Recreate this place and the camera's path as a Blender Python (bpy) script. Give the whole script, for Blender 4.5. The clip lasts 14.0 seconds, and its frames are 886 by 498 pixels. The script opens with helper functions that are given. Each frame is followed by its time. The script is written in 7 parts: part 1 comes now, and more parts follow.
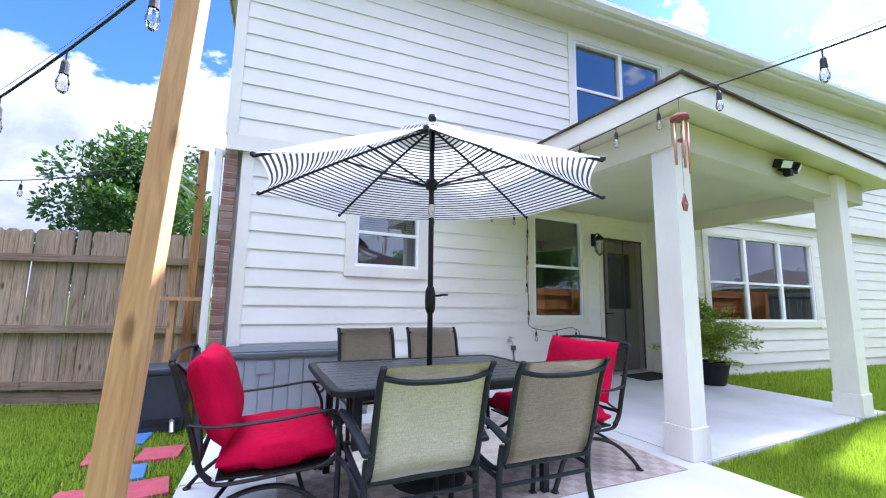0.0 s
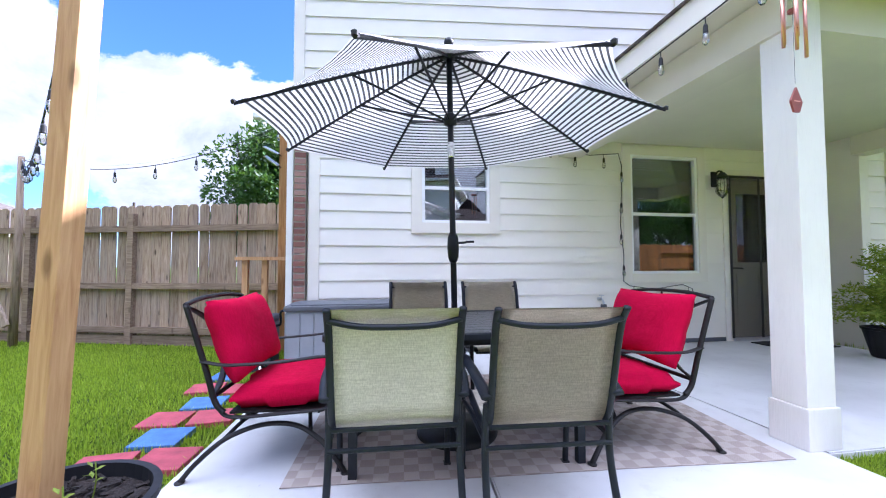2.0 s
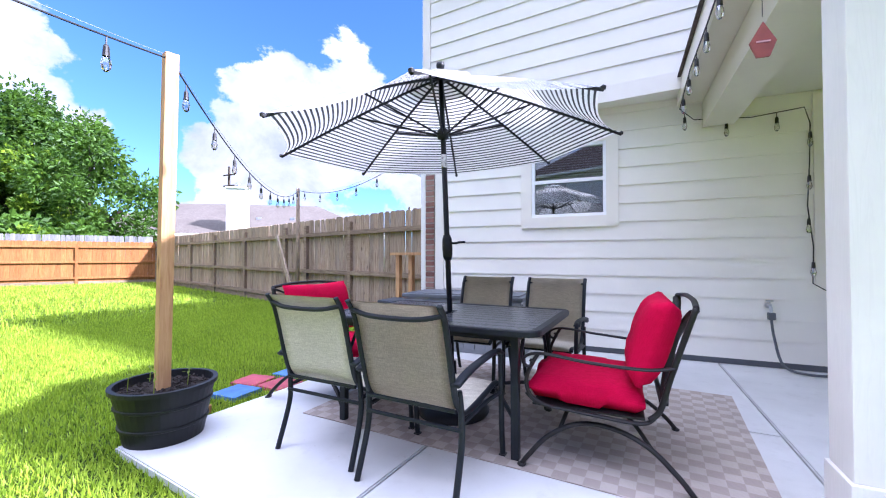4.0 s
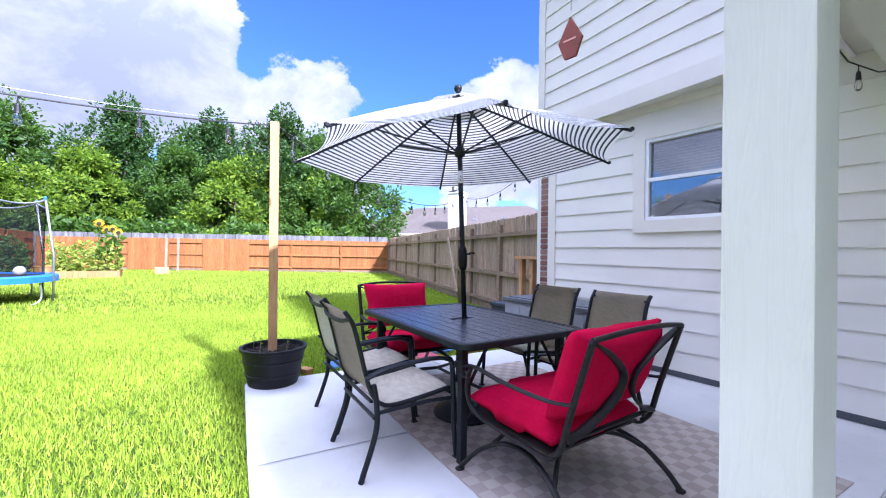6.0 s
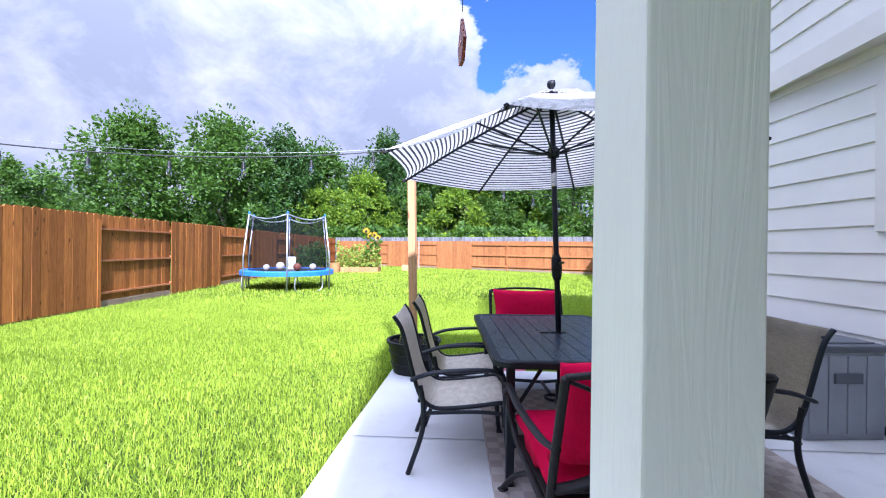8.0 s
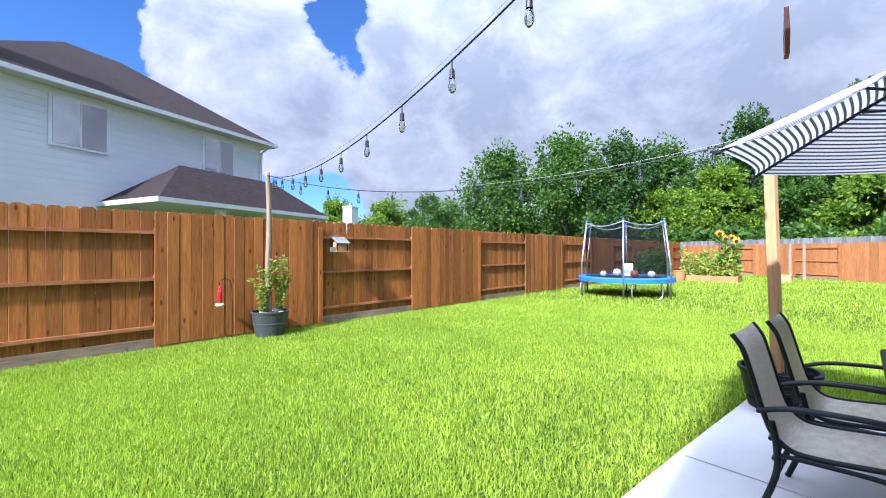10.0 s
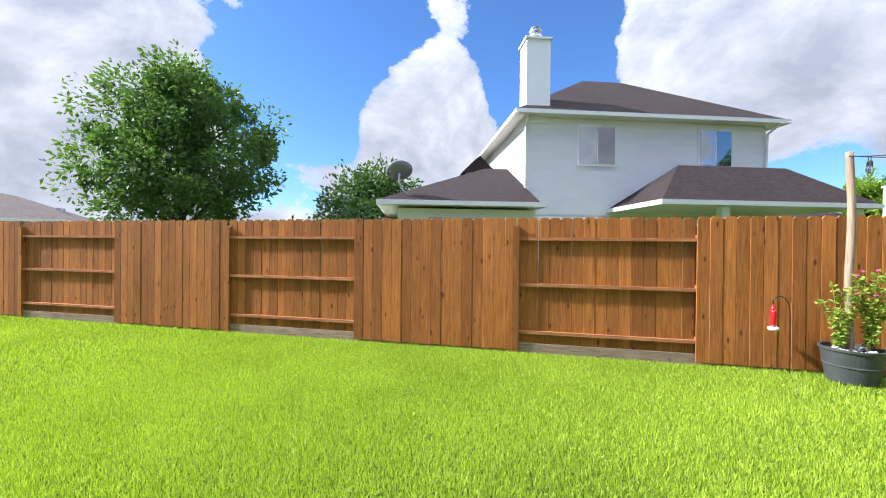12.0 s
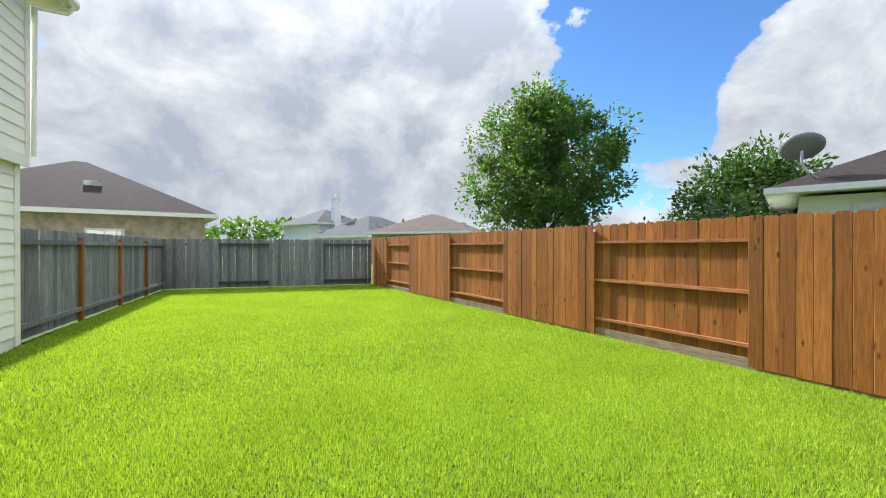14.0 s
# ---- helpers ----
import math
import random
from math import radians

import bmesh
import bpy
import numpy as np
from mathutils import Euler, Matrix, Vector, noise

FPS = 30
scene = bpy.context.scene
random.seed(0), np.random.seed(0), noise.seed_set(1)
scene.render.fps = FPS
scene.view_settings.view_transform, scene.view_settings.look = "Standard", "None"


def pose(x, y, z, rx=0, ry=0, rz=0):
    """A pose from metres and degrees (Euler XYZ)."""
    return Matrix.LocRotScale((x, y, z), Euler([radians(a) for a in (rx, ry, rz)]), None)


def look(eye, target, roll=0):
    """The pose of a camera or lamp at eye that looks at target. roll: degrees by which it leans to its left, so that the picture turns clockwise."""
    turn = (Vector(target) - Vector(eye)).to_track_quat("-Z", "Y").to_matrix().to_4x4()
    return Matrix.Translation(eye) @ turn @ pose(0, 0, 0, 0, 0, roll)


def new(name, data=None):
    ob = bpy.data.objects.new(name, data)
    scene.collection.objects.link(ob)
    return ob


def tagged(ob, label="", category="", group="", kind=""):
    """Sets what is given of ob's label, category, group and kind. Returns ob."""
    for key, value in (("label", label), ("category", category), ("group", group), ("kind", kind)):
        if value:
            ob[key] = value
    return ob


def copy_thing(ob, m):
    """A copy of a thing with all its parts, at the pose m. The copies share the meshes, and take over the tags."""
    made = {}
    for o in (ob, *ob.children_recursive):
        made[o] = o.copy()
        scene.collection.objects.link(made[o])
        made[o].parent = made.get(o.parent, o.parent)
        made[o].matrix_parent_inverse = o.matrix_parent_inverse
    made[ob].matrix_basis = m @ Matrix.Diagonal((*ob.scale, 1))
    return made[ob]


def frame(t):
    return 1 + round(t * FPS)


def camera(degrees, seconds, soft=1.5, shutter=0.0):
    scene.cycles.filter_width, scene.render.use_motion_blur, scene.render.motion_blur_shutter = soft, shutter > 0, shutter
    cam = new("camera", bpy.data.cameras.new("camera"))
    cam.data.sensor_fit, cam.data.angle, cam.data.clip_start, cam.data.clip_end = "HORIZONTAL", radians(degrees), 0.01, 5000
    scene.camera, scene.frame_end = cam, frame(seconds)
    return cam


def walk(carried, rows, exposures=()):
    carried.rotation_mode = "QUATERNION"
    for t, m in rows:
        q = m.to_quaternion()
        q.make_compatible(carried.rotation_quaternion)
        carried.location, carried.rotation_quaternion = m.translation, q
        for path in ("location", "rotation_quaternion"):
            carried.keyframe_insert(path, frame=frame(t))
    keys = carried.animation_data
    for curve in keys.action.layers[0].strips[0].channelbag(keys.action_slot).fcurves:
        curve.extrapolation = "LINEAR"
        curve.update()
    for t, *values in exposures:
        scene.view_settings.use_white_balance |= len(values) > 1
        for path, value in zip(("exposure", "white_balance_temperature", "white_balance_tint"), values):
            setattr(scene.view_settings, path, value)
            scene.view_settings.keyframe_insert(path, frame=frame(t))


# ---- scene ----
cam = camera(95.6, 14.0, soft=1.1)
PATH = [
    (0, (0.045, 0.105, 1.161), (0.962, 1.863, 1.424), 1.0),
    (0.5, (0.099, 0.114, 1.139), (0.967, 1.907, 1.325), 0.8),
    (1, (0.221, 0.168, 1.102), (0.999, 2.006, 1.232), 0.5),
    (1.5, (0.427, 0.172, 1.085), (1.032, 2.076, 1.186), 0.4),
    (2, (0.749, 0.134, 1.061), (1.105, 2.1, 1.144), -0.1),
    (2.5, (1.083, 0.051, 1.039), (1.13, 2.049, 1.106), -0.2),
    (3, (1.489, -0.086, 1.074), (1.234, 1.897, 1.125), -0.1),
    (5.5, (3.539, 0.477, 1.168), (2.046, 1.807, 1.196), 0.6),
    (6, (3.706, 0.757, 1.22), (2.058, 1.891, 1.234), 0.9),
    (6.5, (3.792, 1.068, 1.232), (2.02, 1.994, 1.249), 1.0),
    (7, (3.877, 1.329, 1.259), (1.999, 2.016, 1.265), 1.0),
    (9.5, (4.222, 1.914, 1.319), (2.499, 0.898, 1.331), -0.0),
    (10, (4.261, 1.864, 1.33), (2.807, 0.491, 1.346), -0.1),
    (10.5, (4.386, 1.624, 1.379), (3.311, -0.062, 1.389), 0.2),
    (11, (4.534, 1.416, 1.386), (3.942, -0.494, 1.393), 0.5),
    (11.5, (4.783, 1.08, 1.45), (4.709, -0.918, 1.445), 0.7),
    (12, (4.945, 0.889, 1.495), (5.413, -1.055, 1.484), 0.6),
    (12.5, (5.115, 0.654, 1.516), (6.075, -1.1, 1.494), 0.2),
    (13, (5.277, 0.67, 1.569), (6.622, -0.81, 1.549), 0.2),
    (13.5, (5.34, 0.752, 1.569), (6.947, -0.438, 1.554), 0.0),
    (14, (5.379, 0.893, 1.525), (7.107, -0.114, 1.518), 0.0),
]
walk(cam, [(t, look(eye, target, roll)) for t, eye, target, roll in PATH], [(0.0, 3.86, 5350, 25), (3.0, 3.98, 5400, 27), (5.5, 3.64, 5300, 30), (7.0, 3.55, 5250, 30), (9.5, 3.25, 5250, 22), (11.0, 3.25, 5600, 18), (12.5, 3.4, 6000, 14), (14.0, 3.25, 6150, 10)])

# ---- world, sun ----
SUN_AZ, SUN_EL = radians(10), radians(39)     # azimuth from +x towards +y
SUN_DIR = Vector((math.cos(SUN_AZ) * math.cos(SUN_EL), math.sin(SUN_AZ) * math.cos(SUN_EL), math.sin(SUN_EL)))


class Nodes:
    """A short way to wire a node tree."""

    def __init__(self, tree):
        self.tree = tree
        tree.nodes.clear()

    def add(self, kind, settings=None, **sockets):
        n = self.tree.nodes.new(kind)
        for key, value in (settings or {}).items():
            if key == "operation":
                n.operation = value
            elif key == "data_type":
                n.data_type = value
            elif key == "blend_type":
                n.blend_type = value
            elif key == "sky_type":
                n.sky_type = value
            elif key == "feature":
                n.feature = value
            elif key == "bands_direction":
                n.bands_direction = value
            elif key == "uv_map":
                n.uv_map = value
        for key, value in sockets.items():
            self.put(n, key.replace("_", " "), value)
        return n

    def put(self, n, key, value):
        sock = n.inputs[int(key[1:])] if key[0] == "i" and key[1:].isdigit() else n.inputs[key]
        if isinstance(value, bpy.types.NodeSocket):
            self.tree.links.new(value, sock)
        else:
            sock.default_value = value

    def noise(self, vector, scale, detail=4.0, rough=0.55, lift=0.0):
        n = self.add("ShaderNodeTexNoise", Scale=scale, Detail=detail, Roughness=rough, Distortion=lift)
        if vector is not None:
            self.put(n, "Vector", vector)
        return n.outputs[0]

    def ramp(self, value, stops):
        n = self.add("ShaderNodeValToRGB", i0=value)
        e = n.color_ramp.elements
        while len(e) < len(stops):
            e.new(0.5)
        for el, (p, c) in zip(e, stops):
            el.position = p
            el.color = (*c, 1) if len(c) == 3 else c
        return n.outputs[0]

    def mix(self, fac, a, b, blend="MIX"):
        n = self.add("ShaderNodeMix", {"data_type": "RGBA", "blend_type": blend})
        for k, v in ((0, fac), (6, a), (7, b)):
            if isinstance(v, bpy.types.NodeSocket):
                self.tree.links.new(v, n.inputs[k])
            else:
                n.inputs[k].default_value = (*v, 1) if isinstance(v, tuple) and len(v) == 3 else v
        return n.outputs[2]

    def math(self, op, a, b=0.0, c=None):
        n = self.add("ShaderNodeMath", {"operation": op})
        for k, v in enumerate((a, b) if c is None else (a, b, c)):
            if isinstance(v, bpy.types.NodeSocket):
                self.tree.links.new(v, n.inputs[k])
            else:
                n.inputs[k].default_value = v
        return n.outputs[0]


world = bpy.data.worlds.new("sky")
scene.world = world
world.use_nodes = True
W = Nodes(world.node_tree)
coord = W.add("ShaderNodeTexCoord").outputs["Generated"]
sky = W.add("ShaderNodeTexSky", {"sky_type": "NISHITA"})
sky.sun_disc = False
sky.sun_elevation, sky.sun_rotation = SUN_EL, radians(90) - SUN_AZ
sky.air_density, sky.dust_density, sky.ozone_density = 1.0, 0.35, 2.5
stretch = W.add("ShaderNodeMapping", Vector=coord)
stretch.inputs["Scale"].default_value = (1, 1, 1.35)
stretch.inputs["Location"].default_value = (3.7, 1.2, 0.4)
puff = W.noise(stretch.outputs[0], 2.1, 11, 0.60, 0.15)
wide = W.noise(stretch.outputs[0], 1.1, 3, 0.5)
height = W.add("ShaderNodeSeparateXYZ", Vector=coord).outputs[2]
# more cloud low down, plus unseen cloud added overhead for whiter fill light
low = W.math("ADD", W.math("MULTIPLY", W.math("SUBTRACT", 0.45, height), 0.12), W.math("MULTIPLY", W.math("POWER", W.math("MAXIMUM", height, 0.0), 4.0), 0.3))
body = W.math("ADD", W.math("ADD", W.math("MULTIPLY", puff, 0.75), W.math("MULTIPLY", wide, 0.35)), low)
# large clouds and clear gaps: direction, half width in degrees, how much thicker or thinner
CLOUDS = (((0.92, -0.22, 0.31), 38, 0.19), ((0.485, -0.745, 0.46), 17, -0.15), ((0.28, -0.91, 0.30), 11, 0.17), ((0.0, -0.90, 0.433), 11, -0.13),
          ((-0.33, -0.86, 0.36), 13, 0.13), ((-0.49, -0.75, 0.46), 7, -0.11), ((-0.85, -0.43, 0.31), 30, 0.13), ((-0.76, 0.40, 0.60), 24, -0.13),
          ((-0.93, 0.17, 0.22), 18, 0.06), ((-0.93, -0.07, 0.38), 12, 0.10), ((-0.93, 0.30, 0.27), 12, 0.13), ((-0.78, 0.62, 0.30), 11, 0.12), ((-0.33, 0.83, 0.48), 14, -0.08), ((-0.33, 0.9, 0.25), 12, 0.08))
for way, wide_deg, amount in CLOUDS:
    near = W.add("ShaderNodeVectorMath", {"operation": "DOT_PRODUCT"}, i0=coord, i1=Vector(way).normalized()).outputs[1]
    edge = math.cos(radians(wide_deg))
    bump = W.add("ShaderNodeMapRange", Value=near, From_Min=edge, From_Max=1 - (1 - edge) * 0.35, To_Min=0.0, To_Max=amount)
    body = W.math("ADD", body, bump.outputs[0])
mask = W.ramp(body, [(0.560, (0, 0, 0)), (0.572, (0.72, 0.72, 0.72)), (0.60, (1, 1, 1))])
shade = W.noise(stretch.outputs[0], 5.0, 10, 0.62, 0.3)
cloud = W.ramp(W.math("ADD", W.math("MULTIPLY", W.math("SUBTRACT", shade, 0.2), 1.0), W.math("MULTIPLY", body, 0.5)), [(0.47, (0.262, 0.264, 0.264)), (0.60, (0.200, 0.207, 0.214)), (0.76, (0.138, 0.150, 0.165))])
blue = W.mix(1.0, sky.outputs[0], (0.0118, 0.0165, 0.0212), "MULTIPLY")
# clouds dimmed low down and brightened at the unseen zenith as added fill light
zenith_fill = W.math("ADD", 0.36, W.math("MULTIPLY", W.math("POWER", W.math("MAXIMUM", height, 0.0), 4.0), 2.4))
cloud = W.mix(1.0, cloud, W.add("ShaderNodeCombineXYZ", X=zenith_fill, Y=zenith_fill, Z=zenith_fill).outputs[0], "MULTIPLY")
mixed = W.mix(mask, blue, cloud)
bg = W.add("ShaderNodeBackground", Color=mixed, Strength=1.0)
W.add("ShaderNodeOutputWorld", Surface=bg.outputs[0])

sun = new("sun", bpy.data.lights.new("sun", "SUN"))
sun.data.energy, sun.data.angle, sun.data.color = 1.32, radians(3), (1.0, 0.95, 0.86)
sun.matrix_world = look(SUN_DIR * 60, (0, 0, 0))


# ---- materials ----
def material(name):
    m = bpy.data.materials.new(name)
    m.use_nodes = True
    return m, Nodes(m.node_tree)


def finish(N, color, rough=0.6, metal=0.0, bump=None, strength=0.3, dist=0.01, spec=0.5, extra=None):
    b = N.add("ShaderNodeBsdfPrincipled", Metallic=metal)
    N.put(b, "Base Color", color if isinstance(color, bpy.types.NodeSocket) else (*color, 1))
    N.put(b, "Roughness", rough)
    N.put(b, "Specular IOR Level", spec)
    if bump is not None:
        bp = N.add("ShaderNodeBump", Strength=strength, Distance=dist, Height=bump)
        N.put(b, "Normal", bp.outputs[0])
    for k, v in (extra or {}).items():
        N.put(b, k, v)
    N.add("ShaderNodeOutputMaterial", Surface=b.outputs[0])
    return b


def local(N, scale=(1, 1, 1), shift=True):
    """Object coordinates, moved at random from object to object."""
    v = N.add("ShaderNodeTexCoord").outputs["Object"]
    mp = N.add("ShaderNodeMapping", Vector=v)
    mp.inputs["Scale"].default_value = scale
    if shift:
        r = N.add("ShaderNodeObjectInfo").outputs["Random"]
        off = N.add("ShaderNodeCombineXYZ", X=N.math("MULTIPLY", r, 37.0), Y=N.math("MULTIPLY", r, 11.0), Z=N.math("MULTIPLY", r, 53.0))
        N.put(mp, "Location", off.outputs[0])
    return mp.outputs[0]


def plain(name, color, rough=0.6, metal=0.0, vary=0.12, scale=6.0, bump=0.15, fine=60.0, dist=0.003, spec=0.5):
    """A painted or moulded surface with soft stains and a fine grain."""
    m, N = material(name)
    v = local(N)
    big = N.noise(v, scale, 5)
    small = N.noise(v, fine, 3)
    dark = tuple(c * (1 - vary) for c in color)
    light = tuple(min(1, c * (1 + vary * 0.6)) for c in color)
    c = N.mix(N.ramp(big, [(0.3, (0, 0, 0)), (0.7, (1, 1, 1))]), dark, light)
    r = N.math("ADD", N.math("MULTIPLY", small, 0.15), rough - 0.07)
    finish(N, c, r, metal, small, bump, dist, spec)
    return m


def wood(name, dark, mid, light, grain=(14, 14, 1.1), rough=0.75, knots=0.5, spread=0.5, grey=None, bump=0.4):
    """Boards that run along their own z, each with a tone of its own."""
    m, N = material(name)
    v = local(N, grain)
    g = N.noise(v, 3.0, 8, 0.62, 0.8)
    base = N.ramp(g, [(0.28, dark), (0.5, mid), (0.75, light)])
    rnd = N.add("ShaderNodeObjectInfo").outputs["Random"]
    tone = N.math("ADD", N.math("MULTIPLY", rnd, spread), 1.0 - spread / 2)
    base = N.mix(1.0, base, N.add("ShaderNodeCombineXYZ", X=tone, Y=tone, Z=tone).outputs[0], "MULTIPLY")
    kv = local(N, (7, 7, 2.6))
    vor = N.add("ShaderNodeTexVoronoi", Vector=kv, Scale=1.0)
    k = N.ramp(vor.outputs["Distance"], [(0.06, (1, 1, 1)), (0.15, (0, 0, 0))])
    base = N.mix(N.math("MULTIPLY", k, knots), base, tuple(c * 0.35 for c in dark))
    st = N.noise(local(N, (3, 3, 0.8)), 1.2, 4)
    base = N.mix(N.ramp(st, [(0.45, (0, 0, 0)), (0.75, (0.6, 0.6, 0.6))]), base, grey or tuple(c * 0.6 for c in mid))
    finish(N, base, rough, 0, g, bump, 0.004, 0.25)
    return m


M = {}
M["siding"] = plain("siding_paint", (0.80, 0.775, 0.705), 0.55, vary=0.05, scale=1.5, bump=0.12, fine=25)
M["trim"] = plain("trim_paint", (0.78, 0.745, 0.67), 0.5, vary=0.05, scale=2, bump=0.1, fine=40)
# cream paint, darkened in its colour for the shade under eaves and porch
M["soffit"] = plain("shaded_soffit_paint", (0.66, 0.63, 0.50), 0.6, vary=0.05, scale=1.5)
M["gutter"] = plain("gutter_paint", (0.80, 0.79, 0.75), 0.35, vary=0.05, scale=3)
M["vinyl"] = plain("white_vinyl", (0.85, 0.86, 0.87), 0.35, vary=0.04)
M["concrete"] = None
M["black"] = plain("black_powder_coat", (0.011, 0.014, 0.019), 0.45, vary=0.3, scale=9, fine=180, bump=0.12, spec=0.28)
M["iron"] = plain("dark_wrought_iron", (0.016, 0.015, 0.015), 0.5, vary=0.35, scale=11, fine=90, bump=0.3, spec=0.28)
M["rubber"] = plain("black_cable", (0.012, 0.012, 0.014), 0.5)
M["pot"] = plain("black_plastic_pot", (0.011, 0.012, 0.014), 0.5, vary=0.3, scale=4, fine=30, spec=0.3)
M["greypot"] = plain("grey_plastic_pot", (0.05, 0.058, 0.06), 0.5, vary=0.25, scale=4)
M["boxgrey"] = plain("light_grey_plastic", (0.27, 0.29, 0.32), 0.55, vary=0.1, scale=4, fine=40, bump=0.3)
M["boxlid"] = plain("dark_grey_plastic", (0.09, 0.1, 0.115), 0.5, vary=0.15, scale=4, fine=60, bump=0.3)
M["cart"] = plain("blue_black_plastic", (0.028, 0.036, 0.05), 0.5, vary=0.2)
M["red"] = None
M["chrome"] = plain("brushed_metal", (0.6, 0.61, 0.62), 0.28, 1.0, vary=0.1)
M["galv"] = plain("galvanised_steel", (0.55, 0.57, 0.6), 0.38, 0.9, vary=0.15)
M["copper"] = plain("copper_tube", (0.75, 0.38, 0.27), 0.3, 1.0, vary=0.1)
M["redwood"] = plain("red_stained_wood", (0.27, 0.055, 0.035), 0.45, vary=0.2, scale=20)
M["bluepad"] = plain("blue_vinyl_pad", (0.03, 0.17, 0.62), 0.4, vary=0.15, scale=5)
M["whiteball"] = plain("white_ball", (0.75, 0.74, 0.72), 0.45, vary=0.08)
M["brownball"] = plain("brown_leather_ball", (0.3, 0.09, 0.05), 0.5, vary=0.2)
M["dish"] = plain("grey_dish_paint", (0.19, 0.20, 0.195), 0.45, vary=0.1)
M["soil"] = plain("dark_mulch", (0.022, 0.015, 0.011), 0.95, vary=0.6, scale=30, bump=0.9, fine=45, dist=0.02)
M["stone_red"] = plain("red_painted_paver", (0.38, 0.06, 0.08), 0.7, vary=0.3, scale=9, bump=0.5, fine=70)
M["stone_blue"] = plain("blue_painted_paver", (0.06, 0.16, 0.36), 0.7, vary=0.3, scale=9, bump=0.5, fine=70)
M["door"] = plain("tan_door_paint", (0.52, 0.47, 0.38), 0.45, vary=0.06)
# near-black colour that paints in the darkness of the unlit rooms
M["dark"] = plain("unlit_room_tone", (0.05, 0.048, 0.045), 0.9, vary=0.2)
M["inner"] = plain("room_paint", (0.35, 0.33, 0.3), 0.9, vary=0.1)
M["mat"] = plain("black_doormat", (0.012, 0.012, 0.013), 0.95, vary=0.3, fine=300, bump=0.8)
M["mortar"] = plain("mortar", (0.42, 0.39, 0.35), 0.95, vary=0.15, bump=0.5)
M["darkfascia"] = plain("white_house_paint", (0.80, 0.81, 0.80), 0.55, vary=0.05, scale=1.0)
M["tan_brick"] = plain("tan_brick_face", (0.45, 0.37, 0.28), 0.9, vary=0.35, scale=3, bump=0.5)
M["yellow"] = plain("sunflower_petals", (0.85, 0.52, 0.02), 0.6, vary=0.2)
M["pink"] = plain("pink_petals", (0.7, 0.06, 0.25), 0.6, vary=0.2)
M["redglass"] = plain("red_plastic", (0.6, 0.012, 0.02), 0.2, vary=0.1)
M["gravel"] = plain("grey_pebble", (0.4, 0.39, 0.37), 0.8, vary=0.3, scale=25)
M["net"] = None
M["fence_new"] = wood("stained_fence_wood", (0.17, 0.056, 0.011), (0.31, 0.112, 0.022), (0.45, 0.18, 0.040), grain=(20, 20, 0.9), spread=0.7, knots=0.95, grey=(0.19, 0.068, 0.018))
M["fence_rail"] = wood("stained_rail_wood", (0.22, 0.08, 0.03), (0.36, 0.145, 0.055), (0.5, 0.24, 0.11), grain=(1.1, 14, 14), spread=0.2, knots=0.3)
M["fence_back"] = wood("cedar_fence_wood", (0.20, 0.075, 0.022), (0.34, 0.135, 0.042), (0.45, 0.20, 0.075), spread=0.4, knots=0.3, grey=(0.25, 0.11, 0.045))
M["fence_old"] = wood("weathered_fence_wood", (0.15, 0.095, 0.06), (0.34, 0.245, 0.17), (0.50, 0.40, 0.30), spread=0.4, knots=0.85, grey=(0.33, 0.28, 0.24))
M["rail_grey"] = wood("dark_grey_rail_wood", (0.03, 0.031, 0.034), (0.06, 0.062, 0.066), (0.10, 0.102, 0.108), grain=(1.1, 14, 14), spread=0.3)
M["rail_old"] = wood("weathered_rail_wood", (0.15, 0.10, 0.07), (0.27, 0.195, 0.135), (0.38, 0.29, 0.21), grain=(1.1, 14, 14), spread=0.3)
M["fence_grey"] = wood("grey_fence_wood", (0.085, 0.088, 0.092), (0.18, 0.185, 0.19), (0.30, 0.305, 0.31), spread=0.6, knots=0.4, grey=(0.11, 0.125, 0.115))
M["kick"] = wood("old_kickboard_wood", (0.13, 0.09, 0.06), (0.26, 0.19, 0.13), (0.36, 0.28, 0.2), grain=(1.1, 14, 14), spread=0.2)
M["post_new"] = wood("new_pine_post", (0.38, 0.19, 0.085), (0.50, 0.285, 0.135), (0.60, 0.37, 0.19), spread=0.1, knots=0.7, grey=(0.40, 0.24, 0.11), rough=0.6)
M["post_dark"] = wood("stained_pine_post", (0.25, 0.12, 0.04), (0.40, 0.21, 0.08), (0.52, 0.31, 0.14), spread=0.1)
M["log"] = wood("weathered_log", (0.16, 0.12, 0.08), (0.30, 0.22, 0.15), (0.4, 0.32, 0.24), spread=0.1)
M["bark"] = wood("tree_bark", (0.03, 0.024, 0.018), (0.07, 0.055, 0.042), (0.12, 0.1, 0.08), grain=(8, 8, 2), spread=0.2, knots=0.2)


def concrete():
    m, N = material("broom_finished_concrete")
    v = local(N, shift=False)
    big = N.noise(v, 0.9, 6)
    mid = N.noise(v, 7.0, 6, 0.65)
    fine = N.noise(v, 160.0, 2)
    c = N.ramp(big, [(0.3, (0.50, 0.50, 0.49)), (0.55, (0.60, 0.60, 0.59)), (0.75, (0.67, 0.67, 0.66))])
    c = N.mix(N.ramp(mid, [(0.55, (0, 0, 0)), (0.8, (0.45, 0.45, 0.45))]), c, (0.42, 0.41, 0.40))
    spots = N.ramp(N.noise(v, 38.0, 2), [(0.72, (0, 0, 0)), (0.78, (0.6, 0.6, 0.6))])
    c = N.mix(spots, c, (0.3, 0.28, 0.26))
    finish(N, c, 0.82, 0, fine, 0.3, 0.002, 0.3)
    return m


M["concrete"] = concrete()


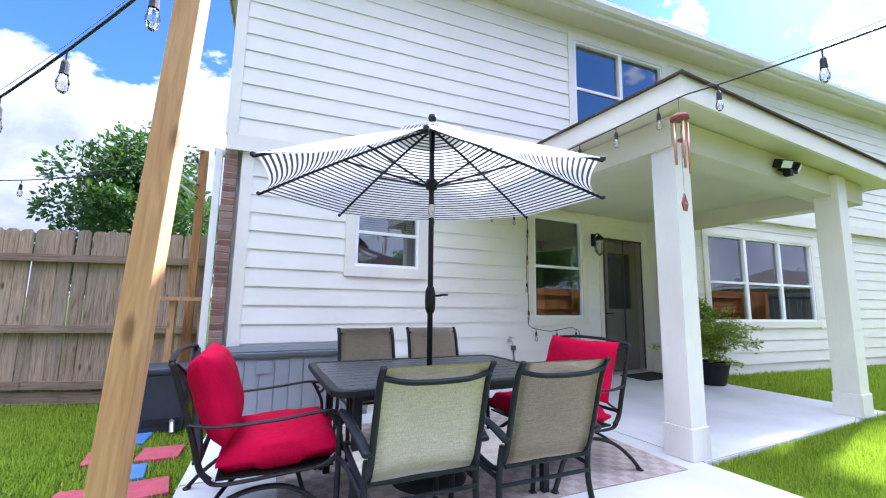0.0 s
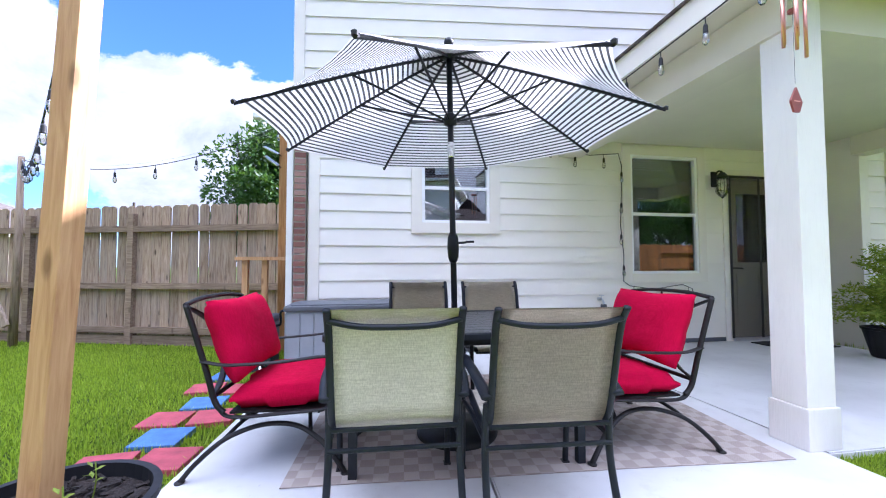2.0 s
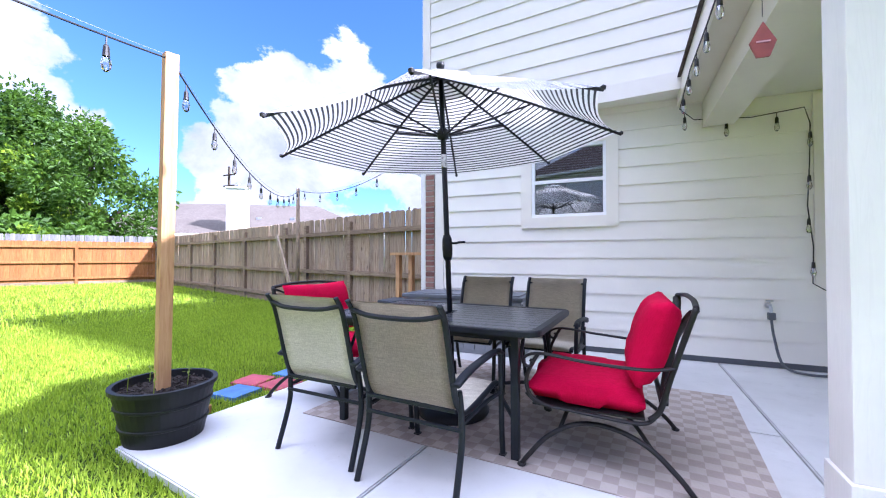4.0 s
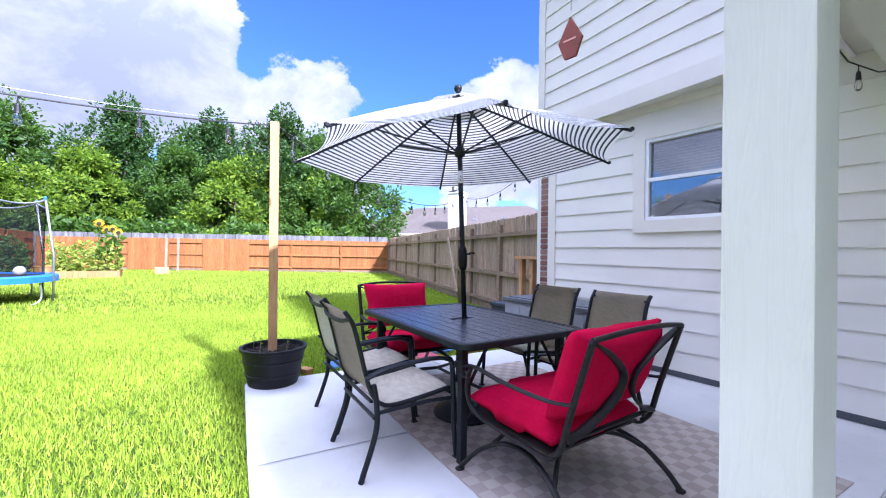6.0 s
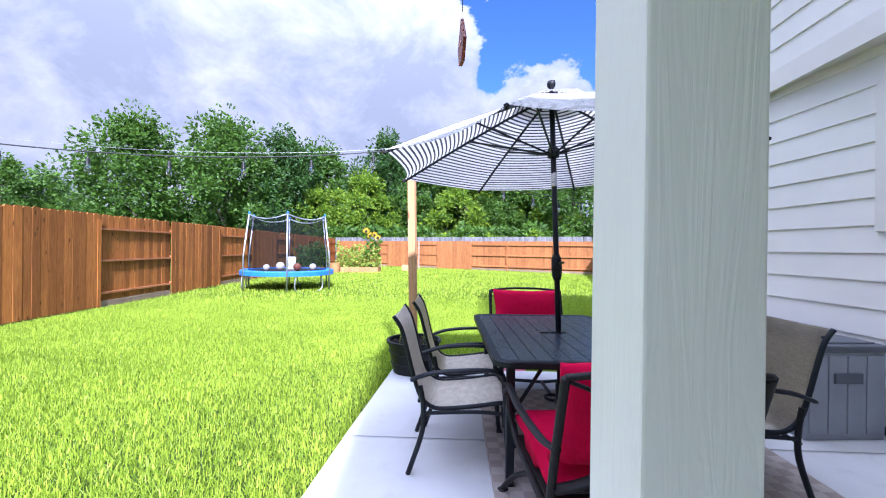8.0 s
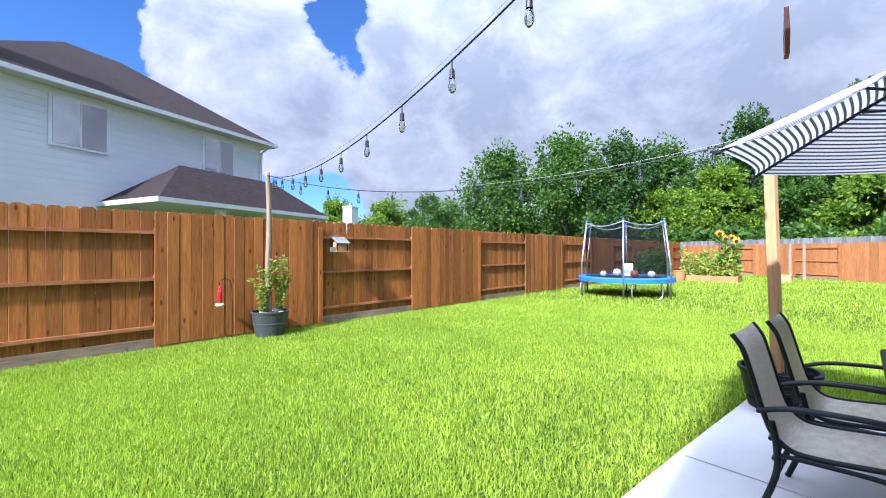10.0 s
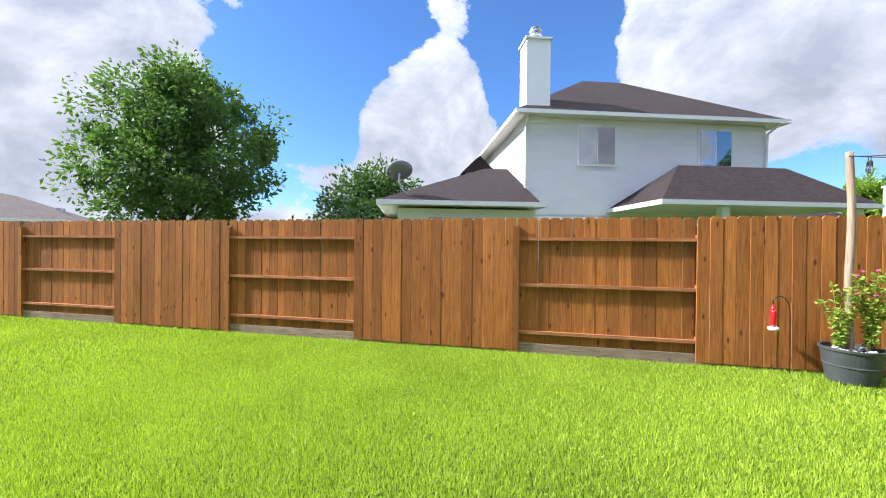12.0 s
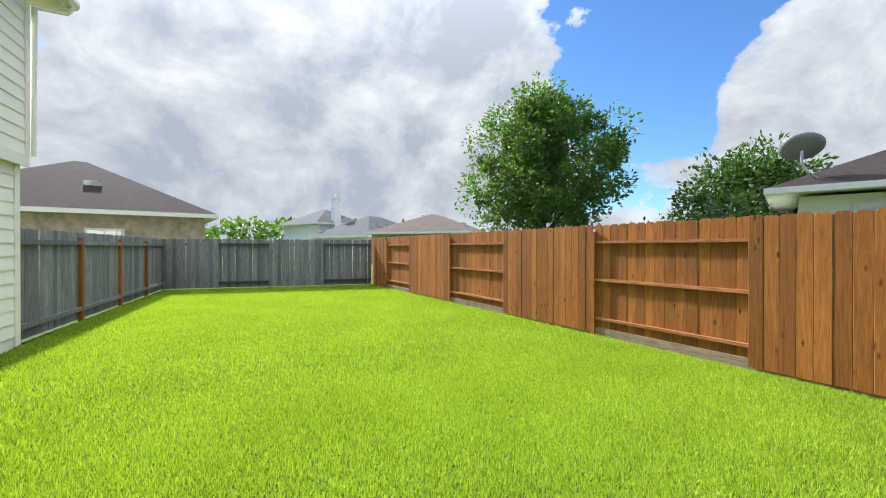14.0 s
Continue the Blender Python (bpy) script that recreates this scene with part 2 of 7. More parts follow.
def grained_paint():
    """Cream paint over boards with a raised cedar grain that runs upwards."""
    m, N = material("wood_grained_trim_paint")
    v = local(N, (5, 5, 0.42), False)
    g = N.noise(v, 3.0, 4, 0.5, 1.0)
    lines = N.math("PINGPONG", N.math("MULTIPLY", g, 13.0), 1.0)
    soft = N.noise(local(N, shift=False), 1.6, 5)
    c = N.mix(N.ramp(soft, [(0.35, (0, 0, 0)), (0.7, (1, 1, 1))]), (0.79, 0.77, 0.72), (0.85, 0.83, 0.785))
    c = N.mix(N.ramp(lines, [(0.0, (0.09, 0.09, 0.09)), (0.3, (0, 0, 0))]), c, (0.58, 0.56, 0.52))
    finish(N, c, 0.5, 0, lines, 0.22, 0.003, 0.4)
    return m


M["column"] = grained_paint()


def fabric(name, a, b, scale=320.0, rough=0.9, sheen=0.0, wrinkle=0.0):
    """Woven cloth: two crossed sets of fine threads."""
    m, N = material(name)
    v = N.add("ShaderNodeTexCoord").outputs["Object"]
    s = N.add("ShaderNodeMapping", Vector=v)
    s.inputs["Scale"].default_value = (1, 1, 0.08)
    t = N.add("ShaderNodeMapping", Vector=v)
    t.inputs["Scale"].default_value = (0.06, 0.06, 1)
    warp = N.noise(s.outputs[0], scale, 3)
    weft = N.noise(t.outputs[0], scale, 3)
    w = N.math("ADD", N.math("MULTIPLY", warp, 0.55), N.math("MULTIPLY", weft, 0.45))
    c = N.ramp(w, [(0.38, a), (0.62, b)])
    stain = N.noise(v, 5.0, 5)
    c = N.mix(N.ramp(stain, [(0.5, (0, 0, 0)), (0.85, (0.35, 0.35, 0.35))]), c, tuple(x * 0.7 for x in a))
    h = w
    if wrinkle:
        h = N.math("ADD", N.math("MULTIPLY", w, 0.08), N.math("MULTIPLY", N.noise(v, 7.0, 3, 0.5, 1.2), wrinkle))
    finish(N, c, rough, 0, h, 0.35, 0.012 if wrinkle else 0.001, 0.08 if wrinkle else 0.2, {"Sheen Weight": sheen})
    return m


M["sling"] = fabric("tan_mesh_sling", (0.50, 0.455, 0.365), (0.72, 0.67, 0.56), 260)
M["red"] = fabric("crimson_outdoor_fabric", (0.45, 0.0015, 0.032), (0.59, 0.004, 0.055), 500, 0.9, 0.0, 0.9)


def rug_material():
    m, N = material("brown_woven_rug")
    v = N.add("ShaderNodeTexCoord").outputs["Object"]
    ch = N.add("ShaderNodeTexChecker", Vector=v, Scale=13.0)
    ch.inputs["Color1"].default_value = (0.40, 0.34, 0.30, 1)
    ch.inputs["Color2"].default_value = (0.53, 0.465, 0.42, 1)
    weave = N.add("ShaderNodeTexChecker", Vector=v, Scale=170.0)
    w = N.mix(0.2, ch.outputs[0], N.mix(weave.outputs[1], (0.12, 0.09, 0.07), (0.36, 0.3, 0.25)))
    dirt = N.ramp(N.noise(v, 2.5, 6), [(0.4, (0, 0, 0)), (0.8, (0.5, 0.5, 0.5))])
    c = N.mix(dirt, w, (0.26, 0.225, 0.19))
    finish(N, c, 0.95, 0, weave.outputs[1], 0.4, 0.002, 0.1)
    return m


M["rug"] = rug_material()


def stripes():
    """Canopy cloth: grey-black stripes on white that run along each panel's outer edge, and let light through."""
    m, N = material("striped_canopy_cloth")
    uv = N.add("ShaderNodeUVMap", {"uv_map": "stripe"}).outputs[0]
    u = N.add("ShaderNodeSeparateXYZ", Vector=uv).outputs[0]
    f = N.math("FRACT", N.math("MULTIPLY", u, 1 / 0.032))
    s = N.ramp(f, [(0.0, (0.07, 0.07, 0.075)), (0.37, (0.07, 0.07, 0.075)), (0.41, (0.82, 0.82, 0.81)), (0.97, (0.82, 0.82, 0.81)), (1.0, (0.07, 0.07, 0.075))])
    v = N.add("ShaderNodeTexCoord").outputs["Object"]
    s = N.mix(N.ramp(N.noise(v, 3.0, 4), [(0.5, (0, 0, 0)), (0.9, (0.25, 0.25, 0.25))]), s, (0.5, 0.49, 0.47))
    d = N.add("ShaderNodeBsdfDiffuse", Color=s)
    t = N.add("ShaderNodeBsdfTranslucent", Color=s)
    mx = N.add("ShaderNodeMixShader", i0=0.33, i1=d.outputs[0], i2=t.outputs[0])
    N.add("ShaderNodeOutputMaterial", Surface=mx.outputs[0])
    return m


M["canopy"] = stripes()


def leaf_material(name, a, b, trans=0.35, backs=(0.16, 0.3, 0.03)):
    m, N = material(name)
    r = N.add("ShaderNodeNewGeometry").outputs["Random Per Island"]
    v = N.add("ShaderNodeTexCoord").outputs["Object"]
    patch = N.noise(v, 0.7, 3)
    f = N.math("ADD", N.math("MULTIPLY", r, 0.65), N.math("MULTIPLY", patch, 0.4))
    c = N.ramp(f, [(0.15, a), (0.85, b)])
    p = N.add("ShaderNodeBsdfPrincipled", Roughness=0.5)
    N.put(p, "Base Color", c)
    N.put(p, "Specular IOR Level", 0.3)
    t = N.add("ShaderNodeBsdfTranslucent", Color=N.mix(0.6, c, backs))
    mx = N.add("ShaderNodeMixShader", i0=trans, i1=p.outputs[0], i2=t.outputs[0])
    N.add("ShaderNodeOutputMaterial", Surface=mx.outputs[0])
    return m


M["leaf_mid"] = leaf_material("mid_green_leaves", (0.016, 0.048, 0.008), (0.09, 0.19, 0.022))
M["leaf_dark"] = leaf_material("dark_green_leaves", (0.010, 0.034, 0.010), (0.05, 0.125, 0.024), 0.25)
M["leaf_bright"] = leaf_material("bright_green_leaves", (0.05, 0.12, 0.01), (0.24, 0.36, 0.02), 0.45)
M["leaf_pear"] = leaf_material("pear_tree_leaves", (0.022, 0.062, 0.014), (0.095, 0.19, 0.038), 0.35)
M["leaf_pale"] = leaf_material("pale_green_leaves", (0.17, 0.27, 0.03), (0.50, 0.56, 0.10), 0.5)
M["grass"] = leaf_material("lawn_blades", (0.045, 0.115, 0.005), (0.50, 0.65, 0.06), 0.38, (0.38, 0.56, 0.008))


def lawn_material():
    m, N = material("lawn_thatch")
    v = local(N, shift=False)
    big = N.noise(v, 0.35, 4)
    fine = N.noise(v, 45.0, 5, 0.7)
    c = N.ramp(fine, [(0.3, (0.022, 0.040, 0.007)), (0.55, (0.05, 0.085, 0.014)), (0.8, (0.10, 0.155, 0.026))])
    c = N.mix(N.ramp(big, [(0.4, (0, 0, 0)), (0.7, (0.4, 0.4, 0.4))]), c, (0.07, 0.125, 0.012))
    finish(N, c, 0.9, 0, fine, 0.9, 0.03, 0.1)
    return m


M["lawn"] = lawn_material()


def shingle(name, a, b, scale=1.0):
    m, N = material(name)
    v = local(N, shift=False)
    br = N.add("ShaderNodeTexBrick", Vector=v, Scale=3.2 * scale)
    br.inputs["Color1"].default_value = (*a, 1)
    br.inputs["Color2"].default_value = (*b, 1)
    br.inputs["Mortar"].default_value = (*(c * 0.5 for c in a), 1)
    br.inputs["Mortar Size"].default_value = 0.012
    br.inputs["Row Height"].default_value = 0.22
    sp = N.noise(v, 14.0, 4, 0.7)
    c = N.mix(0.45, br.outputs[0], N.ramp(sp, [(0.35, tuple(x * 0.7 for x in a)), (0.7, b)]))
    st = N.noise(v, 0.5, 4)
    c = N.mix(N.ramp(st, [(0.45, (0, 0, 0)), (0.8, (0.5, 0.5, 0.5))]), c, tuple(x * 0.75 for x in a))
    finish(N, c, 0.95, 0, sp, 0.4, 0.01, 0.15)
    return m


M["shingle_brown"] = shingle("dark_brown_shingles", (0.022, 0.016, 0.016), (0.043, 0.032, 0.031))
M["shingle_grey"] = shingle("grey_tan_shingles", (0.10, 0.087, 0.078), (0.165, 0.145, 0.132))
M["shingle_slate"] = shingle("slate_grey_shingles", (0.055, 0.06, 0.072), (0.09, 0.097, 0.112))
M["shingle_house"] = shingle("brown_shingles", (0.07, 0.055, 0.05), (0.12, 0.1, 0.09))


def brick_material():
    m, N = material("red_brown_brick")
    r = N.add("ShaderNodeObjectInfo").outputs["Random"]
    v = local(N)
    c = N.ramp(r, [(0.0, (0.14, 0.05, 0.04)), (0.5, (0.25, 0.11, 0.085)), (1.0, (0.33, 0.2, 0.17))])
    n = N.noise(v, 30.0, 5)
    c = N.mix(N.math("MULTIPLY", n, 0.5), c, (0.3, 0.2, 0.17))
    finish(N, c, 0.92, 0, n, 0.6, 0.006, 0.2)
    return m


M["brick"] = brick_material()


def glass(name, tint, clear=0.75, rough=0.0):
    """A window pane: a clear sheet with a mirror on it that grows towards grazing."""
    m, N = material(name)
    tr = N.add("ShaderNodeBsdfTransparent", Color=(*tint, 1))
    gl = N.add("ShaderNodeBsdfGlossy", Roughness=rough)
    gl.inputs["Color"].default_value = (0.9, 0.93, 0.95, 1)
    fr = N.add("ShaderNodeFresnel", IOR=1.5)
    f = N.math("ADD", N.math("MULTIPLY", fr.outputs[0], 1.0), 1 - clear - 0.04)
    mx = N.add("ShaderNodeMixShader", i0=f, i1=tr.outputs[0], i2=gl.outputs[0])
    N.add("ShaderNodeOutputMaterial", Surface=mx.outputs[0])
    return m


M["pane"] = glass("window_glass", (0.6, 0.65, 0.66), 0.79)
M["bulbglass"] = glass("clear_bulb_glass", (0.9, 0.88, 0.82), 0.8)


def net_material(name, density, color):
    m, N = material(name)
    tr = N.add("ShaderNodeBsdfTransparent")
    df = N.add("ShaderNodeBsdfDiffuse", Color=(*color, 1))
    mx = N.add("ShaderNodeMixShader", i0=density, i1=tr.outputs[0], i2=df.outputs[0])
    N.add("ShaderNodeOutputMaterial", Surface=mx.outputs[0])
    return m


M["net"] = net_material("black_safety_net", 0.42, (0.01, 0.012, 0.014))
M["screen"] = net_material("grey_insect_screen", 0.28, (0.05, 0.05, 0.05))


# ---- builders ----
def part(name, bm, mat, parent=None, label="", smooth=False):
    me = bpy.data.meshes.new(name)
    bmesh.ops.recalc_face_normals(bm, faces=bm.faces)
    bm.to_mesh(me)
    bm.free()
    if smooth:
        for p in me.polygons:
            p.use_smooth = True
    me.materials.append(M[mat])
    ob = new(name, me)
    ob.parent = parent
    if label:
        tagged(ob, label)
    return ob


def thing(name, label, category, m=None, group="", kind=""):
    ob = new(name)
    ob.empty_display_size = 0.1
    ob.matrix_world = m or Matrix()
    return tagged(ob, label, category, group, kind)


def piece(name, mesh, parent, m):
    """One of many alike pieces, on shared mesh data."""
    ob = new(name, mesh)
    ob.parent = parent
    ob.matrix_basis = m
    return ob


def mesh_of(name, bm, mat):
    me = bpy.data.meshes.new(name)
    bmesh.ops.recalc_face_normals(bm, faces=bm.faces)
    bm.to_mesh(me)
    bm.free()
    me.materials.append(M[mat])
    return me


def box(bm, x0, x1, y0, y1, z0, z1, m=None, bevel=0.0):
    vs = [bm.verts.new((x, y, z)) for x in (x0, x1) for y in (y0, y1) for z in (z0, z1)]
    fs = [bm.faces.new([vs[i] for i in f]) for f in ((0, 1, 3, 2), (4, 6, 7, 5), (0, 4, 5, 1), (2, 3, 7, 6), (0, 2, 6, 4), (1, 5, 7, 3))]
    if bevel:
        es = list({e for f in fs for e in f.edges})
        out = bmesh.ops.bevel(bm, geom=es, offset=bevel, segments=2, affect="EDGES", profile=0.6)
        vs = list({v for f in out["faces"] for v in f.verts} | {v for v in vs if v.is_valid})
    if m is not None:
        bmesh.ops.transform(bm, matrix=m, verts=[v for v in vs if v.is_valid])
    return bm


def B(*a, **k):
    return box(bmesh.new(), *a, **k)


def tube(bm, pts, r, n=8, flat=1.0, closed=False):
    """A bar swept along points; r may be one radius or one for each point; flat squeezes it."""
    pts = [Vector(p) for p in pts]
    rs = r if isinstance(r, (list, tuple)) else [r] * len(pts)
    count = len(pts)
    up = None
    rings = []
    for i, p in enumerate(pts):
        a = pts[(i - 1) % count] if closed or i > 0 else p
        b = pts[(i + 1) % count] if closed or i < count - 1 else p
        d = (b - a).normalized()
        if up is None:
            up = d.orthogonal().normalized() if abs(d.z) > 0.95 else Vector((0, 0, 1))
        side = d.cross(up)
        if side.length < 1e-4:
            side = d.orthogonal()
        side.normalize()
        up2 = side.cross(d).normalized()
        up = up2
        rings.append([bm.verts.new(p + (side * math.cos(t) + up2 * math.sin(t) * flat) * rs[i]) for t in (2 * math.pi * (k + 0.5) / n for k in range(n))])
    for i in range(count if closed else count - 1):
        a, b = rings[i], rings[(i + 1) % count]
        for k in range(n):
            bm.faces.new((a[k], a[(k + 1) % n], b[(k + 1) % n], b[k]))
    if not closed:
        bm.faces.new(rings[0])
        bm.faces.new(rings[-1])
    return bm


def T(pts, r, n=8, flat=1.0, closed=False):
    return tube(bmesh.new(), pts, r, n, flat, closed)


def lathe(bm, prof, n=24, m=None):
    """A turned body from (radius, height) pairs."""
    rings = []
    for r, z in prof:
        if r < 1e-5:
            rings.append([bm.verts.new((0, 0, z))])
        else:
            rings.append([bm.verts.new((r * math.cos(2 * math.pi * k / n), r * math.sin(2 * math.pi * k / n), z)) for k in range(n)])
    for a, b in zip(rings, rings[1:]):
        for k in range(n):
            f = [a[k % len(a)], a[(k + 1) % n % len(a)], b[(k + 1) % n % len(b)], b[k % len(b)]]
            f = list(dict.fromkeys(f))
            if len(f) > 2:
                bm.faces.new(f)
    if m is not None:
        bmesh.ops.transform(bm, matrix=m, verts=[v for ring in rings for v in ring])
    return bm


def L(prof, n=24, m=None):
    return lathe(bmesh.new(), prof, n, m)


def arc(c, r, a0, a1, n, plane="xz", squash=1.0):
    out = []
    for i in range(n + 1):
        t = radians(a0 + (a1 - a0) * i / n)
        u, v = r * math.cos(t), r * math.sin(t) * squash
        out.append({"xz": (c[0] + u, c[1], c[2] + v), "yz": (c[0], c[1] + u, c[2] + v), "xy": (c[0] + u, c[1] + v, c[2])}[plane])
    return out


def smooth_line(pts, n=6):
    """Points on a smooth curve through the given ones."""
    P = [Vector(p) for p in pts]
    out = []
    for i in range(len(P) - 1):
        a, b, c, d = P[max(i - 1, 0)], P[i], P[i + 1], P[min(i + 2, len(P) - 1)]
        for k in range(n):
            t = k / n
            out.append(0.5 * ((2 * b) + (c - a) * t + (2 * a - 5 * b + 4 * c - d) * t * t + (3 * b - a - 3 * c + d) * t ** 3))
    return out + [P[-1]]


def sag(a, b, drop, n=24):
    a, b = Vector(a), Vector(b)
    return [a.lerp(b, i / n) - Vector((0, 0, drop * 4 * (i / n) * (1 - i / n))) for i in range(n + 1)]


def panels_with_holes(bm, x0, x1, z0, z1, y0, y1, holes):
    xs = sorted({x0, x1, *(v for h in holes for v in h[:2] if x0 < v < x1)})
    zs = sorted({z0, z1, *(v for h in holes for v in h[2:] if z0 < v < z1)})
    for a, b in zip(xs, xs[1:]):
        for c, d in zip(zs, zs[1:]):
            if not any(h[0] <= a and b <= h[1] and h[2] <= c and d <= h[3] for h in holes):
                box(bm, a, b, y0, y1, c, d)
    bmesh.ops.remove_doubles(bm, verts=bm.verts, dist=1e-5)
    return bm


SIDING_JOBS = []


def siding(parent, x0, x1, z0, z1, step, holes, mat="siding", y=0.0):
    """Lap boards on the face at y, each split at the openings; built at the end of the file."""
    SIDING_JOBS.append((parent, x0, x1, z0, z1, step, holes, mat, y))


def lay_siding(parent, x0, x1, z0, z1, step, holes, mat, y):
    z, cache = z0, {}
    while z < z1 - 0.02:
        top = min(z + step + 0.012, z1)
        cuts = sorted((h[0], h[1]) for h in holes if h[2] < z + step * 0.6 and h[3] > z + step * 0.4)
        spans, at = [], x0
        for a, b in cuts:
            if a > at:
                spans.append((at, a))
            at = max(at, b)
        if at < x1:
            spans.append((at, x1))
        for a, b in spans:
            key = (round(b - a, 3), round(top - z, 3))
            if key not in cache:
                w, hh = key
                bm = bmesh.new()
                prof = ((0, 0), (-0.019, 0), (-0.019, 0.003), (-0.004, hh), (0, hh))
                ends = [[bm.verts.new((xx, yy, zz)) for yy, zz in prof] for xx in (0, w)]
                for i in range(len(prof)):
                    j = (i + 1) % len(prof)
                    bm.faces.new((ends[0][i], ends[0][j], ends[1][j], ends[1][i]))
                bm.faces.new(ends[0])
                bm.faces.new(ends[1])
                cache[key] = mesh_of("siding_board", bm, mat)
            piece("siding_board", cache[key], parent, Matrix.Translation((a, y, z)))
        z += step


def window(name, m, w, h, label, cols=1, rail=0.5, trim=0.12, trimmat="trim", sill=True, blinds=0.0, shallow=False):
    """A vinyl window in an opening that reaches from (0, 0) to (w, h) on the face y = 0; it looks towards -y."""
    ob = thing(name, label, "window", m, kind="structure")
    t = trim
    part("trim", B(-t, 0, -0.035, 0.0, -t, h + t), trimmat, ob)
    part("trim", B(w, w + t, -0.035, 0.0, -t, h + t), trimmat, ob)
    part("trim", B(0, w, -0.035, 0.0, h, h + t), trimmat, ob)
    part("window_sill", B(0, w, -0.04, 0.0, -t, 0), trimmat, ob)
    cw = w / cols
    e = 0.035
    for c in range(cols):
        a, b = c * cw, (c + 1) * cw
        fr = bmesh.new()
        box(fr, a, a + e, -0.02, 0.06, 0, h)
        box(fr, b - e, b, -0.02, 0.06, 0, h)
        box(fr, a + e, b - e, -0.02, 0.06, 0, e)
        box(fr, a + e, b - e, -0.02, 0.06, h - e, h)
        part("window_frame", fr, "vinyl", ob)
        zr = h * rail
        part("sash_rail", B(a + e, b - e, -0.012, 0.05, zr - 0.02, zr + 0.02), "vinyl", ob)
        for z0, z1, y in ((e, zr - 0.02, 0.012), (zr + 0.02, h - e, 0.03)):
            p = part("pane", B(a + e, b - e, y, y + 0.004, z0, z1), "pane", ob)
            p.visible_shadow = False
        if blinds:
            zz = h - e - 0.02
            me = mesh_of("blind_slat", B(0, cw - 2 * e - 0.02, -0.012, 0.012, -0.001, 0.001), "vinyl")
            while zz > h * (1 - blinds):
                piece("blind_slat", me, ob, Matrix.Translation((a + e + 0.01, 0.085, zz)) @ Matrix.Rotation(radians(35), 4, "X"))
                zz -= 0.03
    return ob


# ---- ground ----
def lawn():
    bm = bmesh.new()
    bmesh.ops.create_grid(bm, x_segments=2, y_segments=2, size=400)
    return tagged(part("ground", bm, "lawn"), "mown green lawn that runs to the fences and beyond", "lawn", kind="structure")


ground = lawn()
ground.location.z = -0.045

PAD = ((-0.30, 1.36), (3.30, 0.90), (3.30, 5.0), (0.05, 5.0))


def slab(name, pts, label, z0=-0.15, z1=0.0):
    bm = bmesh.new()
    lo = [bm.verts.new((x, y, z0)) for x, y in pts]
    hi = [bm.verts.new((x, y, z1)) for x, y in pts]
    for i in range(len(pts)):
        j = (i + 1) % len(pts)
        bm.faces.new((lo[i], lo[j], hi[j], hi[i]))
    top = bm.faces.new(hi)
    bm.faces.new(lo)
    bmesh.ops.bevel(bm, geom=list(top.edges), offset=0.008, segments=2, affect="EDGES")
    return tagged(part(name, bm, "concrete"), label, "patio", "patio slabs", "structure")


g = 0.006
slab("patio", ((-0.30, 1.36), (1.26 - g, 1.15), (1.44 - g, 3.18 - g), (-0.16, 3.22 - g)), "pale concrete patio slab beside the lawn")
slab("patio", ((1.26 + g, 1.15), (3.30 - g, 0.90), (3.30 - g, 3.12 - g), (1.44 + g, 3.18 - g)), "pale concrete patio slab partly under the brown rug")
slab("patio", ((-0.16, 3.22 + g), (1.44 - g, 3.18 + g), (1.60 - g, 5.0), (0.02, 5.0)), "pale concrete patio slab along the house wall")
slab("patio", ((1.44 + g, 3.18 + g), (3.30 - g, 3.12 + g), (3.30 - g, 5.0), (1.60 + g, 5.0)), "pale concrete patio slab along the house wall")
slab("porch_floor", ((3.30 + g, 2.02), (6.84, 2.0), (6.88, 5.0), (3.30 + g, 5.0)), "pale concrete porch floor under the roof")

# ---- house ----
WY = 5.02
UP = Matrix.Translation((-0.12, 5.0, 0)) @ Matrix.Rotation(-math.atan2(1.6, 14.32), 4, "Z")   # the upper storey's face
W1, W2, DOOR = (1.37, 2.23, 1.59, 2.46), (4.21, 5.25, 0.95, 2.57), (5.78, 6.72, 0.02, 2.30)
UW, UW2, W3 = (4.77, 6.68, 3.60, 5.38), (8.30, 9.15, 4.30, 5.30), (7.65, 10.72, 0.91, 2.46)


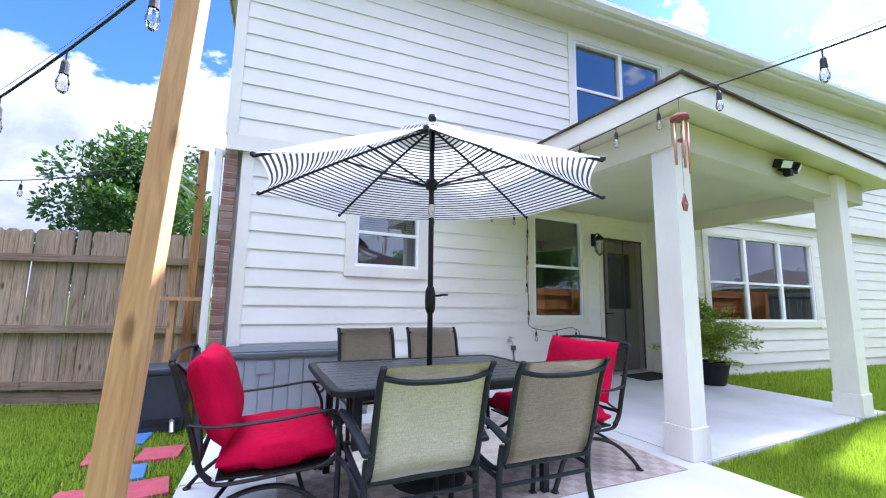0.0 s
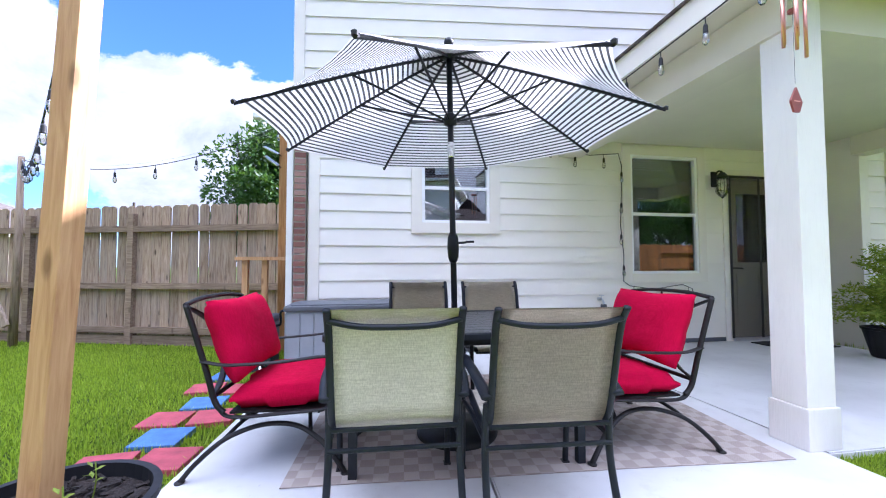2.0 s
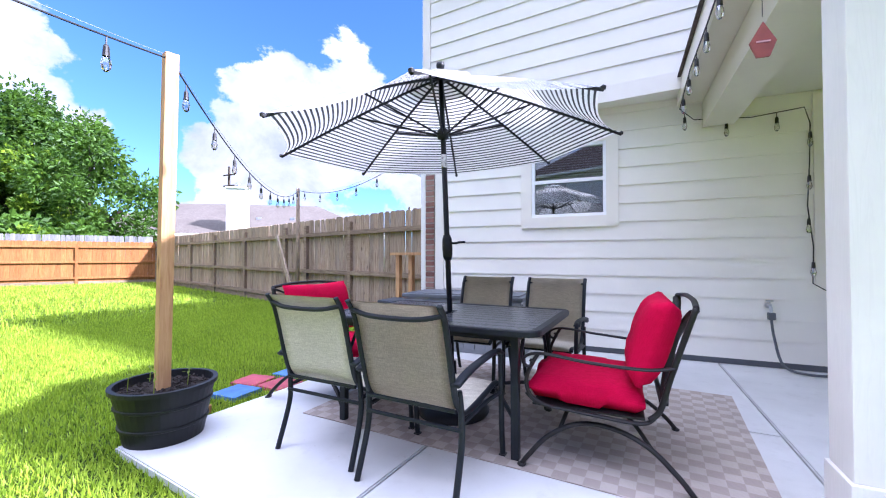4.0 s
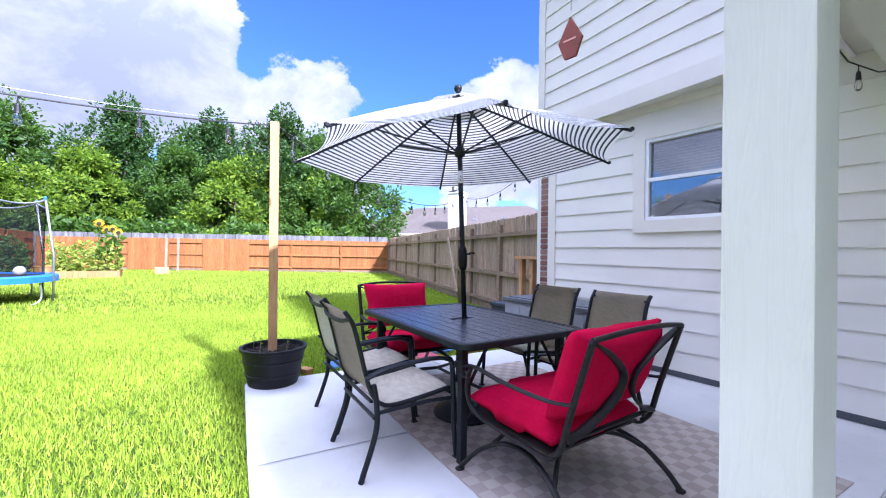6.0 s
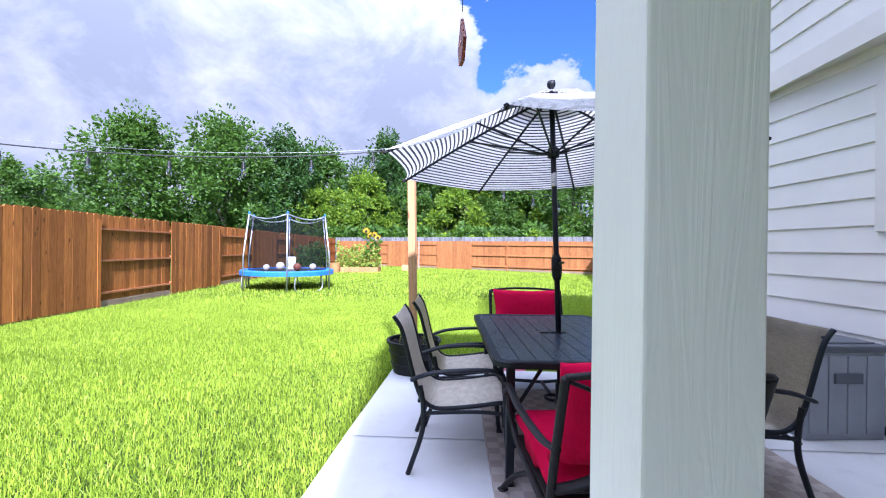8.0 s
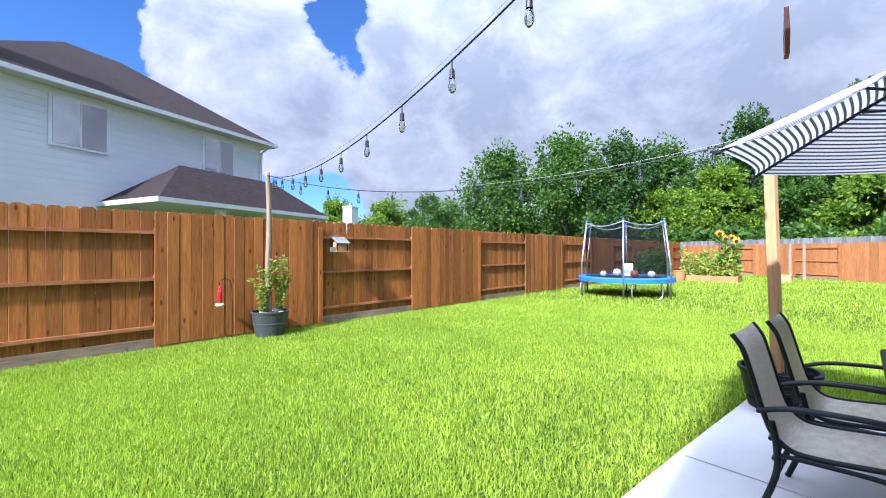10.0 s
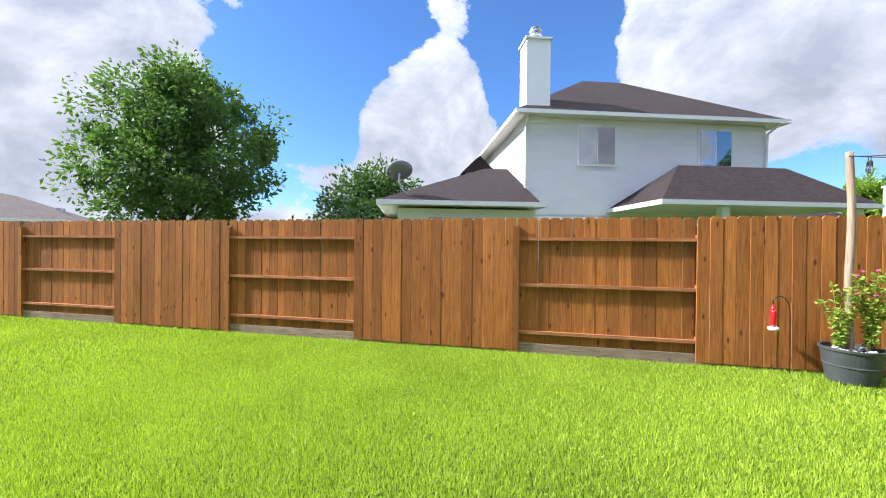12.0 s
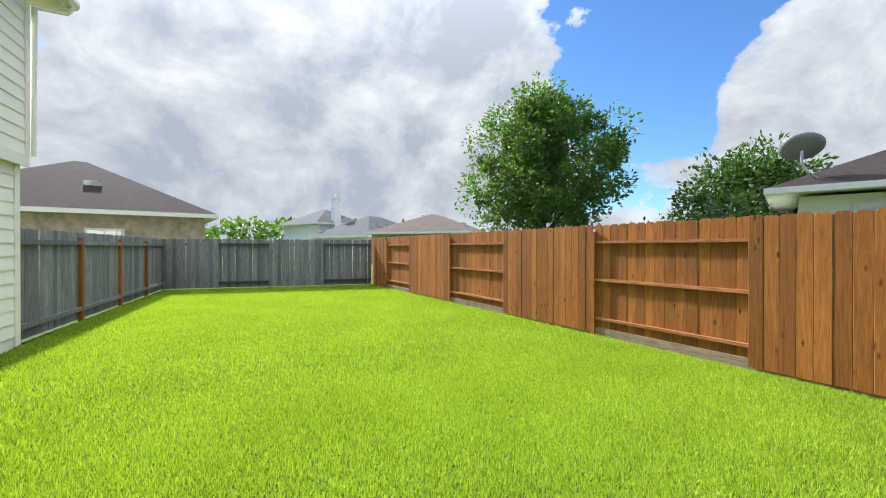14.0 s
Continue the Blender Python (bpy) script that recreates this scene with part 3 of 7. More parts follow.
def house():
    lo = panels_with_holes(bmesh.new(), 0.06, 7.0, -0.1, 2.86, WY, WY + 0.14, [W1, W2, DOOR])
    wall = tagged(part("wall_north", lo, "siding"), "cream painted lap-siding house wall", "wall", kind="structure")
    siding(wall, 0.16, 7.0, 0.06, 2.82, 0.207, [(a - 0.12, b + 0.12, c - 0.12, d + 0.12) for a, b, c, d in (W1, W2)] + [(DOOR[0] - 0.12, DOOR[1] + 0.12, 0, DOOR[3] + 0.14)], "siding", WY)
    part("corner_board", B(0.04, 0.16, WY - 0.028, WY + 0.05, 0.02, 2.83), "trim", wall)
    part("base_board", B(0.16, DOOR[0] - 0.1, WY - 0.01, WY, 0.0, 0.06), "boxlid", wall, "dark gap strip at the foot of the wall")
    # wing
    wing = panels_with_holes(bmesh.new(), 7.14, 14.36, -0.1, 2.9, 0.08, 0.22, [W3])
    wing = tagged(part("wall_wing", wing, "siding"), "cream lap-siding wall of the house's wing", "wall", kind="structure")
    wing.matrix_world = UP
    siding(wing, 7.14, 14.26, 0.15, 2.86, 0.207, [(W3[0] - 0.12, W3[1] + 0.12, W3[2] - 0.12, W3[3] + 0.12)], "siding", 0.08)
    part("corner_board", B(14.24, 14.38, 0.05, 0.3, 0.0, 2.9), "trim", wing)
    part("footing", B(7.14, 14.36, 0.085, 0.2, -0.1, 0.15), "concrete", wing)
    ret = tagged(part("wall_return", B(6.98, 7.12, 4.25, 5.02, -0.1, 2.86), "siding"), "short cream return wall beside the back door", "wall", kind="structure")
    # upper storey
    up = panels_with_holes(bmesh.new(), 0.0, 14.46, 2.84, 5.68, 0.0, 0.14, [UW, UW2])
    box(up, 0.0, 14.46, 0.14, 1.3, 2.84, 2.87)
    up = tagged(part("wall_upper", up, "siding"), "cream lap-siding wall of the upper storey", "wall", kind="structure")
    up.matrix_world = UP
    siding(up, 0.10, 14.36, 2.98, 5.62, 0.207, [(a - 0.12, b + 0.12, c - 0.12, d + 0.12) for a, b, c, d in (UW, UW2)])
    part("band_board", B(0.0, 14.46, -0.03, 0.0, 2.80, 2.98), "trim", up)
    part("corner_board", B(-0.02, 0.10, -0.032, 0.1, 2.98, 5.64), "trim", up)
    part("corner_board", B(14.36, 14.48, -0.032, 0.1, 2.98, 5.64), "trim", up)
    # other sides
    for nm, b in (("wall_side_west", (-0.0, 0.12, 5.17, 13.0, -0.1, 5.6)), ("wall_side_east", (14.14, 14.26, 3.75, 13.0, -0.1, 5.6)), ("wall_far", (-0.0, 14.2, 13.0, 13.12, -0.1, 5.6))):
        tagged(part(nm, B(*b), "siding"), "plain outer wall of the house", "wall", kind="structure")
    tagged(part("floor_inside", B(0.12, 14.1, 5.2, 13.0, -0.05, 0.0), "dark"), "floor inside the house, coloured near-black for the unlit rooms", "floor", kind="structure")
    tagged(part("floor_upper", B(0.12, 14.1, 5.2, 13.0, 2.9, 3.0), "inner"), "floor between the storeys", "floor", kind="structure")
    tagged(part("wall_inside", B(0.12, 14.1, 7.6, 7.7, 0.0, 5.5), "inner"), "plain wall inside the house", "wall", kind="structure")
    # main roof
    roof = thing("house_roof", "brown shingled hip roof with a white gutter", "roof", UP, kind="structure")
    bm = bmesh.new()
    e = [bm.verts.new(p) for p in ((-0.35, -0.35, 5.80), (14.95, -0.35, 5.80), (14.95, 9.2, 5.80), (-0.35, 9.2, 5.80), (4.5, 4.3, 8.3), (10.2, 4.3, 8.3))]
    for f in ((0, 1, 5, 4), (1, 2, 5), (2, 3, 4, 5), (3, 0, 4)):
        bm.faces.new([e[i] for i in f])
    part("shingles", bm, "shingle_house", roof)
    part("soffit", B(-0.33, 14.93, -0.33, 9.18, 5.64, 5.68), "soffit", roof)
    part("fascia", B(-0.35, 14.95, -0.37, -0.34, 5.62, 5.80), "trim", roof)
    part("fascia", B(-0.37, -0.35, -0.37, 9.2, 5.62, 5.80), "trim", roof)
    part("fascia", B(14.95, 14.97, -0.37, 9.2, 5.62, 5.80), "trim", roof)
    gut = bmesh.new()
    prof = ((-0.370, 5.680), (-0.450, 5.680), (-0.490, 5.740), (-0.490, 5.810), (-0.475, 5.810), (-0.475, 5.745), (-0.440, 5.695), (-0.370, 5.695))
    ends = [[gut.verts.new((x, y, z)) for y, z in prof] for x in (-0.35, 15.0)]
    for i in range(len(prof)):
        j = (i + 1) % len(prof)
        gut.faces.new((ends[0][i], ends[0][j], ends[1][j], ends[1][i]))
    gut.faces.new(ends[0])
    gut.faces.new(ends[1])
    part("gutter", gut, "gutter", roof)
    part("downspout", T([(14.9, -0.43, 5.68), (14.88, -0.35, 5.55), (14.55, -0.06, 5.40), (14.52, -0.05, 3.0)], 0.04, 8), "gutter", roof)


house()
window("window_1", Matrix.Translation((W1[0], WY, W1[2])), W1[1] - W1[0], W1[3] - W1[2], "small white double-hung window with a raised blind", blinds=0.48, trim=0.13)
window("window_2", Matrix.Translation((W2[0], WY, W2[2])), W2[1] - W2[0], W2[3] - W2[2], "tall white double-hung window under the porch roof", blinds=0.12)
window("window_3", UP @ Matrix.Translation((W3[0], 0.08, W3[2])), W3[1] - W3[0], W3[3] - W3[2], "triple white double-hung window in cream trim", cols=3, rail=0.45)
window("window_4", UP @ Matrix.Translation((UW[0], 0, UW[2])), UW[1] - UW[0], UW[3] - UW[2], "pair of white upstairs windows with pale curtains", cols=2, rail=0.55)
window("window_5", UP @ Matrix.Translation((UW2[0], 0, UW2[2])), UW2[1] - UW2[0], UW2[3] - UW2[2], "small white upstairs window above the porch roof")


def curtain():
    bm = bmesh.new()
    n = 80
    lo = [bm.verts.new((UW[0] + 2.08 * i / n, 0.2 + 0.03 * math.sin(i * 0.9) + 0.012 * math.sin(i * 2.3), UW[2])) for i in range(n + 1)]
    hi = [bm.verts.new((v.co.x, v.co.y, UW[3] - 0.05)) for v in lo]
    for i in range(n):
        bm.faces.new((lo[i], lo[i + 1], hi[i + 1], hi[i]))
    bmesh.ops.solidify(bm, geom=bm.faces[:], thickness=0.004)
    c = tagged(part("curtain", bm, "vinyl", smooth=True), "pale sheer curtain behind the upstairs window", "curtain")
    c.matrix_world = UP


curtain()


def back_door():
    d = thing("door_1", "tan half-glazed back door behind a black magnetic insect screen", "door", Matrix.Translation((DOOR[0], WY, DOOR[2])), kind="structure")
    w, h = DOOR[1] - DOOR[0], DOOR[3] - DOOR[2]
    part("trim", B(-0.12, 0, -0.03, 0, -0.02, h + 0.12), "trim", d)
    part("trim", B(w, w + 0.12, -0.03, 0, -0.02, h + 0.12), "trim", d)
    part("trim", B(0, w, -0.03, 0, h, h + 0.12), "trim", d)
    leaf = panels_with_holes(bmesh.new(), 0.01, w - 0.01, 0.02, h - 0.01, 0.05, 0.09, [(0.17, w - 0.17, 1.08, h - 0.2)])
    leaf = part("door_leaf", leaf, "door", d)
    for x0 in (0.14, w / 2 + 0.04):
        bm = bmesh.new()
        box(bm, x0, x0 + 0.27, 0.042, 0.05, 0.2, 0.92, bevel=0.006)
        part("door_panel", bm, "door", leaf)
    p = part("pane", B(0.17, w - 0.17, 0.066, 0.072, 1.08, h - 0.2), "pane", leaf)
    p.visible_shadow = False
    part("door_handle", T(smooth_line([(0.07, 0.05, 1.0), (0.07, 0.0, 1.0), (0.1, -0.015, 1.0), (0.19, -0.015, 0.995)]), 0.011), "black", leaf, "black lever handle", True)
    part("threshold", B(-0.02, w + 0.02, -0.06, 0.1, -0.02, 0.015), "galv", d)
    s = part("insect_screen", B(-0.02, w + 0.02, -0.036, -0.034, 0.03, h + 0.02), "screen", d, "sheer grey magnetic screen")
    s.visible_shadow = False
    for x0 in (-0.04, w / 2 - 0.02, w + 0.0):
        part("screen_edge", B(x0, x0 + 0.035, -0.043, -0.037, 0.02, h + 0.03), "rubber", d, "black screen binding")
    part("screen_edge", B(-0.04, w + 0.035, -0.050, -0.044, h, h + 0.035), "rubber", d, "black screen binding")


back_door()


# ---- porch ----
def porch():
    for (x0, x1, y0, y1) in ((3.212, 3.415, 2.055, 2.265), (6.18, 6.42, 2.00, 2.23)):
        bm = bmesh.new()
        box(bm, x0, x1, y0, y1, 0.24, 2.72, bevel=0.006)
        box(bm, x0 - 0.014, x1 + 0.014, y0 - 0.014, y1 + 0.014, 0.0, 0.24, bevel=0.006)
        tagged(part("porch_column", bm, "column"), "square cream porch column with a base trim", "column", "porch columns", "structure")
    beam = bmesh.new()
    box(beam, 3.18, 7.10, 2.06, 2.32, 2.48, 2.74)
    box(beam, 3.18, 3.46, 2.32, 5.0, 2.48, 2.74)
    box(beam, 6.85, 7.10, 2.32, 4.25, 2.48, 2.74)
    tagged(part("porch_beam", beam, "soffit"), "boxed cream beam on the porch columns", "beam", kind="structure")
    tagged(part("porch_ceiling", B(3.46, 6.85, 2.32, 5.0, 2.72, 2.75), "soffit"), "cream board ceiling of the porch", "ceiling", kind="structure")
    r = thing("porch_roof", "low shingled porch roof with broad cream fascia boards", "roof", kind="structure")
    x0, x1, y0, y1 = 2.98, 7.45, 1.84, 4.98
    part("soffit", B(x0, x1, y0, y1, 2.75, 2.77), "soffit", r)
    for b in ((x0 - 0.03, x1 + 0.03, y0 - 0.03, y0, 2.73, 2.92), (x0 - 0.03, x0, y0, y1, 2.73, 2.92), (x1, x1 + 0.03, y0, 4.2, 2.73, 2.92)):
        part("fascia", B(*b), "trim", r)
    bm = bmesh.new()
    v = [bm.verts.new(p) for p in ((x0 - 0.06, y0 - 0.06, 2.925), (x1 + 0.06, y0 - 0.06, 2.925), (x1 + 0.06, y1, 2.925), (x0 - 0.06, y1, 2.925), (x0 + 1.4, y1, 3.5), (x1 - 0.6, y1, 3.5))]
    for f in ((0, 1, 5, 4), (1, 2, 5), (3, 0, 4), (0, 3, 2, 1)):
        bm.faces.new([v[i] for i in f])
    part("shingles", bm, "shingle_house", r)
    part("drip_edge", B(x0 - 0.062, x1 + 0.062, y0 - 0.062, y0 - 0.034, 2.914, 2.93), "shingle_house", r)
    part("drip_edge", B(x0 - 0.062, x0 - 0.034, y0 - 0.034, y1, 2.914, 2.93), "shingle_house", r)


porch()

spout = bmesh.new()
box(spout, -0.225, -0.150, 5.075, 5.135, 0.02, 2.80, bevel=0.008)
tagged(part("downspout", spout, "gutter"), "pale square downspout at the brick corner of the house", "downspout", kind="structure")

# brick edge of the side wall
brickwall = tagged(part("wall_brick", B(-0.135, -0.003, 5.055, 9.0, -0.1, 2.84), "mortar"), "red-brown brick side wall of the house", "wall", kind="structure")


def lay_bricks():
    end = mesh_of("brick", B(-0.065, 0.062, -0.006, 0.09, -0.028, 0.028), "brick")
    for k in range(37):
        piece("brick", end, brickwall, Matrix.Translation((-0.068, 5.052, 0.03 + k * 0.0755)))


# ---- fences ----
def picket_mesh(mat, w, h, t=0.016, ear=0.03):
    bm = bmesh.new()
    o = [(-w / 2, 0), (w / 2, 0), (w / 2, h - ear), (w / 2 - ear, h), (-w / 2 + ear, h), (-w / 2, h - ear)]
    a = [bm.verts.new((x - math.copysign(0.005, x), 0, z)) for x, z in o]
    f = [bm.verts.new((x, 0.005, z)) for x, z in o]
    b = [bm.verts.new((x, t, z)) for x, z in o]
    bm.faces.new(a)
    bm.faces.new(b[::-1])
    for i in range(6):
        j = (i + 1) % 6
        bm.faces.new((a[i], f[i], f[j], a[j]))
    for i in range(6):
        j = (i + 1) % 6
        bm.faces.new((f[i], b[i], b[j], f[j]))
    return mesh_of("picket", bm, mat)


PICKET_JOBS = []


def fence(name, label, a, b, sections, mats, height=1.9, pitch=0.157, closed_first=True, rails=(0.24, 0.93, 1.60), kick=0.1, posts=True, lean=0.0015, turns=True):
    """A fence from a to b (its face is at the left of that way). sections: the bounds along it; closed ones carry
    their pickets on the near side, open ones on the far side, with the rails in view."""
    a, b = Vector((*a, 0)), Vector((*b, 0))
    d = b - a
    m = Matrix.Translation(a) @ Matrix.Rotation(math.atan2(d.y, d.x), 4, "Z")
    pm, rm, km, tm = mats
    f = thing(name, label, "fence", m, kind="structure")
    closed = closed_first
    for s0, s1 in zip(sections, sections[1:]):
        near = closed
        for z in rails:
            part("rail", B(s0, s1, -0.02, 0.02, z, z + 0.085) if near else B(s0, s1, -0.028, 0.016, z, z + 0.045) if turns and rm != "rail_grey" else B(s0, s1, -0.045, 0.016, z, z + 0.085), rm, f)
        if kick:
            part("kickboard", B(s0, s1, -0.012, 0.012, -0.06, kick), km, f, "weathered kickboard")
        if posts:
            part("fence_post", B(s0 - 0.045, s0 + 0.045, 0.025 if near else -0.05, 0.10 if near else 0.03, -0.06, height - 0.12), tm, f)
        PICKET_JOBS.append((f, s0, s1, -0.042 if near else 0.022, height, pitch, pm, 0.0 if near else kick, lean))
        closed = closed != turns
    return f


def lay_pickets(f, s0, s1, y, height, pitch, mat, z0, lean, cache={}):
    rng = random.Random(int(s0 * 100) + int(height * 1000))
    n = max(1, round((s1 - s0) / pitch))
    p = (s1 - s0) / n
    for k in range(n):
        h = round(height - z0 + rng.choice((-0.008, 0, 0, 0.006)), 3)
        key = (mat, round(p, 3), h)
        if key not in cache:
            cache[key] = picket_mesh(mat, p - (0.0014 if lean < 0.005 else 0.003), h)
        piece("picket", cache[key], f, Matrix.Translation((s0 + p * (k + 0.5), y + rng.choice((-0.003, -0.0015, 0.0, 0.0015, 0.003)), z0)) @ Matrix.Rotation(rng.gauss(0, lean), 4, "Y"))


FX = [21.5, 20.0, 17.94, 15.27, 12.80, 10.27, 7.85, 5.28, 2.92, 0.31, -2.03, -4.57, -6.95, -9.45, -11.9, -14.4, -16.9, -19.4, -21.9, -24.4, -26.5]
fence("fence_south", "red-brown stained board-on-rail privacy fence, panels turned by turns", (21.5, -5.11), (-26.5, -5.11),
      [21.5 - x for x in FX], ("fence_new", "fence_rail", "kick", "fence_new"), 1.93)
fence("fence_east", "weathered grey board fence at the end of the lawn", (23.3, 2.35), (21.5, -5.0), [0, 1.8, 3.6, 5.6, 7.57],
      ("fence_grey", "rail_grey", "fence_grey", "fence_grey"), 1.85, 0.15, True, (0.15, 1.6), 0, True, 0.008)
fence("fence_north_east", "old grey board fence with brown posts", (14.4, 3.58), (23.3, 2.35), [0, 2.3, 4.6, 6.9, 9.1],
      ("fence_grey", "fence_grey", "fence_grey", "fence_new"), 1.85, 0.15, False, (0.18, 1.58), 0, True, 0.01, False)
CORNER = (-16.6, 11.06)
fence("fence_behind", "taller weathered grey fence just behind the cedar-coloured one", (-27.4, -5.3), (-17.3, 11.3), [0, 4.9, 9.8, 14.7, 19.43],
      ("fence_grey", "rail_grey", "fence_grey", "fence_grey"), 2.02, 0.15, True, (0.3, 1.7), 0, False, 0.006, False)
fence("fence_west", "cedar-coloured board fence across the far end of the lawn", (-26.5, -5.0), (-20.654, 4.483), [0, 2.9, 4.76, 6.84, 8.7, 11.14],
      ("fence_back", "fence_back", "kick", "fence_back"), 1.74, 0.16, True, (0.2, 0.85, 1.48))
fence("fence_west_open", "cedar-coloured board fence with rails and posts in view", (-20.654, 4.483), CORNER, [0, 2.34, 5.06, 7.72],
      ("fence_back", "fence_back", "kick", "fence_back"), 1.74, 0.16, False, (0.2, 0.85, 1.48), 0.1, True, 0.0015, False)
fence("fence_north_west", "sun-bleached board fence with rails and a gate", CORNER, (-0.35, 5.86), [0, 2.4, 4.8, 7.2, 9.6, 12.0, 13.0, 14.7, 17.17],
      ("fence_old", "rail_old", "kick", "rail_old"), 1.93, 0.145, False, (0.12, 0.74, 1.55), 0.09, True, 0.008, False)


# ---- patio furniture ----
def rug():
    bm = bmesh.new()
    bmesh.ops.create_grid(bm, x_segments=44, y_segments=30, size=1)
    for v in bm.verts:
        v.co.x *= 1.36
        v.co.y *= 0.93
        edge = max(abs(v.co.x) / 1.36, abs(v.co.y) / 0.93)
        v.co.z = 0.006 + 0.003 * noise.noise(v.co * 3) * (edge > 0.8)
        v.co.y += 0.012 * noise.noise((v.co.x * 1.5, 3, 0)) * (edge > 0.9)
    out = bmesh.ops.extrude_face_region(bm, geom=bm.faces[:])
    for v in out["geom"]:
        if isinstance(v, bmesh.types.BMVert):
            v.co.z = 0.002
    r = tagged(part("outdoor_rug", bm, "rug"), "flat brown woven rug with a checked weave on the patio", "rug")
    r.matrix_world = pose(1.755, 3.02, 0.0, 0, 0, -4.3)


rug()


def rounded_rect(w, d, r, n=6):
    out = []
    for cx, cy, a in ((w / 2 - r, d / 2 - r, 0), (-w / 2 + r, d / 2 - r, 90), (-w / 2 + r, -d / 2 + r, 180), (w / 2 - r, -d / 2 + r, 270)):
        for i in range(n + 1):
            t = radians(a + 90 * i / n)
            out.append((cx + r * math.cos(t), cy + r * math.sin(t)))
    return out


def prism(bm, outline, z0, z1):
    lo = [bm.verts.new((x, y, z0)) for x, y in outline]
    hi = [bm.verts.new((x, y, z1)) for x, y in outline]
    k = len(outline)
    for i in range(k):
        bm.faces.new((lo[i], lo[(i + 1) % k], hi[(i + 1) % k], hi[i]))
    bm.faces.new(hi)
    bm.faces.new(lo[::-1])
    return bm


def dining_table():
    t = thing("patio_table", "dark slatted metal patio table with rounded corners", "table", pose(1.285, 2.60, 0.006, 0, 0, -2.5))
    w, d = 1.50, 1.02
    rim = bmesh.new()
    outer, inner = rounded_rect(w, d, 0.09), rounded_rect(w - 0.09, d - 0.09, 0.05)
    k = len(outer)
    rings = [[rim.verts.new((x, y, z)) for x, y in o] for o, z in ((outer, 0.685), (outer, 0.712), ([(x * 0.993, y * 0.99) for x, y in outer], 0.718), (inner, 0.716), (inner, 0.690))]
    for a, b in zip(rings, rings[1:] + rings[:1]):
        for i in range(k):
            rim.faces.new((a[i], a[(i + 1) % k], b[(i + 1) % k], b[i]))
    part("table_rim", rim, "black", t)
    n = 10
    sw = (d - 0.09) / n
    for i in range(n):
        y = -d / 2 + 0.045 + sw * i
        for x0, x1 in (((-w / 2 + 0.046, w / 2 - 0.046),) if i not in (4, 5) else ((-w / 2 + 0.046, -0.028), (0.028, w / 2 - 0.046))):
            part("slat", B(x0, x1, y + 0.0025, y + sw - 0.0025, 0.700, 0.714, bevel=0.002), "tabletop", t)
    part("hole_ring", L([(0.022, 0.70), (0.022, 0.716), (0.036, 0.7165), (0.036, 0.70)], 20), "black", t)
    for sx in (-1, 1):
        for sy in (-1, 1):
            x, y = sx * 0.60, sy * 0.40
            part("leg", B(x - 0.022, x + 0.022, y - 0.022, y + 0.022, 0.0, 0.69, bevel=0.004), "black", t)
            part("brace", T([(x, y - sy * 0.02, 0.40), (x, y - sy * 0.20, 0.69)], 0.011, 6), "black", t)
            part("brace", T([(x, y, 0.20), (sx * 0.33, sy * 0.0, 0.26)], 0.013, 6), "black", t)
    part("stretcher", T([(-0.33, 0, 0.26), (-0.05, 0, 0.26)], 0.013, 6), "black", t)
    part("stretcher", T([(0.33, 0, 0.26), (0.05, 0, 0.26)], 0.013, 6), "black", t)
    part("stretcher_ring", T(arc((0, 0, 0.26), 0.055, 0, 360, 20, "xy")[:-1], 0.011, 6, closed=True), "black", t)
    for s in (-1, 1):
        part("apron", B(-0.6, 0.6, s * 0.41 - 0.008, s * 0.41 + 0.008, 0.64, 0.685), "black", t)
        part("apron", B(s * 0.61 - 0.008, s * 0.61 + 0.008, -0.4, 0.4, 0.64, 0.685), "black", t)


M["tabletop"] = plain("dark_grey_slat_paint", (0.04, 0.048, 0.066), 0.28, vary=0.25, scale=7, fine=140, bump=0.2)
dining_table()


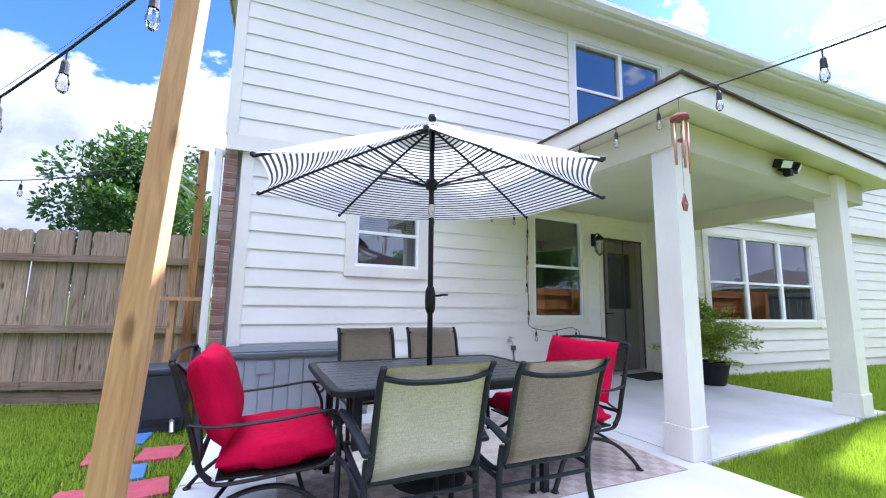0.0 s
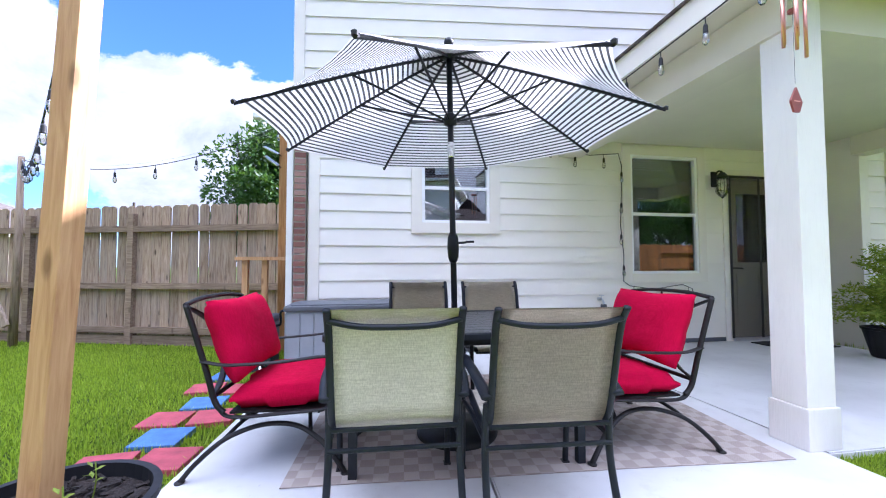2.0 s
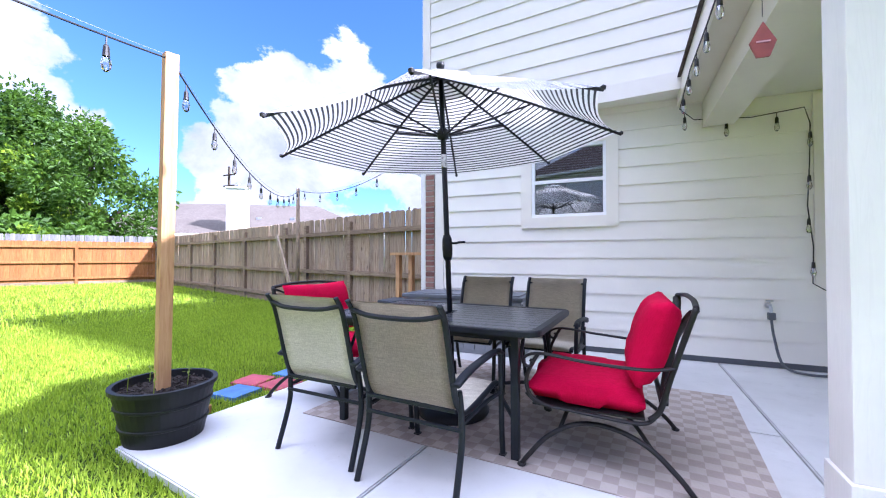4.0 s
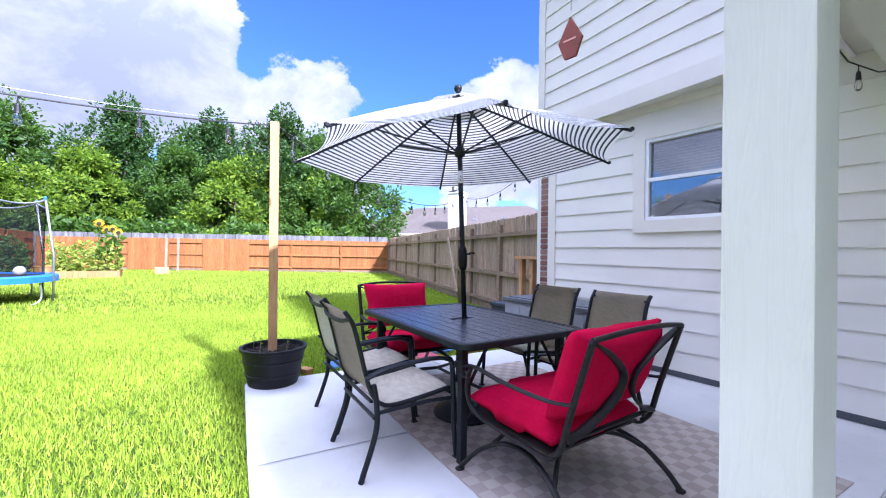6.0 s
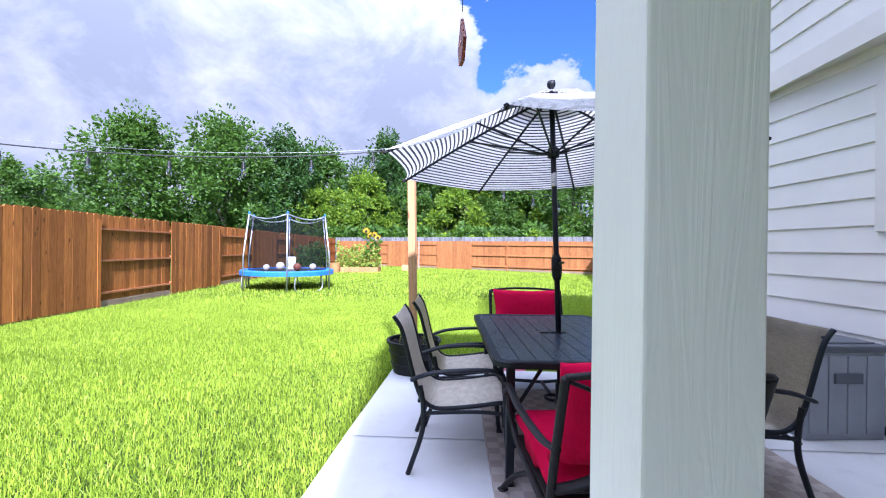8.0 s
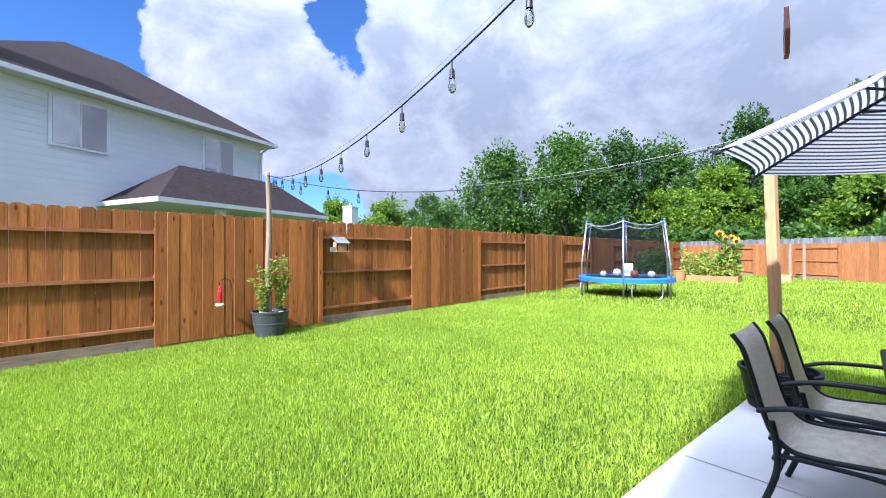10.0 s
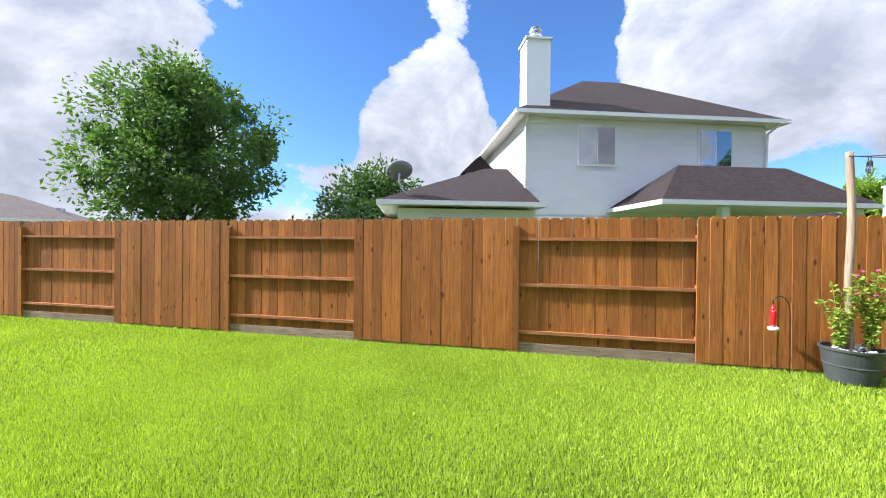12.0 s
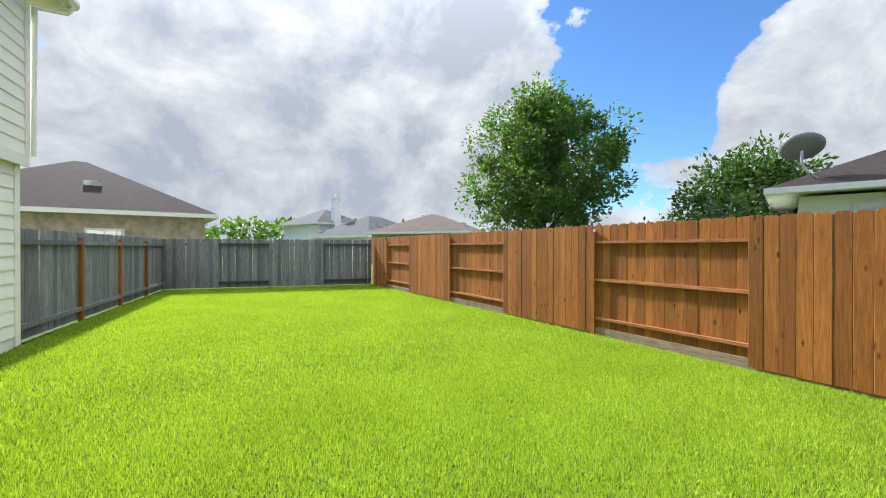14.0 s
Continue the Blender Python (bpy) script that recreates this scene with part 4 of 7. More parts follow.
def sling_chair():
    """Faces +y; its origin is on the floor under the seat's middle."""
    c = thing("patio_chair", "black metal patio chair with a tan mesh sling seat", "chair", group="sling chairs round the table")
    w = 0.25
    line = smooth_line([(0, 0.27, 0.405), (0, 0.24, 0.425), (0, 0.10, 0.405), (0, -0.08, 0.385), (0, -0.17, 0.395), (0, -0.235, 0.46), (0, -0.275, 0.58), (0, -0.315, 0.74), (0, -0.35, 0.86), (0, -0.395, 0.93)], 5)
    for s in (-1, 1):
        side = [(s * w, p.y, p.z) for p in line]
        part("side_rail", T(side, 0.0155, 8, 0.8), "black", c, smooth=True)
        part("front_leg", T(smooth_line([(s * (w + 0.035), 0.20, 0.615), (s * (w + 0.035), 0.235, 0.60), (s * (w + 0.033), 0.25, 0.50), (s * (w + 0.03), 0.265, 0.2), (s * (w + 0.03), 0.285, 0.0)]), 0.0155, 8), "black", c, smooth=True)
        part("back_leg", T(smooth_line([(s * (w + 0.012), -0.235, 0.52), (s * (w + 0.014), -0.215, 0.40), (s * (w + 0.016), -0.22, 0.25), (s * (w + 0.02), -0.30, 0.0)]), 0.0155, 8), "black", c, smooth=True)
        arm = bmesh.new()
        tube(arm, smooth_line([(s * (w + 0.02), -0.285, 0.56), (s * (w + 0.035), -0.16, 0.605), (s * (w + 0.04), 0.02, 0.625), (s * (w + 0.036), 0.16, 0.625), (s * (w + 0.035), 0.235, 0.60)]), 0.025, 8, 0.5)
        part("armrest", arm, "black", c, smooth=True)
        part("side_brace", T(smooth_line([(s * (w + 0.03), 0.255, 0.37), (s * (w + 0.02), 0.08, 0.375), (s * (w + 0.015), -0.215, 0.36)]), 0.012, 6), "black", c)
        part("glide", B(s * (w + 0.03) - 0.018, s * (w + 0.03) + 0.018, 0.265, 0.305, 0.0, 0.012), "rubber", c)
    sl = bmesh.new()
    rows = []
    for k, p in enumerate(line):
        d = (line[min(k + 1, len(line) - 1)] - line[max(k - 1, 0)]).normalized()
        nrm = Vector((0, d.z, -d.y))
        row = []
        for i in range(9):
            u = -1 + 2 * i / 8
            dip = 0.018 * (1 - u * u)
            row.append(sl.verts.new(p + Vector((u * (w - 0.008), 0, 0)) + nrm * dip * (1 if p.z < 0.5 else 0.6) + Vector((0, 0, -dip * 0.4))))
        rows.append(row)
    for a, b in zip(rows, rows[1:]):
        for i in range(8):
            sl.faces.new((a[i], a[i + 1], b[i + 1], b[i]))
    bmesh.ops.solidify(sl, geom=sl.faces[:], thickness=0.004)
    part("sling", sl, "sling", c, "tan woven mesh sling", True)
    part("top_bar", T(smooth_line([(-w, -0.365, 0.885), (-0.12, -0.383, 0.862), (0.12, -0.383, 0.862), (w, -0.365, 0.885)]), 0.0125, 8), "black", c, smooth=True)
    part("back_bar", T([(-w, -0.24, 0.425), (w, -0.24, 0.425)], 0.011, 6), "black", c)
    part("seat_bar", T([(-w, 0.255, 0.395), (w, 0.255, 0.395)], 0.011, 6), "black", c)
    part("back_stretcher", T([(-w - 0.016, -0.225, 0.335), (w + 0.016, -0.225, 0.335)], 0.011, 6), "black", c)
    return c


first = sling_chair()
CHAIRS = ((0.865, 2.02, -3), (1.49, 1.93, -4))
first.matrix_world = pose(CHAIRS[0][0], CHAIRS[0][1], 0.001, 0, 0, CHAIRS[0][2]) @ Matrix.Diagonal((1, 1, 0.97, 1))
copy_thing(first, pose(CHAIRS[1][0], CHAIRS[1][1], 0.001, 0, 0, CHAIRS[1][2]))
for x, y, a in ((1.17, 3.43, 178), (1.82, 3.40, 176)):
    copy_thing(first, pose(x, y, 0.008, 0, 0, a))


def pillow(w, d, h, mat="red", n=16, puff=1.0, seed=0):
    """A stuffed cushion, w by d, h thick in its middle, with pinched corners."""
    bm = bmesh.new()
    top, bot = [], []
    for side, store in ((1, top), (-1, bot)):
        for i in range(n + 1):
            row = []
            for j in range(n + 1):
                u, v = -1 + 2 * i / n, -1 + 2 * j / n
                pinch = 1 - 0.07 * (1 - abs(u)) * (abs(v) ** 2) * puff
                pinch2 = 1 - 0.07 * (1 - abs(v)) * (abs(u) ** 2) * puff
                t = ((1 - abs(u) ** 3.2) * (1 - abs(v) ** 3.2)) ** 0.42
                x, y = u * w / 2 * pinch2, v * d / 2 * pinch
                z = side * h / 2 * (0.12 + 0.88 * t) + 0.012 * noise.noise((u * 2 + seed, v * 2, side))
                row.append(bm.verts.new((x, y, z)))
            store.append(row)
        for i in range(n):
            for j in range(n):
                q = (store[i][j], store[i + 1][j], store[i + 1][j + 1], store[i][j + 1])
                bm.faces.new(q if side > 0 else q[::-1])
    ring = lambda g: [g[i][0] for i in range(n)] + [g[n][j] for j in range(n)] + [g[i][n] for i in range(n, 0, -1)] + [g[0][j] for j in range(n, 0, -1)]
    a, b = ring(top), ring(bot)
    for i in range(len(a)):
        bm.faces.new((a[i], b[i], b[(i + 1) % len(a)], a[(i + 1) % len(a)]))
    return bm


def seat_cushion(w, d, h, n=14):
    bm = pillow(w, d, h, n=n, puff=0.3, seed=4)
    for v in bm.verts:
        u, t = v.co.x / (w / 2), v.co.y / (d / 2)
        box_h = h / 2 * (0.78 + 0.22 * (1 - min(1, max(abs(u), abs(t))) ** 4))
        v.co.z = math.copysign(box_h, v.co.z) if max(abs(u), abs(t)) < 0.985 else v.co.z * 1.0
    return bm


def spring_chair():
    """Faces +x; a wrought-iron rocker on bowed spring legs, with red cushions."""
    c = thing("rocking_chair", "wrought-iron spring rocking chair with plump red cushions", "armchair", group="red cushioned armchairs")
    w = 0.29
    for s in (-1, 1):
        y = s * w
        part("back_post", T(smooth_line([(-0.22, y, 0.36), (-0.265, y, 0.42), (-0.31, y, 0.6), (-0.37, y, 0.82), (-0.415, y, 0.98)]), 0.014, 8), "iron", c, smooth=True)
        part("seat_rail", T(smooth_line([(-0.24, y, 0.37), (-0.17, y, 0.33), (0.1, y, 0.345), (0.30, y, 0.365), (0.37, y, 0.42)]), 0.014, 8, 0.7), "iron", c, smooth=True)
        part("armrest", T(smooth_line([(-0.335, y, 0.655), (-0.2, y * 1.06, 0.635), (0.05, y * 1.12, 0.65), (0.25, y * 1.12, 0.675), (0.335, y * 1.12, 0.668), (0.375, y * 1.12, 0.635), (0.365, y * 1.12, 0.598), (0.335, y * 1.12, 0.595), (0.325, y * 1.12, 0.62), (0.342, y * 1.12, 0.633)]), 0.0155, 8, 0.55), "iron", c, smooth=True)
        part("arm_support", T(smooth_line([(0.30, y * 1.12, 0.67), (0.335, y * 1.1, 0.60), (0.365, y * 1.06, 0.50), (0.34, y * 1.02, 0.40), (0.24, y, 0.345)]), 0.011, 8), "iron", c, smooth=True)
        part("bowed_leg", T(smooth_line([(-0.40, y * 1.13, 0.006), (-0.33, y * 1.09, 0.10), (-0.21, y * 1.0, 0.21), (-0.05, y * 0.9, 0.265), (0.12, y * 0.9, 0.255), (0.26, y * 1.0, 0.17), (0.35, y * 1.1, 0.06), (0.385, y * 1.13, 0.006)]), 0.0135, 8), "iron", c, smooth=True)
        part("inner_leg", T(smooth_line([(0.20, y * 0.96, 0.215), (0.17, y * 0.6, 0.30), (0.14, y * 0.3, 0.315)]), 0.011, 8), "iron", c, smooth=True)
        part("inner_leg", T(smooth_line([(-0.23, y * 1.0, 0.195), (-0.16, y * 0.7, 0.27), (-0.08, y * 0.3, 0.30)]), 0.011, 8), "iron", c, smooth=True)
        for x in (-0.40, 0.385):
            part("foot", L([(0, 0), (0.022, 0), (0.024, 0.006), (0.015, 0.013), (0, 0.014)], 12, Matrix.Translation((x, y * 1.13, 0))), "iron", c)
    part("top_rail", T(smooth_line([(-0.415, -w, 0.98), (-0.43, -w * 0.5, 1.0), (-0.432, 0, 1.005), (-0.43, w * 0.5, 1.0), (-0.415, w, 0.98)]), 0.014, 8), "iron", c, smooth=True)
    part("lower_back_rail", T([(-0.275, -w, 0.45), (-0.275, w, 0.45)], 0.013, 8), "iron", c)
    for s in (-1, 1):
        part("back_scroll", T(smooth_line([(-0.41, s * w * 0.97, 0.965), (-0.395, s * w * 0.62, 0.90), (-0.365, s * w * 0.20, 0.78), (-0.345, s * w * 0.13, 0.70), (-0.325, s * w * 0.24, 0.61), (-0.295, s * w * 0.62, 0.50), (-0.28, s * w * 0.97, 0.455)]), 0.024, 8, 0.35), "iron", c, "flat crossed scroll of the back", True)
    part("spring_plate", B(-0.10, 0.14, -0.16, 0.16, 0.295, 0.312), "iron", c)
    part("spring", B(0.03, 0.10, -0.05, 0.05, 0.24, 0.345), "iron", c, "black spring block")
    part("seat_pan", B(-0.20, 0.34, -0.28, 0.28, 0.345, 0.357), "iron", c)
    seat = part("seat_cushion", seat_cushion(0.58, 0.56, 0.145), "red", c, "thick red seat cushion", True)
    seat.matrix_basis = pose(0.085, 0, 0.435, 0, -3, 0)
    back = part("back_cushion", pillow(0.50, 0.55, 0.20, seed=9), "red", c, "plump red back cushion", True)
    back.matrix_basis = pose(-0.245, 0.0, 0.76, 0, -107, 0)
    return c


rocker = spring_chair()
rocker.matrix_world = pose(2.30, 2.54, 0.008, 0, 0, 180) @ Matrix.Diagonal((1.01, 1.25, 0.88, 1))
tagged(rocker, "wrought-iron spring rocking chair with red cushions at the table's porch end")
other = copy_thing(rocker, pose(0.27, 2.72, 0.001, 0, 0, -4))
tagged(other, "wrought-iron spring rocking chair with red cushions beside the lawn")


# ---- umbrella ----
def umbrella():
    base, tip = Vector((1.295, 2.66, 0.0)), Vector((1.23, 2.576, 2.487))
    q = (tip - base).to_track_quat("Z", "Y").to_matrix().to_4x4()
    # keep the ribs' headings
    head = (q @ Vector((1, 0, 0, 0)).to_3d().to_4d()).to_3d()
    m = Matrix.Translation((base.x, base.y, 0.006)) @ q @ Matrix.Rotation(radians(18) - math.atan2(head.y, head.x), 4, "Z")
    u = thing("patio_umbrella", "market umbrella with a grey-and-white striped canopy, open over the table", "umbrella", m)
    part("pole", T([(0, 0, 0.05), (0, 0, 2.40)], 0.019, 16), "black", u, smooth=True)
    part("pole_sleeve", L([(0.021, 1.74), (0.023, 1.745), (0.023, 1.83), (0.021, 1.835)], 16), "chrome", u, "bright metal joint")
    crank = part("crank_housing", L([(0.0, 1.08), (0.024, 1.08), (0.034, 1.11), (0.037, 1.17), (0.034, 1.23), (0.024, 1.26), (0.0, 1.26)], 16), "black", u, smooth=True)
    part("crank_handle", T([(0.03, 0, 1.20), (0.075, -0.02, 1.20), (0.08, -0.025, 1.205), (0.13, -0.04, 1.205)], 0.008, 8), "black", crank)
    part("runner", L([(0.02, 1.94), (0.038, 1.945), (0.045, 1.975), (0.038, 2.01), (0.02, 2.02)], 16), "black", u, smooth=True)
    part("top_hub", L([(0.02, 2.36), (0.045, 2.365), (0.045, 2.40), (0.02, 2.41)], 16), "black", u, smooth=True)
    part("finial", L([(0.0, 2.41), (0.014, 2.41), (0.012, 2.435), (0.026, 2.45), (0.031, 2.47), (0.026, 2.49), (0.0, 2.502)], 16), "black", u, smooth=True)
    foot = part("base", L([(0.0, 0.0), (0.25, 0.0), (0.255, 0.015), (0.235, 0.04), (0.16, 0.06), (0.06, 0.075), (0.034, 0.09), (0.032, 0.36), (0.0, 0.36)], 32), "black", u, "black round umbrella base", True)
    R, Z0, ZT = 1.205, 1.905, 2.385
    rib_z = lambda r: ZT - (ZT - Z0) * (r / R) ** 1.12
    bm = bmesh.new()
    uvl = bm.loops.layers.uv.new("stripe")
    n, half = 14, math.pi / 8
    for k in range(8):
        a0 = k * math.pi / 4
        grid = []
        for i in range(n + 1):
            r = 0.035 + (R - 0.035) * i / n
            row = []
            for j in range(9):
                f = j / 8
                p0 = Vector((r * math.cos(a0), r * math.sin(a0)))
                p1 = Vector((r * math.cos(a0 + 2 * half), r * math.sin(a0 + 2 * half)))
                p = p0.lerp(p1, f)
                bow = 4 * f * (1 - f)
                inward = 0.055 * bow * (i / n) ** 2
                p *= 1 - inward
                row.append((bm.verts.new((p.x, p.y, rib_z(r) - 0.022 * bow * (i / n) + 0.010)), r * math.cos(half)))
            grid.append(row)
        for i in range(n):
            for j in range(8):
                q4 = (grid[i][j], grid[i + 1][j], grid[i + 1][j + 1], grid[i][j + 1])
                face = bm.faces.new([v for v, _ in q4])
                for loop, (_, d) in zip(face.loops, q4):
                    loop[uvl].uv = (d, 0)
    part("canopy", bm, "canopy", u, "striped cloth canopy", True)
    vent = bmesh.new()
    uvl = vent.loops.layers.uv.new("stripe")
    tip_v = vent.verts.new((0, 0, 2.425))
    ringv = [vent.verts.new((0.27 * math.cos(k * math.pi / 4), 0.27 * math.sin(k * math.pi / 4), rib_z(0.27) + 0.035)) for k in range(8)]
    for k in range(8):
        face = vent.faces.new((tip_v, ringv[k], ringv[(k + 1) % 8]))
        for loop, d in zip(face.loops, (0, 0.25, 0.25)):
            loop[uvl].uv = (d, 0)
    part("vent_cap", vent, "canopy", u, "small striped vent cap")
    for k in range(8):
        a = k * math.pi / 4
        c, s = math.cos(a), math.sin(a)
        rib = part("rib", T([(r * c, r * s, rib_z(r) - 0.004) for r in (0.04, 0.3, 0.6, 0.9, 1.1, R + 0.015)], 0.0095, 6), "black", u)
        part("strut", T([(0.04 * c, 0.04 * s, 1.975), (0.62 * c, 0.62 * s, rib_z(0.62) - 0.012)], 0.0075, 6), "black", rib)
        part("rib_tip", L([(0, -0.012), (0.012, -0.01), (0.014, 0.005), (0, 0.015)], 10, Matrix.Translation(((R + 0.015) * c, (R + 0.015) * s, rib_z(R)))), "rubber", rib)
    return u


umbrella()


# ---- lawn edge: planter with post, stepping stones ----
def bucket(prof_r, prof_h, rim, mat, ob, name="pot", bands=()):
    r0, r1 = prof_r
    prof = [(0.0, 0.0), (r0 - 0.01, 0.0), (r0, 0.01)]
    for z in bands:
        r = r0 + (r1 - r0) * z / prof_h
        prof += [(r, z - 0.01), (r + 0.008, z - 0.006), (r + 0.008, z + 0.006), (r + 0.001, z + 0.01)]
    prof += [(r1 - 0.002, prof_h - rim), (r1 + 0.012, prof_h - rim + 0.004), (r1 + 0.014, prof_h), (r1 - 0.012, prof_h), (r1 - 0.016, prof_h - 0.06), (0.0, prof_h - 0.06)]
    return part(name, L(prof, 40), mat, ob, smooth=False)


def mound(r, z, ob, mat="soil", seed=0, name="soil"):
    bm = bmesh.new()
    rng = random.Random(seed)
    rings = []
    for i in range(9):
        k = 30
        rr = r * i / 8
        rings.append([bm.verts.new((rr * math.cos(2 * math.pi * j / k), rr * math.sin(2 * math.pi * j / k), z + rng.uniform(-0.008, 0.014) * (i < 8))) for j in range(k)])
    for a, b in zip(rings, rings[1:]):
        for j in range(30):
            bm.faces.new((a[j], a[(j + 1) % 30], b[(j + 1) % 30], b[j]))
    bmesh.ops.remove_doubles(bm, verts=bm.verts, dist=1e-4)
    return part(name, bm, mat, ob)


def planter_near():
    p = thing("planter", "large round black plastic pot filled with dark mulch", "planter", pose(-0.215, 1.585, -0.02))
    bucket((0.21, 0.275), 0.355, 0.03, "pot", p, bands=(0.12, 0.24))
    mound(0.263, 0.305, p)
    rng = random.Random(4)
    bits = bmesh.new()
    for _ in range(160):
        a, r = rng.uniform(0, 6.28), 0.245 * math.sqrt(rng.random())
        box(bits, -0.02, 0.02, -0.006, 0.006, -0.003, 0.004, Matrix.Translation((r * math.cos(a), r * math.sin(a), 0.315)) @ Euler((rng.uniform(-0.6, 0.6), rng.uniform(-0.6, 0.6), rng.uniform(0, 6))).to_matrix().to_4x4())
    tagged(part("mulch", bits, "soil", p), kind="stuff")
    for x, y, h in ((-0.12, -0.15, 0.17), (0.12, -0.14, 0.16), (0.06, 0.1, 0.12), (-0.2, 0.02, 0.11)):
        s = thing("seedling", "thin dry seedling in the mulch of the big pot", "plant", pose(-0.215 + x, 1.585 + y, 0.285), group="seedlings")
        part("stem", T(smooth_line([(0, 0, 0), (0.01, 0.0, h * 0.5), (0.0, 0.012, h)]), 0.0025, 5), "leaf_pale", s)
        lf = bmesh.new()
        for k in range(5):
            a, z = k * 2.2, h * (0.5 + 0.1 * k)
            v = [lf.verts.new(q) for q in ((0, 0, z), (0.02 * math.cos(a + 0.4), 0.02 * math.sin(a + 0.4), z + 0.01), (0.035 * math.cos(a), 0.035 * math.sin(a), z + 0.012), (0.02 * math.cos(a - 0.4), 0.02 * math.sin(a - 0.4), z + 0.006))]
            lf.faces.new(v)
        part("leaves", lf, "leaf_pale", s)
    post = thing("light_post", "square new pine post for string lights in the big pot", "post")
    a, b = Vector((-0.235, 1.578, 0.27)), Vector((-0.125, 1.54, 2.36))
    q = (b - a).to_track_quat("Z", "Y").to_matrix().to_4x4()
    bm = bmesh.new()
    box(bm, -0.037, 0.037, -0.037, 0.037, 0, (b - a).length, bevel=0.004)
    up = part("post", bm, "post_new", post)
    up.matrix_basis = Matrix.Translation(a) @ q @ Matrix.Rotation(radians(4), 4, "Z")
    blk = bmesh.new()
    box(blk, -0.07, 0.07, -0.045, 0.045, 0, 0.06, bevel=0.005)
    blk = tagged(part("wood_block", blk, "post_dark"), "small offcut of brown wood on the patio edge", "wood block")
    blk.matrix_world = pose(-0.40, 1.93, -0.03, 0, 0, 20)


planter_near()


def stepping_stones():
    made = {}
    for x, y, col, a in ((-0.67, 4.05, "red", 4), (-0.34, 3.97, "red", -6), (-0.52, 3.63, "blue", 3), (-0.66, 3.31, "red", -4), (-0.35, 3.31, "red", 5), (-0.53, 2.98, "blue", -3), (-0.68, 2.64, "red", 6), (-0.37, 2.66, "red", -5), (-0.55, 2.36, "blue", 2), (-0.62, 4.42, "blue", -5)):
        bm = bmesh.new()
        box(bm, -0.14, 0.14, -0.14, 0.14, -0.03, 0.012, bevel=0.008)
        for v in bm.verts:
            v.co.z += 0.003 * noise.noise((v.co.x * 9 + x * 5, v.co.y * 9, y))
        s = tagged(part("stepping_stone", bm, "stone_" + col), "worn %s painted square stepping stone in the grass" % col, "paver", "stepping stones")
        s.matrix_world = pose(x, y, -0.02, 0, 0, a)


stepping_stones()


# ---- by the house wall ----
def deck_box():
    d = thing("deck_box", "grey plastic deck box with a dark lid against the house", "storage box", pose(0.66, 4.62, 0.0, 0, 0, 0))
    w, dp, h = 1.50, 0.62, 0.61
    part("body", B(-w / 2 + 0.02, w / 2 - 0.02, -dp / 2 + 0.02, dp / 2 - 0.02, 0.0, h, bevel=0.01), "boxgrey", d)
    n = 11
    pw = (w - 0.06) / n
    for i in range(n):
        x = -w / 2 + 0.03 + i * pw
        part("panel_rib", B(x + 0.004, x + pw - 0.004, -dp / 2 + 0.008, -dp / 2 + 0.022, 0.05, h - 0.02, bevel=0.004), "boxgrey", d)
    for s in (-1, 1):
        for i in range(4):
            y = -dp / 2 + 0.04 + i * 0.138
            part("panel_rib", B(min(s * (w / 2 - 0.022), s * (w / 2 - 0.008)), max(s * (w / 2 - 0.022), s * (w / 2 - 0.008)), y, y + 0.13, 0.05, h - 0.02, bevel=0.004), "boxgrey", d)
    lid = bmesh.new()
    box(lid, -w / 2, w / 2, -dp / 2 - 0.01, dp / 2, h, h + 0.05, bevel=0.014)
    box(lid, -w / 2 + 0.06, w / 2 - 0.06, -dp / 2 + 0.05, dp / 2 - 0.05, h + 0.045, h + 0.062, bevel=0.008)
    part("lid", lid, "boxlid", d, "dark grey lid")
    part("latch", B(-0.36, -0.22, -dp / 2 - 0.006, -dp / 2 + 0.01, h - 0.14, h - 0.03, bevel=0.004), "boxgrey", d)
    part("handle", B(w / 2 - 0.01, w / 2 + 0.008, -0.1, 0.1, 0.40, 0.47, bevel=0.006), "boxlid", d)


deck_box()


def camera_post():
    a = Vector((-0.37, 5.62, -0.05))
    p = thing("corner_post", "tall brown wood post with solar floodlights at the house corner", "post", Matrix.Translation(a))
    part("post", B(-0.045, 0.045, -0.045, 0.045, 0, 2.98, bevel=0.003), "post_dark", p)
    lamp = part("floodlight", B(-0.20, -0.02, -0.16, -0.05, 2.93, 3.0, pose(0, 0, 0, 0, 6, 0), 0.01), "galv", p, "grey solar floodlight head")
    part("lamp_arm", T([(0, 0, 2.98), (-0.08, -0.06, 2.96)], 0.015), "galv", lamp)
    part("floodlight", B(-0.34, -0.20, -0.20, -0.10, 2.97, 3.04, None, 0.01), "vinyl", p, "white floodlight head")
    for z, t in ((2.55, 25), (2.40, 35)):
        sp = part("solar_panel", B(-0.19, 0.0, -0.08, 0.08, -0.006, 0.006), "galv", p, "small tilted solar panel")
        sp.matrix_basis = pose(-0.05, -0.08, z, 20, t, 10)
        part("bracket", T([(-0.05, -0.08, z), (0, 0, z - 0.03)], 0.008), "black", p)


camera_post()


def wood_stand():
    s = thing("wood_stand", "plain pale pine stand by the fence", "stand", pose(-0.46, 5.3, 0))
    part("top", B(-0.36, 0.32, -0.09, 0.09, 1.13, 1.17), "post_new", s)
    for x in (-0.26, -0.04, 0.24):
        part("leg", B(x - 0.03, x + 0.03, -0.045, 0.045, -0.05, 1.13), "post_new", s)


wood_stand()


